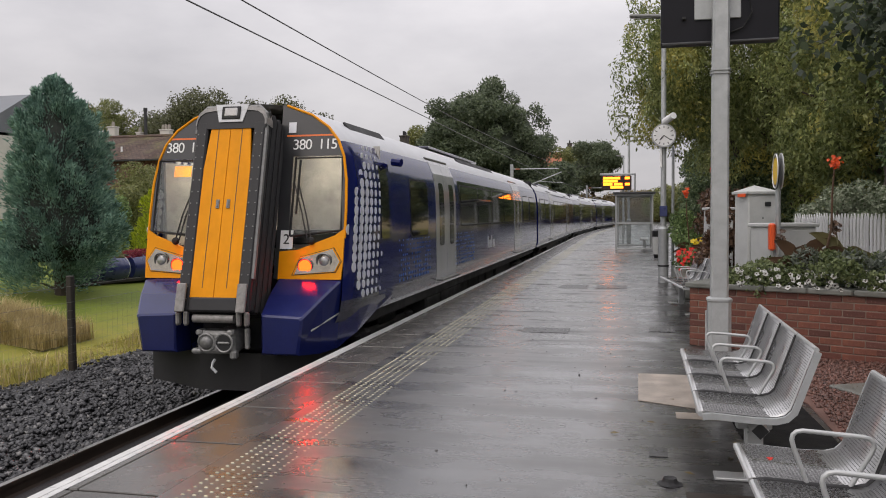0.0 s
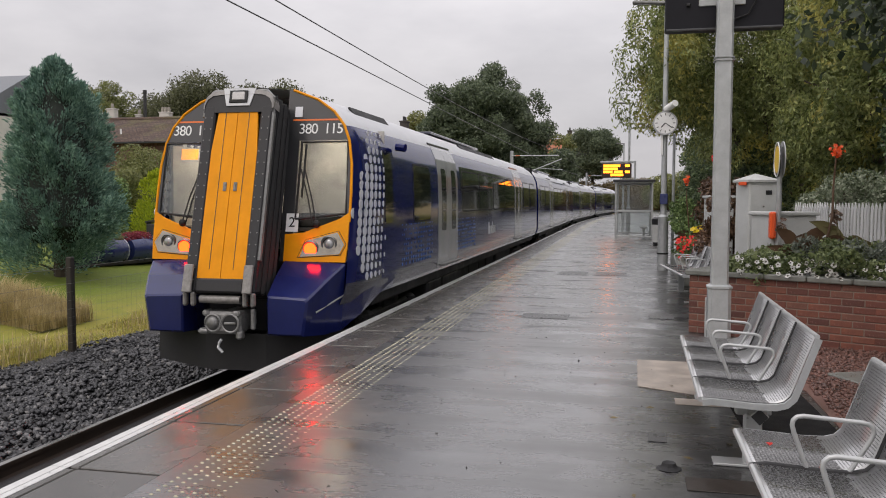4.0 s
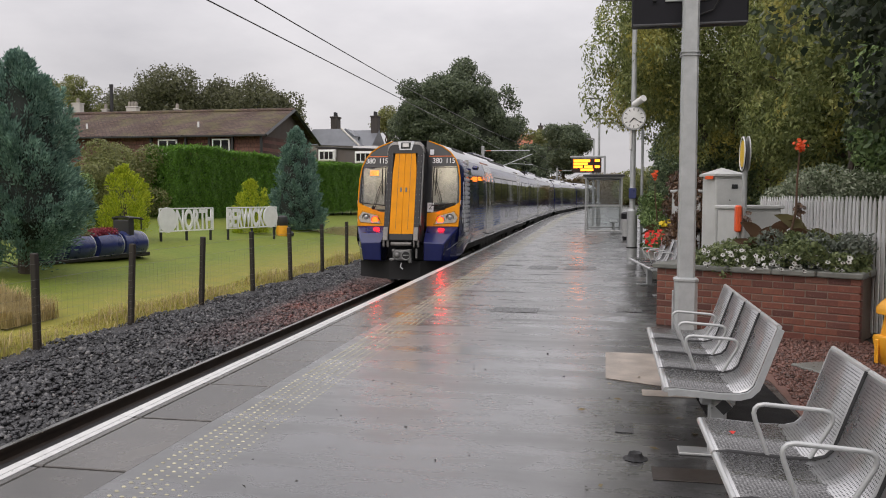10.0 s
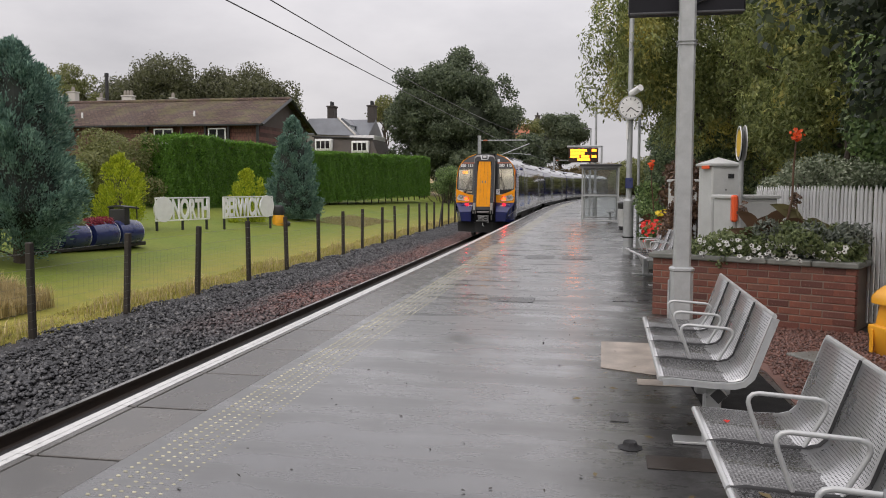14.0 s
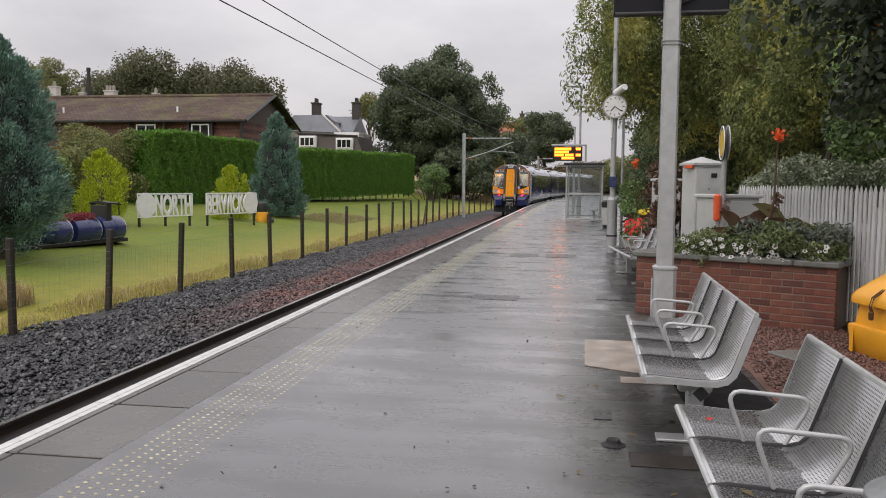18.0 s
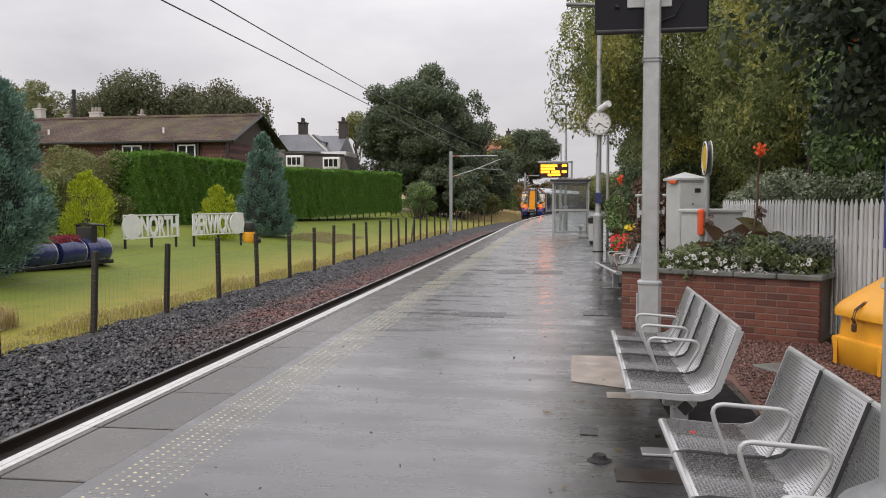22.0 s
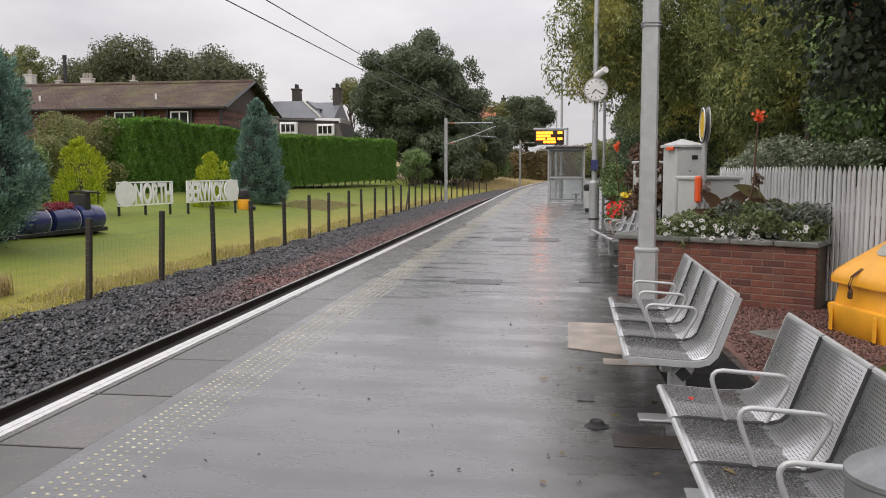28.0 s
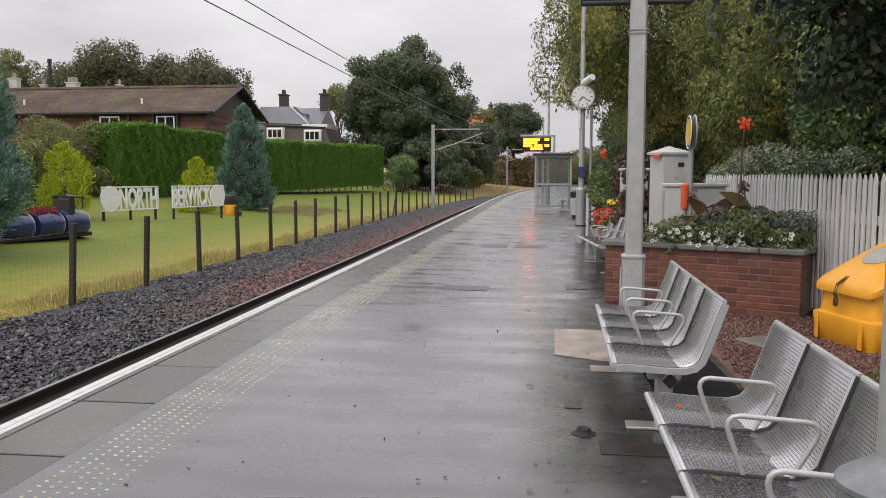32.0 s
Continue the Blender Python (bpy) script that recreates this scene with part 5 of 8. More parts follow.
cars = [build_car(True), build_car(False)]
cars += [copy_thing(cars[1], Matrix()), copy_thing(cars[1], Matrix())]


# ---- platform furniture ----
def seat_mesh(width):
    """Punched seat and back in one bent sheet, with its own measure for the holes."""
    prof = [(0.012, 0.425), (0.0, 0.440), (0.012, 0.452), (0.06, 0.450), (0.30, 0.435), (0.40, 0.436), (0.445, 0.450), (0.475, 0.48), (0.495, 0.53), (0.54, 0.66), (0.592, 0.805), (0.603, 0.821), (0.617, 0.813)]
    vs, fs, uv, run = [], [], [], 0.0
    for i, (x, z) in enumerate(prof):
        if i:
            run += math.hypot(x - prof[i - 1][0], z - prof[i - 1][1])
        for k, y in enumerate((0.0, width)):
            vs.append((x, y, z))
            uv.append((y, run))
    n = len(prof)
    fs = [(2 * i, 2 * i + 1, 2 * i + 3, 2 * i + 2) for i in range(n - 1)]
    me = bpy.data.meshes.new("seat")
    me.from_pydata(vs, [], fs)
    lay = me.uv_layers.new(name="UVMap")
    for loop in me.loops:
        lay.data[loop.index].uv = uv[loop.vertex_index]
    me.materials.append(PERF)
    me.polygons.foreach_set("use_smooth", [True] * len(me.polygons))
    ob_bm = bmesh.new()
    ob_bm.from_mesh(me)
    bmesh.ops.solidify(ob_bm, geom=ob_bm.faces[:], thickness=0.004)
    ob_bm.to_mesh(me)
    ob_bm.free()
    me.update()
    return me


SEAT_W = 0.56


def build_bench(name, label, seats, m):
    bench = thing(name, label, "bench", m, "platform benches")
    me = seat_mesh(SEAT_W - 0.03)
    for i in range(seats):
        part("seat", me, PERF, bench, "punched steel seat and back", at=Matrix.Translation((0, i * SEAT_W + 0.015, 0)))
    edge = [(0.012, 0.432), (0.06, 0.440), (0.30, 0.425), (0.40, 0.426), (0.449, 0.44), (0.485, 0.475), (0.505, 0.53), (0.55, 0.66), (0.602, 0.808)]
    for i in range(1, seats):
        s = Shape()
        s.tube([(x - 0.004, i * SEAT_W, z + 0.008) for x, z in edge], 0.0165, 8)
        part("seat_joint", s, RUBBER, bench)
    for y in (0.0, seats * SEAT_W):
        s = Shape()
        rim = []
        for k, (x, z) in enumerate(edge):
            (xa, za), (xb, zb) = edge[max(0, k - 1)], edge[min(len(edge) - 1, k + 1)]
            ln = math.hypot(xb - xa, zb - za)
            rim.append((x + 0.026 * (zb - za) / ln, z - 0.026 * (xb - xa) / ln))
        lip = [(x - 0.35 * (xr - x), z - 0.35 * (zr - z)) for (x, z), (xr, zr) in zip(edge, rim)]
        ring = lip + rim[::-1]
        s.loft([[(x, y - 0.010, z) for x, z in ring], [(x, y + 0.010, z) for x, z in ring]], cap=True)
        part("end_bracket", s, GALV, bench, "grey cast end bracket")
    # front and top rounded rails
    for x, z, r in ((0.004, 0.439, 0.016), (0.604, 0.815, 0.014)):
        for i in range(seats):
            s = Shape()
            s.tube([(x, i * SEAT_W + 0.012, z), (x, (i + 1) * SEAT_W - 0.012, z)], r, 8)
            part("rail", s, GREY_PAINT, bench, smooth=True)
    for i in range(1, seats):
        s = Shape()
        y = i * SEAT_W
        pts = [(0.218, y, 0.44), (0.163, y, 0.595), (0.156, y, 0.625), (0.160, y, 0.645), (0.174, y, 0.659), (0.198, y, 0.664), (0.425, y, 0.650), (0.450, y, 0.644), (0.464, y, 0.630), (0.467, y, 0.610), (0.458, y, 0.585), (0.378, y, 0.44)]
        s.tube(pts, 0.0100, 10, up=(0, 1, 0))
        part("armrest", s, GREY_PAINT, bench, "white-grey bent bar armrest", smooth=True)
    s = Shape()
    q = 0.05
    beam = [(0.32 - q, 0.355), (0.32, 0.355 - q), (0.32 + q, 0.355), (0.32, 0.355 + q)]
    s.prism([(x, 0.02, z) for x, z in beam], (0, seats * SEAT_W - 0.04, 0))
    be = part("beam", s, GREY_PAINT, bench, "square beam under the seats")
    for y in (0.012, seats * SEAT_W - 0.02):
        s = Shape()
        s.prism([(0.32 + (x - 0.32) * 0.92, y, 0.355 + (z - 0.355) * 0.92) for x, z in beam], (0, 0.012, 0))
        part("end_cap", s, BLACK, be)
    for y in (0.30, seats * SEAT_W - 0.30):
        s = Shape()
        s.box((0.32, y, 0.16), (0.10, 0.09, 0.32), 0.012)
        s.box((0.32, y, 0.345), (0.20, 0.07, 0.09), 0.01)
        leg = part("leg", s, GREY_PAINT, bench)
        s = Shape()
        s.box((0.40, y, 0.008), (0.60, 0.14, 0.016), 0.004)
        part("foot_plate", s, GREY_PAINT, leg)
    return bench


build_bench("bench", "perforated steel four-seat bench, wet, beside the brick planter", 4, pose(0.345, 4.76, 0, 0, 0, -0.4))
bench_near = build_bench("bench", "perforated steel bench with a red leaf on its seat", 4, pose(0.470, 1.91, 0, 0, 0, 0.2))
build_bench("bench", "perforated steel bench beyond the planter, under the clock post", 4, pose(0.68, 12.85, 0, 0, 0, 6.5))


# ---- lamp and display posts ----
def square_ring(cx, cy, z, h, cut=0.25):
    c = h * cut
    return [(cx - h + c, cy - h, z), (cx + h - c, cy - h, z), (cx + h, cy - h + c, z), (cx + h, cy + h - c, z), (cx + h - c, cy + h, z), (cx - h + c, cy + h, z), (cx - h, cy + h - c, z), (cx - h, cy - h + c, z)]


def display_post():
    t = thing("display_post", "galvanised steel post with the back of a black display screen", "post", pose(0.80, 8.53, 0))
    s = Shape()
    s.loft([square_ring(0, 0, z, h) for z, h in ((0.70, 0.083), (2.9, 0.079), (5.4, 0.076))])
    part("post", s, GALV, t, "galvanised column")
    s = Shape()
    s.loft([square_ring(0, 0, z, h, 0.3) for z, h in ((0, 0.112), (0.69, 0.108), (0.70, 0.118), (0.72, 0.118), (0.735, 0.09))])
    part("base_sleeve", s, GALV, t)
    s = Shape()
    s.loft([square_ring(0, 0, z, 0.094) for z in (2.915, 2.925)])
    s.loft([square_ring(0, 0, z, 0.094) for z in (2.945, 2.955)])
    part("clamp_band", s, GALV, t)
    s = Shape()
    s.box((-0.125, -0.05, 0.33), (0.02, 0.02, 0.55), 0.006)
    s.box((-0.125, -0.05, 0.1), (0.03, 0.03, 0.05), 0.006)
    part("conduit", s, GALV, t)
    s = Shape()
    s.box((0.0, 0.20, 3.58), (1.12, 0.16, 0.66), 0.015)
    d = part("display_screen", s, HOUSING, t, "black display housing seen from behind")
    s = Shape()
    s.box((0.0, 0.105, 3.255), (1.10, 0.03, 0.02), 0.004)
    part("lower_trim", s, CABGREY, d)
    s = Shape()
    s.box((-0.02, 0.11, 3.60), (0.44, 0.02, 0.24), 0.006)
    for x in (-0.2, 0.16):
        for z in (3.51, 3.69):
            s.disc((x, 0.138, z), 0.012, (0, -1, 0), 8, 0.008)
    part("mount_plate", s, GALV, d)
    s = Shape()
    s.tube([(0.10, 0.09, 3.72), (0.26, 0.08, 3.70), (0.30, 0.08, 3.52), (0.22, 0.09, 3.38), (0.10, 0.1, 3.34)], 0.010, 6)
    part("cable", s, RUBBER, d)
    s = Shape()
    s.box((-0.34, 0.1, 3.50), (0.04, 0.03, 0.03), 0.006)
    part("camera_dome", s, RUBBER, d)


display_post()


def lamp_column(x, y, height, label, arm=-0.55):
    t = thing("lamp_post", label, "lamp post", pose(x, y, rise(y)), "platform lamp posts")
    s = Shape()
    s.lathe((0, 0, 0), [(0.115, 0), (0.115, 1.2), (0.118, 1.215), (0.07, 1.27)], 16)
    part("base_sleeve", s, GALV, t, smooth=True)
    s = Shape()
    s.lathe((0, 0, 0.02), [(0.066, 1.2), (0.052, height)], 12)
    part("column", s, GALV, t, smooth=True)
    s = Shape()
    s.lathe((0, 0, 0.37), [(0.125, 0), (0.125, 0.035)], 12)
    part("collar_band", s, RUBBER, t)
    s = Shape()
    s.box((arm * 0.55, 0, height + 0.02), (abs(arm), 0.17, 0.075), 0.025, Matrix.Rotation(radians(4), 3, "Y"))
    s.box((0, 0, height - 0.04), (0.10, 0.10, 0.16), 0.02)
    h = part("lamp_head", s, CASTIRON, t, "flat lamp head, unlit")
    s = Shape()
    s.box((arm * 0.6, 0, height - 0.022), (abs(arm) * 0.6, 0.12, 0.012), 0.004)
    part("diffuser", s, LENS, h)
    return t


clock_post = lamp_column(0.61, 19.3, 5.98, "galvanised lamp post carrying a clock and a camera", -0.72)
s = Shape()
for nm, prof, mt in (("clock_case", [(0.27, 0)], GREY_PAINT),):
    c = Shape()
    c.disc((0.0, -0.06, 3.31), 0.265, (0, -1, 0), 28, 0.10)
    case = part(nm, c, mt, clock_post, "round grey clock case")
    c = Shape()
    c.disc((0.0, -0.162, 3.31), 0.235, (0, -1, 0), 28, 0.004)
    face = part("clock_face", c, WHITE, case)
c = Shape()
for i in range(12):
    a = i * math.pi / 6
    c.box((0.19 * math.sin(a), -0.169, 3.31 + 0.19 * math.cos(a)), (0.016, 0.004, 0.05), 0, Matrix.Rotation(a, 3, "Y"))
part("hour_marks", c, BLACK, case)
for ln, ang, w in ((0.13, 222, 0.022), (0.185, 125, 0.015)):
    a = radians(ang)
    c = Shape()
    c.box((ln / 2 * math.sin(a), -0.172, 3.31 + ln / 2 * math.cos(a)), (w, 0.004, ln), 0, Matrix.Rotation(a, 3, "Y"))
    part("clock_hand", c, BLACK, case)
c = Shape()
c.tube([(0.02, -0.12, 3.62), (0.20, -0.40, 3.72)], 0.075, 12)
cc = part("camera_housing", c, WHITE, clock_post, "white camera housing")
c = Shape()
c.box((0, -0.03, 3.60), (0.05, 0.12, 0.16), 0.01)
part("camera_bracket", c, WHITE, cc)
c = Shape()
c.box((0.0, -0.09, 1.62), (0.17, 0.05, 0.24), 0.01)
part("notice_box", c, NAVY, clock_post)
c = Shape()
c.box((-0.06, -0.07, 2.85), (0.05, 0.06, 0.5), 0.01)
part("cable_box", c, WHITE, clock_post)

s = Shape()
s.lathe((0.83, 19.6, 0), [(0.035, 0), (0.032, 3.1)], 8)
solid("slim_post", s, GALV, "slim galvanised cable post", "post")

lamp_column(-0.34, 44.0, 6.6, "galvanised lamp post beside the departure display")
lamp_column(-0.9, 66.0, 6.0, "galvanised lamp post far down the platform")

# near post with a blue band on a wide base
near = thing("lamp_post", "galvanised post with a blue band on a wide base", "lamp post", pose(0.700, 1.74, 0), "platform lamp posts")
s = Shape()
s.lathe((0, 0, 0), [(0.128, 0), (0.128, 0.890), (0.132, 0.895), (0.132, 0.905), (0.126, 0.912), (0.066, 0.95), (0.058, 0.96)], 28)
part("base_sleeve", s, surface("mottled_old_zinc", (0.20, 0.21, 0.215), 0.5, 0.3, vary=0.45, coarse=16, fine=70, bump=0.08), near, smooth=True)
s = Shape()
s.lathe((0, 0, 0), [(0.057, 0.95), (0.055, 4.5)], 18)
part("column", s, GALV, near, smooth=True)
s = Shape()
s.lathe((0, 0, 0), [(0.060, 1.43), (0.060, 1.67)], 18)
part("blue_band", s, surface("blue_band_vinyl", (0.012, 0.03, 0.22), 0.35, vary=0.1, bump=0), near, "dark blue band")


# ---- amber departure display ----
def departure_display():
    t = thing("departure_display", "lit amber departure display in a grey frame", "display", pose(-0.95, 43.2, rise(43) - 0.30))
    s = Shape()
    s.box((0, 0, 3.42), (1.50, 0.22, 0.74), 0.03)
    box = part("housing", s, AMBERFIELD, t, "brown-black display housing")
    s = Shape()
    s.box((0.06, 0.02, 3.86), (1.78, 0.16, 0.10), 0.02)
    s.box((0.92, 0.02, 3.38), (0.10, 0.16, 1.05), 0.02)
    part("frame", s, GALV, t, "grey carrying frame")
    s = Shape()
    s.box((0.34, 0.1, 2.1), (0.10, 0.10, 3.6), 0.02)
    part("post", s, GALV, t)
    rng = np.random.default_rng(2)
    for row, spans in enumerate((((-0.66, 0.18), (0.42, 0.66)), ((-0.66, 0.06),), ((-0.66, -0.2), (-0.12, 0.3), (0.42, 0.66)), ((-0.3, 0.34),))):
        for a, b in spans:
            s = Shape()
            s.box(((a + b) / 2, -0.115, 3.66 - row * 0.155), (b - a, 0.01, 0.125), 0)
            part("lit_line", s, LEDLINE, box, "glowing line of lettering")


departure_display()


# ---- shelter ----
def shelter():
    t = thing("shelter", "grey framed glass waiting shelter, its panes scratched", "shelter", pose(-0.79, 35.0, rise(35)))
    w, d, h = 1.47, 4.2, 2.36
    for x in (0.0, w):
        for y in (0.0, d / 2, d):
            if x == 0.0 and y == d / 2:
                continue
            s = Shape()
            s.box((x, y, h / 2), (0.07, 0.07, h), 0.008)
            part("post", s, GREY_PAINT, t)
    for z in (0.10, 1.15, h - 0.03):
        for y in (0.0, d):
            s = Shape()
            s.box((w / 2, y, z), (w - 0.07, 0.05, 0.06), 0.008)
            part("rail", s, GREY_PAINT, t)
        s = Shape()
        s.box((w, d / 2, z), (0.05, d - 0.07, 0.06), 0.008)
        part("rail", s, GREY_PAINT, t)
    for y in (0.0, d):
        for za, zb in ((0.14, 1.11), (1.19, h - 0.07)):
            s = Shape()
            s.box((w / 2, y, (za + zb) / 2), (w - 0.09, 0.01, zb - za))
            part("pane", s, PANE, t).visible_shadow = False
    for k in range(2):
        for za, zb in ((0.14, 1.11), (1.19, h - 0.07)):
            s = Shape()
            s.box((w, d / 4 + k * d / 2, (za + zb) / 2), (0.01, d / 2 - 0.09, zb - za))
            part("pane", s, PANE, t).visible_shadow = False
    s = Shape()
    s.box((w / 2, d / 2, h + 0.05), (w + 0.24, d + 0.3, 0.09), 0.02)
    part("roof", s, CABGREY, t, "dark flat roof")
    s = Shape()
    s.box((w - 0.3, d / 2, 0.46), (0.34, d - 0.8, 0.05), 0.015)
    for y in (0.7, d - 0.7):
        s.box((w - 0.3, y, 0.22), (0.08, 0.08, 0.44), 0.01)
    part("shelter_seat", s, GREY_PAINT, t)
    s = Shape()
    s.box((w - 0.06, 1.2, 1.62), (0.03, 0.7, 0.9), 0.01)
    part("notice_frame", s, GREY_PAINT, t)


shelter()


def litter_bin(x, y):
    t = thing("litter_bin", "pale grey litter bin with a black hooded top", "litter bin", pose(x, y, rise(y)))
    s = Shape()
    s.lathe((0, 0, 0), [(0.20, 0), (0.22, 0.06), (0.22, 0.12)], 16)
    part("foot", s, BLACK, t)
    s = Shape()
    s.lathe((0, 0, 0.12), [(0.225, 0), (0.25, 0.62)], 16)
    part("barrel", s, CABINET, t, smooth=True)
    s = Shape()
    s.lathe((0, 0, 0.74), [(0.265, 0), (0.27, 0.06), (0.265, 0.2), (0.2, 0.26)], 16)
    part("hood", s, BLACK, t, smooth=True)


litter_bin(0.84, 30.2)


# ---- brick planter ----
def planter():
    A, B = Vector((0.62, 10.14, 0)), Vector((2.58, 9.10, 0))
    along = (B - A).normalized()
    back = Vector((-along.y, along.x, 0))
    length, depth, h = (B - A).length, 1.0, 0.69
    m = Matrix((along.to_4d(), back.to_4d(), Vector((0, 0, 1, 0)), Vector((0, 0, 0, 1)))).transposed()
    m.col[0][3] = m.col[1][3] = 0
    m = Matrix.Translation(A) @ m
    t = thing("planter", "red brick planter with grey stone coping, full of flowers", "planter", m)
    s = Shape()
    s.box((length / 2, 0.1035, h / 2), (length - 0.008, 0.20, h - 0.004))
    s.box((0.1035, depth / 2, h / 2), (0.20, depth - 0.03, h - 0.004))
    s.box((length - 0.115, depth / 2, h / 2), (0.19, depth - 0.03, h - 0.004))
    s.box((length / 2, depth - 0.1, h / 2), (length - 0.03, 0.19, h - 0.004))
    part("mortar_core", s, MORTAR, t, "pale mortar")
    s = Shape()
    s.box((length / 2, depth / 2, h / 2 - 0.03), (length - 0.4, depth - 0.4, h - 0.06))
    part("soil", s, SOIL, t)
    rng = np.random.default_rng(7)
    for i in range(5):
        w = (length + 0.09) / 5
        s = Shape()
        s.box((-0.045 + w * (i + 0.5), 0.10, h + 0.03), (w - 0.008, 0.30, 0.062), 0.012)
        part("coping_stone", s, COPING, t)
    for i in range(3):
        for x in (0.10, length - 0.10):
            w = (depth - 0.25) / 3
            s = Shape()
            s.box((x, 0.255 + w * (i + 0.5), h + 0.03), (0.30, w - 0.008, 0.062), 0.012)
            part("coping_stone", s, COPING, t)
    bl, hh = 0.2155, 0.066
    full, half = Shape(), Shape()
    full.box((0, 0, 0), (bl, 0.10, hh), 0.005)
    half.box((0, 0, 0), (0.1025, 0.10, hh), 0.005)
    mf, mh = full.mesh("brick", BRICK), half.mesh("brick", BRICK)
    row = h / 9
    for r in range(9):
        z = row * (r + 0.5)
        x = (0.0 if r % 2 else -0.112)
        while x < length - 0.02:
            a, b = max(0.0, x), min(length, x + bl)
            if b - a > 0.05:
                me = mf if b - a > 0.18 else mh
                cx = (a + b) / 2
                part("brick", me, BRICK, t, at=Matrix.Translation((cx, 0.047 + rng.normal(0, 0.0012), z)))
            x += 0.2255
        y = 0.12 if r % 2 else 0.0
        y = 0.10 + (0.0 if r % 2 else 0.112)
        while y < 0.75:
            part("brick", mf, BRICK, t, at=Matrix.Translation((0.047 + rng.normal(0, 0.0012), y + bl / 2, z)) @ Matrix.Rotation(radians(90), 4, "Z"))
            y += 0.2255
    return t, m, length, depth


planter_ob, PLANTER_M, PLANTER_L, PLANTER_D = planter()


# ---- cabinets behind the planter ----
def cabinet(name, label, x, y, w, d, h, peak, turn):
    t = thing(name, label, "cabinet", pose(x, y, 0, 0, 0, turn))
    s = Shape()
    s.box((w / 2, d / 2, h / 2), (w, d, h), 0.012)
    b = part("body", s, CABINET, t)
    s = Shape()
    o = 0.03
    if peak:
        s.add([(-o, -o, h), (w + o, -o, h), (w + o, d + o, h), (-o, d + o, h), (-o, -o, h + 0.03), (w + o, -o, h + 0.03), (w + o, d + o, h + 0.03), (-o, d + o, h + 0.03), (w * 0.45, d / 2, h + 0.03 + peak)], [(0, 3, 2, 1), (0, 1, 5, 4), (1, 2, 6, 5), (2, 3, 7, 6), (3, 0, 4, 7), (4, 5, 8), (5, 6, 8), (6, 7, 8), (7, 4, 8)])
    else:
        s.box((w / 2, d / 2, h + 0.025), (w + 2 * o, d + 2 * o, 0.05), 0.012)
    part("lid", s, CABINET, t)
    for k, x0 in enumerate((0.0,) if w < 0.7 else (0.0, w / 2)):
        ww = w if w < 0.7 else w / 2
        s = Shape()
        s.box((x0 + ww / 2, -0.004, h / 2), (ww - 0.03, 0.012, h - 0.08), 0.004)
        dr = part("door", s, CABINET, t)
        s = Shape()
        s.box((x0 + ww - 0.08, -0.014, h * 0.6), (0.025, 0.02, 0.12), 0.006)
        part("handle", s, BLACK, dr)
        for hz in (0.18, 0.82):
            s = Shape()
            s.disc((x0 + ww * 0.5, -0.009, h * hz), 0.012, (0, -1, 0), 8, 0.006)
            part("bolt", s, CASTIRON, dr)
    return t


tall = cabinet("equipment_cabinet", "tall pale grey equipment cabinet with a pitched lid", 1.47, 11.75, 0.42, 0.36, 1.82, 0.09, 22)
s = Shape()
s.box((-0.036, 0.11, 1.80), (0.012, 0.20, 0.045), 0.003)
part("orange_strip", s, HIVIS, tall)
s = Shape()
s.box((0.28, -0.014, 1.68), (0.09, 0.012, 0.06), 0.004)
part("vent", s, CABGREY, tall)
cabinet("low_cabinet", "low wide pale grey equipment cabinet", 1.66, 11.05, 0.62, 0.5, 1.38, 0, 22)
cabinet("equipment_cabinet", "slim pale grey cabinet beyond the tall one", 1.32, 15.6, 0.40, 0.5, 1.62, 0, 10)

sign = thing("round_sign", "yellow and black round sign on a galvanised post", "sign", pose(1.73, 11.0, 0, 0, 0, -90))
s = Shape()
s.lathe((0, 0, 0), [(0.032, 0), (0.032, 2.24)], 10)
part("post", s, GALV, sign)
for dy, mt, nm in ((-0.022, BLACK, "sign_disc"), (0.022, CABINET, "sign_back")):
    s = Shape()
    s.disc((0, dy, 2.08), 0.225, (0, -1 if dy < 0 else 1, 0), 26, 0.012)
    d = part(nm, s, mt, sign)
    if dy < 0:
        s = Shape()
        s.disc((0, dy - 0.013, 2.08), 0.17, (0, -1, 0), 24, 0.004)
        part("yellow_field", s, surface("sign_yellow", (0.80, 0.52, 0.02), 0.35, vary=0.05, bump=0), d)
        s = Shape()
        s.tube([(0.21 * math.cos(i * 0.2618), dy - 0.014, 2.08 + 0.21 * math.sin(i * 0.2618)) for i in range(25)], 0.009, 5)
        part("white_ring", s, WHITE, d)
s = Shape()
s.box((0.02, -0.075, 1.26), (0.16, 0.07, 0.34), 0.02)
part("red_box", s, HIVIS, sign, "orange-red box")


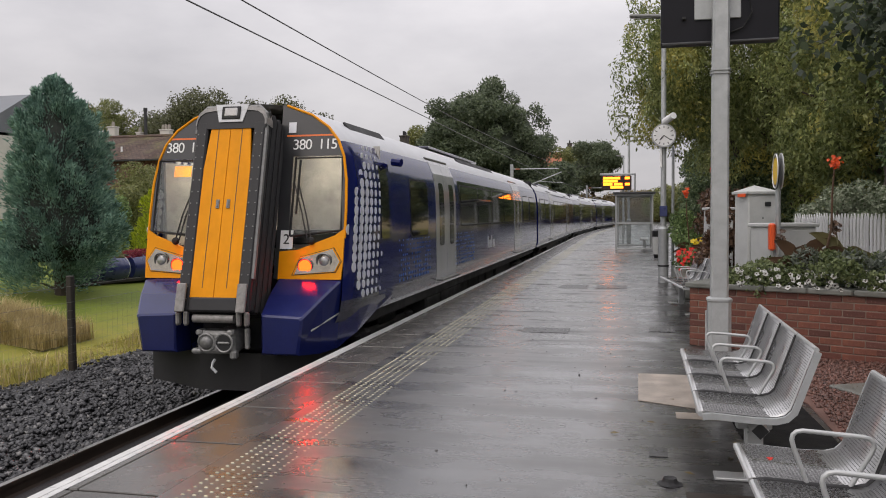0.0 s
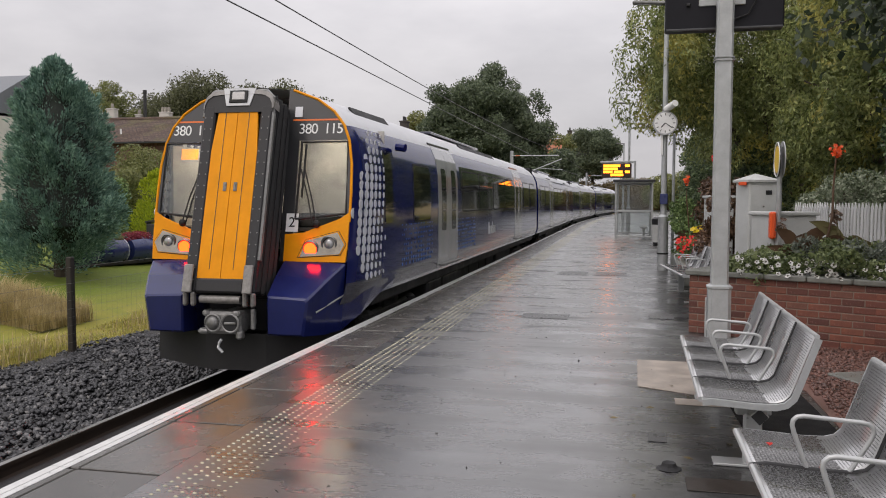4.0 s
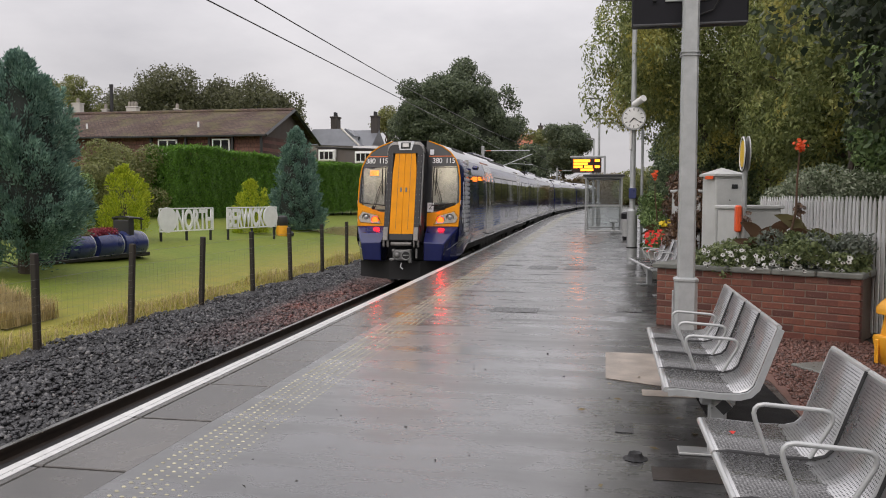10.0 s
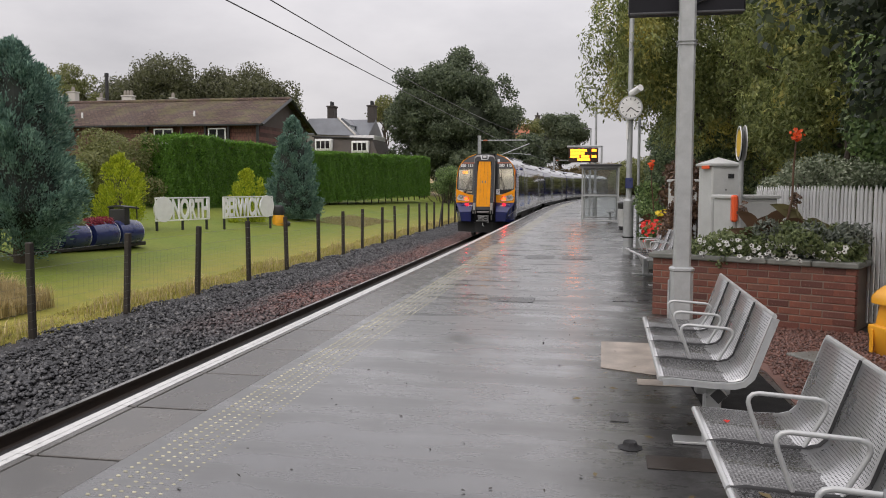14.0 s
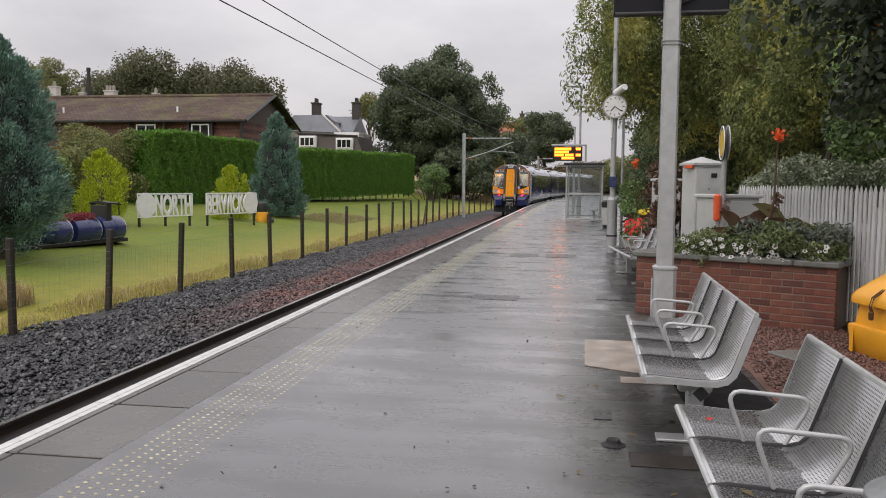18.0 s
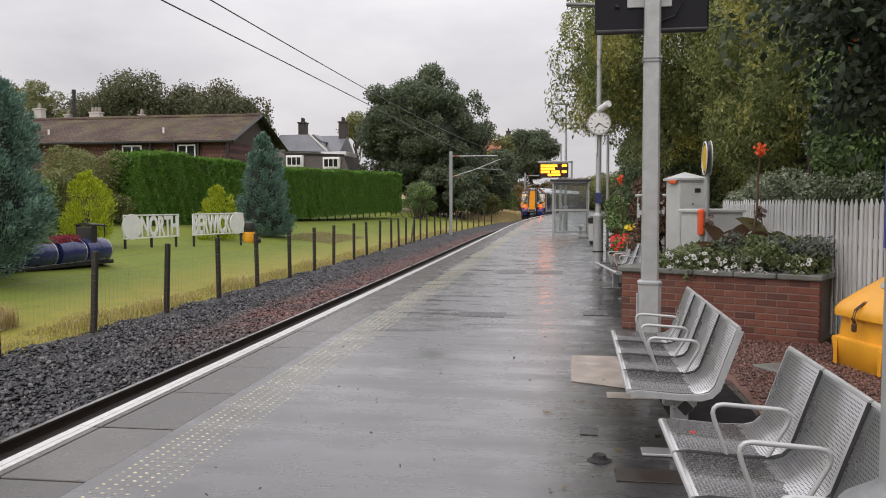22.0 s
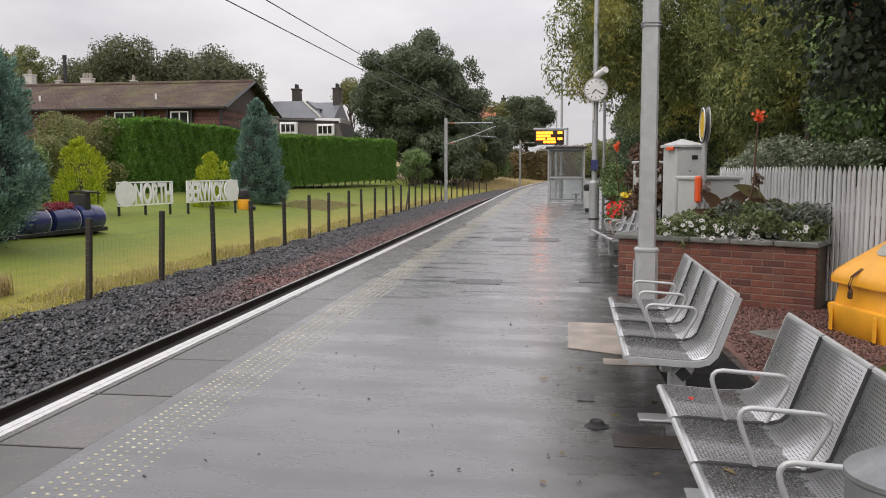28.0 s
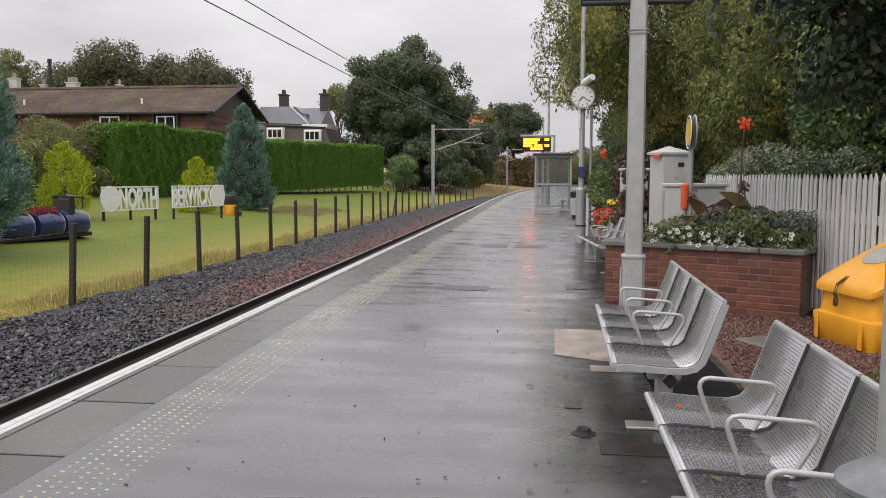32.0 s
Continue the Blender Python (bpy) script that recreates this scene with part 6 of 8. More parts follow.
# ---- grit bin ----
def grit_bin():
    """Front edge along x; the lid climbs away from it along y."""
    t = thing("grit_bin", "yellow plastic grit bin with a sloping lid and padlock", "grit bin", pose(2.40, 8.13, 0, 0, 0, -73.5))
    w, d = 0.86, 0.78

    def ring(z0, z1, o, r=0.07):
        """A round-cornered ring, its front at z0 and its back at z1, grown by o."""
        pts = []
        for cx, cy, a0 in ((r - o, r - o, 180), (w - r + o, r - o, 270), (w - r + o, d - r + o, 0), (r - o, d - r + o, 90)):
            for k in range(4):
                a = radians(a0 + 30 * k)
                x, y = cx + r * math.cos(a), cy + r * math.sin(a)
                pts.append((x, y, z0 + (z1 - z0) * max(0.0, min(1.0, y / d))))
        return pts

    s = Shape()
    s.loft([ring(0, 0, -0.05), ring(0.02, 0.02, -0.03), ring(0.25, 0.25, 0.0), ring(0.275, 0.275, -0.005), ring(0.285, 0.285, -0.045), ring(0.50, 0.86, -0.075)])
    part("tub", s, YELLOW_GRP, t, "yellow tub with a stepped foot", smooth=True)
    s = Shape()
    s.loft([ring(0.475, 0.84, -0.035), ring(0.47, 0.85, -0.015), ring(0.52, 0.90, -0.015), ring(0.555, 0.95, -0.045), ring(0.60, 0.985, -0.13), ring(0.615, 0.99, -0.2)])
    lid = part("lid", s, YELLOW_GRP, t, "yellow sloping lid", smooth=True)
    s = Shape()
    pts = [(0.43 + 0.20 * math.cos(a) * (1 + 0.1 * math.sin(3 * a)), 0.42 + 0.16 * math.sin(a)) for a in [i * 0.3142 for i in range(20)]]
    s.prism([(x, y, 0.617 + 0.375 * y / d) for x, y in pts], (0, -0.003, 0.006))
    part("worn_label", s, LID_PALE, lid, "worn grey label")
    s = Shape()
    for k in (-0.014, 0.014):
        s.tube([(0.40 + k, 0.10, 0.63), (0.40 + k, 0.0, 0.56), (0.40 + k, -0.025, 0.48), (0.40 + k, 0.0, 0.42)], 0.007, 6)
    s.box((0.40, -0.012, 0.40), (0.055, 0.03, 0.075), 0.01)
    part("padlock", s, surface("rusty_hasp_steel", (0.09, 0.045, 0.025), 0.6, 0.4, vary=0.4, coarse=20), t, "rusty hasp and padlock")
    for x in (0.12, 0.74):
        s = Shape()
        s.box((x, -0.004, 0.14), (0.05, 0.015, 0.22), 0.006)
        part("rib", s, YELLOW_GRP, t)


grit_bin()


# ---- white picket fence ----
def picket_fence():
    a, b = Vector((3.62, 2.6, 0)), Vector((2.42, 14.0, 0))
    way = (b - a).normalized()
    turn = math.atan2(way.y, way.x)
    t = thing("picket_fence", "white painted close picket fence with pointed tops", "fence", Matrix.Translation(a) @ Matrix.Rotation(turn, 4, "Z"))
    length = (b - a).length
    p = Shape()
    p.prism([(-0.034, -0.007, 0.06), (0.034, -0.007, 0.06), (0.034, -0.007, 1.475), (0.0, -0.007, 1.545), (-0.034, -0.007, 1.475)], (0, 0.014, 0))
    me = p.mesh("picket", PICKET)
    rng = np.random.default_rng(9)
    k = int(length / 0.113)
    for i in range(k):
        part("picket", me, PICKET, t, at=Matrix.Translation((i * 0.113, rng.normal(0, 0.003), rng.normal(0, 0.006))) @ Matrix.Rotation(rng.normal(0, 0.006), 4, "Y"))
    for z in (0.35, 1.1):
        s = Shape()
        s.box((length / 2, -0.04, z), (length, 0.045, 0.09), 0.004)
        part("rail", s, PICKET, t)
    for i in range(8):
        s = Shape()
        s.box((i * length / 7.2 + 0.3, -0.09, 0.66), (0.09, 0.07, 1.32), 0.006)
        part("fence_post", s, PICKET, t)


picket_fence()

# ---- ground details on the platform ----
def flat_plate(name, x, y, w, d, mat, label, turn=0.0, thick=0.005):
    s = Shape()
    s.box((0, 0, thick / 2), (w, d, thick), thick * 0.4)
    return solid(name, s, mat, label, "cover", m=pose(x, y, rise(y), 0, 0, turn))


PATCH = surface("pale_concrete_patch", (0.32, 0.275, 0.235), 0.4, vary=0.6, coarse=4, fine=50, bump=0.2)
# dark tarmac with the shade under the bench put into its colour
SHADED_TARMAC = surface("shaded_black_tarmac", (0.008, 0.008, 0.009), 0.6, vary=0.3, coarse=4, fine=120, bump=0.3, spec=0.12)
IRON = surface("wet_iron_cover", (0.062, 0.062, 0.064), 0.3, 0.3, vary=0.3, coarse=9, fine=60, bump=0.3)
s = Shape()
s.prism([(0.02, 8.22, 0.0), (0.02, 7.02, 0.0), (0.52, 6.78, 0.0), (0.80, 6.82, 0.0), (0.80, 8.2, 0.0)], (0, 0, 0.005))
part("concrete_patch", s, PATCH, platform, "worn pale concrete patch")
flat_plate("manhole_cover", -1.30, 18.0, 0.62, 0.85, IRON, "flush dark iron cover in the asphalt")
flat_plate("manhole_cover", -0.50, 18.0, 0.66, 0.80, IRON, "flush dark iron cover in the asphalt")
flat_plate("manhole_cover", -1.18, 11.1, 0.62, 0.45, IRON, "flush dark iron cover in the asphalt")
g = flat_plate("drain_grate", 0.34, 11.4, 0.34, 0.42, IRON, "small iron drain grate in the asphalt")
for i in range(6):
    s = Shape()
    s.box((-0.13 + 0.052 * i, 0, 0.007), (0.02, 0.36, 0.006), 0.001)
    part("grate_bar", s, CASTIRON, g)
flat_plate("access_cover", 0.14, 5.5, 0.12, 0.20, IRON, "small grey access cover in the asphalt")
flat_plate("access_cover", 0.62, 4.62, 0.7, 0.22, surface("rusty_cover", (0.03, 0.023, 0.018), 0.5, 0.2, vary=0.4, coarse=8, fine=60), "rusty trough cover beside the bench")
flat_plate("access_cover", 0.55, 6.55, 0.5, 0.2, PATCH, "pale concrete trough cover")
s = Shape()
s.lathe((0, 0, 0), [(0.075, 0.0), (0.055, 0.006), (0.045, 0.015), (0.038, 0.035), (0.015, 0.026)], 9)
solid("stump", s, RUBBER, "black broken post stump in the asphalt", "stump", m=pose(0.19, 4.87, 0.001, 0, 0, 20))

# bed of red gravel behind the benches
s = Shape()
s.prism([(1.36, 3.2, -0.02), (1.36, 7.1, -0.02), (0.98, 9.6, -0.02), (4.0, 9.0, -0.02), (4.3, 3.0, -0.02)], (0, 0, 0.03))
bed = solid("gravel_bed", s, GRAVEL, "bed of wet red gravel beside the platform", "gravel", kind="structure")
_rng = np.random.default_rng(33)
_v, _q = stones(1.4, 3.6, 3.3, 9.3, 14000, 0.02, _rng, lambda x, y: 0.016)
part("gravel", arrays_mesh("gravel", _v, _q, GRAVEL), GRAVEL, bed, "loose red-brown gravel", kind="stuff")
s = Shape()
s.box((1.95, 7.7, 0.018), (0.4, 0.5, 0.03), 0.01, Matrix.Rotation(radians(25), 3, "Z"))
part("stepping_slab", s, COPING, bed, "grey slab in the gravel")
# black sheet for both the dark ground and the bench's shade
flat_plate("tarmac_strip", 1.03, 5.75, 0.62, 2.6, SHADED_TARMAC, "black tarmac strip under the bench, its shade in the colour", 2)

# fallen leaves and crumbs on the platform
_rng = np.random.default_rng(12)
n = 150
px = _rng.uniform(-2.4, 0.3, n)
py = 3.0 + 14 * _rng.random(n) ** 1.3
pts = np.stack([px, py, np.full(n, 0.006)], 1)
_v, _q = leaves(pts, np.tile([0, 0, 1.0], (n, 1)), 0.026, 0.018, _rng, spread=0.4)
part("crumbs", arrays_mesh("crumbs", _v, _q, DARK_CONCRETE), DARK_CONCRETE, platform, "dark scattered crumbs and leaf bits", kind="stuff")
n = 26
pts = np.stack([_rng.uniform(-0.2, 1.0, n), _rng.uniform(3.2, 9.0, n), np.full(n, 0.008)], 1)
_v, _q = leaves(pts, np.tile([0, 0, 1.0], (n, 1)), 0.06, 0.035, _rng, spread=0.15)
part("fallen_leaves", arrays_mesh("fallen_leaves", _v, _q, L_BRACKEN), L_BRACKEN, platform, "wet fallen leaves", kind="stuff")
_v, _q = leaves(np.array([[0.12, 2.02, 0.452]]), np.array([[0, 0, 1.0]]), 0.07, 0.05, _rng, spread=0.05)
part("red_leaf", arrays_mesh("red_leaf", _v, _q, PETAL_R), PETAL_R, bench_near, "fallen red leaf")
_v, _q = leaves(np.array([[0.13, 1.02, 0.453]]), np.array([[0, 0, 1.0]]), 0.085, 0.04, _rng, spread=0.05)
part("brown_leaf", arrays_mesh("brown_leaf", _v, _q, L_BRACKEN), L_BRACKEN, bench_near, "fallen brown leaf")


# ---- post and wire fence along the track ----
def lineside_fence():
    t = thing("lineside_fence", "dark timber post and wire fence along the track", "fence")
    ys = [5.9, 8.9, 11.87, 14.7, 17.62, 20.58, 23.56, 26.34, 29.12, 31.92, 34.9, 37.42, 40.18, 42.8, 44.94, 47.3, 49.7, 52.14, 54.72, 58.2, 60.7, 63.06, 65.5, 68.1, 71.1, 74.3, 77.6, 80.7, 84.7, 89.3]
    p = Shape()
    p.box((0, 0, 0.79), (0.105, 0.105, 1.60), 0.014)
    me = p.mesh("fence_post", TIMBER)
    rng = np.random.default_rng(14)
    for i, y in enumerate(ys):
        x = track_x(y) - 4.27 + rng.normal(0, 0.03)
        part("fence_post", me, TIMBER, t, at=Matrix.Translation((x, y, -0.98 + rise(y))) @ Matrix.Rotation(rng.normal(0, 0.015), 4, "Y") @ Matrix.Rotation(rng.normal(0, 0.015), 4, "X"))
        if i in (16,):
            b = Shape()
            b.tube([(x + 0.05, y - 1.2, -0.9), (x, y, 0.35)], 0.05, 6)
            part("brace", b, TIMBER, t)
    net = Shape()
    for z in (-0.80, -0.66, -0.52, -0.38, -0.24, -0.10, 0.04, 0.18, 0.44):
        r = 0.0026 if z in (0.18, 0.44) else 0.0014
        net.tube([(track_x(y) - 4.21, y, z + rise(y)) for y in ys], r, 4, cap=False)
    y = 5.7
    while y < 26:
        net.tube([(track_x(y) - 4.21, y, -0.85 + rise(y)), (track_x(y) - 4.21, y, 0.18 + rise(y))], 0.0011, 3, cap=False)
        y += 0.15
    part("wire_netting", net, WIRE, t, "thin grey wire netting")


lineside_fence()


# ---- name board on the lawn ----
def name_board(text, x, y, turn, w, disc_at):
    z0, z1 = 0.22, 1.08
    t = thing("name_board", "white cut-out name board on dark posts reading " + text, "sign", pose(x, y, 0, 0, 0, turn), "station name boards")
    # in the board's space x runs along it, and -y faces the platform
    for z in (z0, z1):
        s = Shape()
        s.box((w / 2, 0, z), (w, 0.05, 0.05), 0.006)
        part("rail", s, WHITE, t)
    for xx in (0.02, w - 0.02):
        s = Shape()
        s.box((xx, 0, (z0 + z1) / 2), (0.045, 0.05, z1 - z0), 0.006)
        part("upright", s, WHITE, t)
    s = Shape()
    r = (z1 - z0) / 2 + 0.05
    cx = 0.42 if disc_at < 0 else w - 0.42
    s.disc((cx, 0.03, (z0 + z1) / 2), r, (0, -1, 0), 28, 0.06)
    part("disc", s, WHITE, t, "white round end plate")
    cu = bpy.data.curves.new("letters", "FONT")
    cu.body, cu.size, cu.extrude, cu.align_x, cu.align_y, cu.offset = text, 1.0, 0.02, "CENTER", "CENTER", 0.028
    tmp = new("letters", cu)
    me = bpy.data.meshes.new_from_object(tmp.evaluated_get(bpy.context.evaluated_depsgraph_get()))
    bpy.data.objects.remove(tmp)
    co = np.empty(len(me.vertices) * 3)
    me.vertices.foreach_get("co", co)
    co = co.reshape(-1, 3)
    lo, hi = co.min(0), co.max(0)
    xa, xb = (0.88, w - 0.07) if disc_at < 0 else (0.07, w - 0.86)
    co[:, 0] = xa + (co[:, 0] - lo[0]) / (hi[0] - lo[0]) * (xb - xa)
    co[:, 1] = z0 + 0.03 + (co[:, 1] - lo[1]) / (hi[1] - lo[1]) * (z1 - z0 - 0.06)
    out = np.stack([co[:, 0], -co[:, 2], co[:, 1]], 1)
    me.vertices.foreach_set("co", out.ravel())
    me.materials.clear()
    me.materials.append(WHITE)
    me.update()
    part("letters", me, WHITE, t, "cut-out white capital letters")
    for k in range(3):
        xx = 0.12 + (w - 0.24) * k / 2
        g = ground_z(x + xx * math.cos(radians(turn)), y + xx * math.sin(radians(turn)))
        s = Shape()
        s.box((xx, 0.05, (g - 0.05 + z0) / 2), (0.09, 0.07, z0 - g + 0.05), 0.008)
        part("post", s, BLACKPAINT, t)


name_board("NORTH", -16.4, 28.3, 74.2, 2.9, -1)
name_board("BERWICK", -15.39, 31.85, 74.2, 3.26, 1)


# ---- barrel engine planter ----
def barrel(parent, x, r, ln, open_top):
    s = Shape()
    n = 18
    rings = []
    for k, rr in ((0, 0.88), (0.15, 0.96), (0.5, 1.0), (0.85, 0.96), (1.0, 0.88)):
        a0, a1 = (radians(40), radians(320)) if open_top else (0, radians(360))
        rings.append([(x + ln * k, r * rr * math.sin(a0 + (a1 - a0) * i / n), r + r * rr * math.cos(a0 + (a1 - a0) * i / n)) for i in range(n + 1)])
    s.loft(rings, cap=True, closed=False)
    b = part("barrel", s, NAVY, parent, "dark blue barrel on its side", smooth=True)
    for k in (0.02, 0.5, 0.98):
        q = Shape()
        rr = r * (1.015 if k == 0.5 else 0.90)
        q.loft([[(x + ln * k + d, rr * math.cos(i * 0.3491), r + rr * math.sin(i * 0.3491)) for i in range(18)] for d in (-0.02, 0.02)], cap=False)
        part("hoop", q, GALV if k > 0.9 else NAVY, b)
    return b


eng = thing("barrel_train_planter", "garden engine of dark blue barrels planted with flowers", "planter", pose(-15.2, 19.5, -0.34, 0, 0, 80))
for i, x in enumerate((0.0, 1.15, 2.3, 3.35)):
    barrel(eng, x, 0.42, 0.95, i < 3)
s = Shape()
s.box((3.55, 0, 0.92), (0.08, 0.62, 0.5), 0.03)
s.loft([[(3.50 + 0.62 * k, 0.34 * c, 1.24 - 0.05 * k * k + 0.05 * math.cos(c * 1.5)) for c in (-1, -0.5, 0, 0.5, 1)] + [(3.50 + 0.62 * k, 0.34 * c, 1.19 - 0.05 * k * k + 0.05 * math.cos(c * 1.5)) for c in (1, 0.5, 0, -0.5, -1)] for k in (0, 0.5, 1)])
for sy in (-0.3, 0.3):
    s.box((3.62, sy, 0.95), (0.2, 0.03, 0.5), 0.008)
    s.box((4.05, sy, 1.05), (0.04, 0.03, 0.4), 0.008)
part("cab", s, BLACKPAINT, eng, "dark engine cab and funnel")
s = Shape()
s.box((2.2, 0, 0.07), (4.6, 0.5, 0.12), 0.02)
part("cradle", s, TIMBER, eng)

orn = thing("barrel_ornament", "black and yellow painted barrel figure on the lawn", "ornament", pose(-15.05, 37.0, -0.34, 0, 0, -60) @ Matrix.Scale(0.86, 4))
s = Shape()
s.lathe((0, 0, 0), [(0.30, 0), (0.36, 0.3), (0.30, 0.6)], 16)
part("barrel", s, YELLOW_GRP, orn, "yellow barrel", smooth=True)
s = Shape()
s.lathe((0, 0, 0.6), [(0.30, 0), (0.34, 0.2), (0.28, 0.48), (0.1, 0.56)], 16)
part("cap", s, BLACKPAINT, orn, "black upper barrel", smooth=True)
s = Shape()
s.ball((-0.28, -0.16, 0.85), 0.05, 8, 5)
s.ball((-0.16, -0.28, 0.85), 0.05, 8, 5)
part("eyes", s, WHITE, orn)
s = Shape()
s.box((0.30, 0.42, 0.14), (0.5, 0.3, 0.26), 0.06)
part("trailer", s, BLACKPAINT, orn)


# ---- overhead line ----
def mast(x, y, reach, label):
    t = thing("overhead_mast", label, "mast", pose(x, y, -0.95 + rise(y)), "overhead line masts")
    h = 6.1
    s = Shape()
    for dx in (-0.1, 0.1):
        s.box((dx, 0, h / 2), (0.02, 0.2, h), 0.003)
    s.box((0, 0, h / 2), (0.19, 0.02, h), 0.003)
    part("column", s, GALV, t)
    s = Shape()
    s.tube([(0, 0, 5.75), (reach, 0, 5.75)], 0.035, 8)
    part("top_tube", s, GALV, t)
    s = Shape()
    s.tube([(0.05, 0, 4.25), (reach * 0.5, 0, 4.75), (reach + 0.2, 0, 5.5)], 0.03, 8)
    part("stay_tube", s, GALV, t)
    s = Shape()
    s.tube([(reach * 0.55, 0, 4.85), (reach + 0.3, 0, 4.72)], 0.018, 6)
    part("steady_arm", s, GALV, t)
    for z, x0 in ((5.75, 0.3), (4.32, 0.28)):
        s = Shape()
        for k in range(6):
            s.lathe((x0 + 0.05 * k, 0, z - 0.05), [(0.02, 0.0), (0.06, 0.03), (0.06, 0.06), (0.02, 0.09)], 8)
        part("insulator", s, REDROOF, t)
    return t


mast(track_x(59.5) - 3.35, 59.5, 3.4, "grey steel overhead line mast with a cantilever arm")
mast(track_x(108) - 3.2, 108, 3.3, "grey steel overhead line mast beyond the platform end")
wires = thing("overhead_wires", "dark overhead contact and carrier wires over the track", "wires")
s = Shape()
s.tube([(track_x(y), y, 3.94 + 0.4 * rise(y)) for y in [-30 + 4 * i for i in range(50)]], 0.010, 5)
part("contact_wire", s, BLACK, wires)


def carrier_z(y):
    d = y - 14 if y < 59.5 else y - 105
    return 4.27 + 0.00043 * d * d


s = Shape()
s.tube([(track_x(y), y, carrier_z(y) + rise(y)) for y in [-30 + 2.5 * i for i in range(80)]], 0.010, 5)
part("carrier_wire", s, BLACK, wires)
for i in range(10):
    y = 34 + 9.0 * i
    s = Shape()
    s.tube([(track_x(y), y, 3.94 + 0.4 * rise(y)), (track_x(y), y, carrier_z(y) + rise(y))], 0.005, 4)
    part("dropper", s, BLACK, wires)


# ---- houses ----
def window_unit(parent, x, y, z, w, h, face, panes=2, name="window"):
    """A white framed window on a wall that faces -y (face 0) or +x (face 1)."""
    m = Matrix.Translation((x, y, z)) @ Matrix.Rotation(radians(90) if face else 0, 4, "Z")
    s = Shape()
    for xx in [-w / 2 + w * i / panes for i in range(panes + 1)]:
        s.box((xx, -0.04, 0), (0.08, 0.10, h), 0.01)
    for zz in (-h / 2, h / 2):
        s.box((0, -0.04, zz), (w + 0.08, 0.10, 0.09), 0.01)
    win = part(name, s, WHITE, parent, "white window frame", at=m)
    for i in range(panes):
        s = Shape()
        s.box((-w / 2 + w * (i + 0.5) / panes, -0.02, 0), (w / panes - 0.08, 0.02, h - 0.09))
        part("pane", s, DARKGLASS, win)
    return win


def tile_rows(parent, name, a, b, up, rows, mat, thick=0.03):
    """Courses of tiles up a slope: a to b is the eave, up the vector to the ridge; one lapped course a part."""
    a, b, up = Vector(a), Vector(b), Vector(up)
    nrm = (b - a).cross(up).normalized()
    for r in range(rows):
        lo, hi = up * (r / rows), up * ((r + 1.15) / rows)
        s = Shape()
        o0, o1 = nrm * (thick * 1.6), nrm * (thick * 0.5)
        p = [a + lo + o0, b + lo + o0, b + hi + o1, a + hi + o1]
        s.prism([tuple(q) for q in p], tuple(nrm * -thick * 1.2))
        part(name, s, mat, parent)


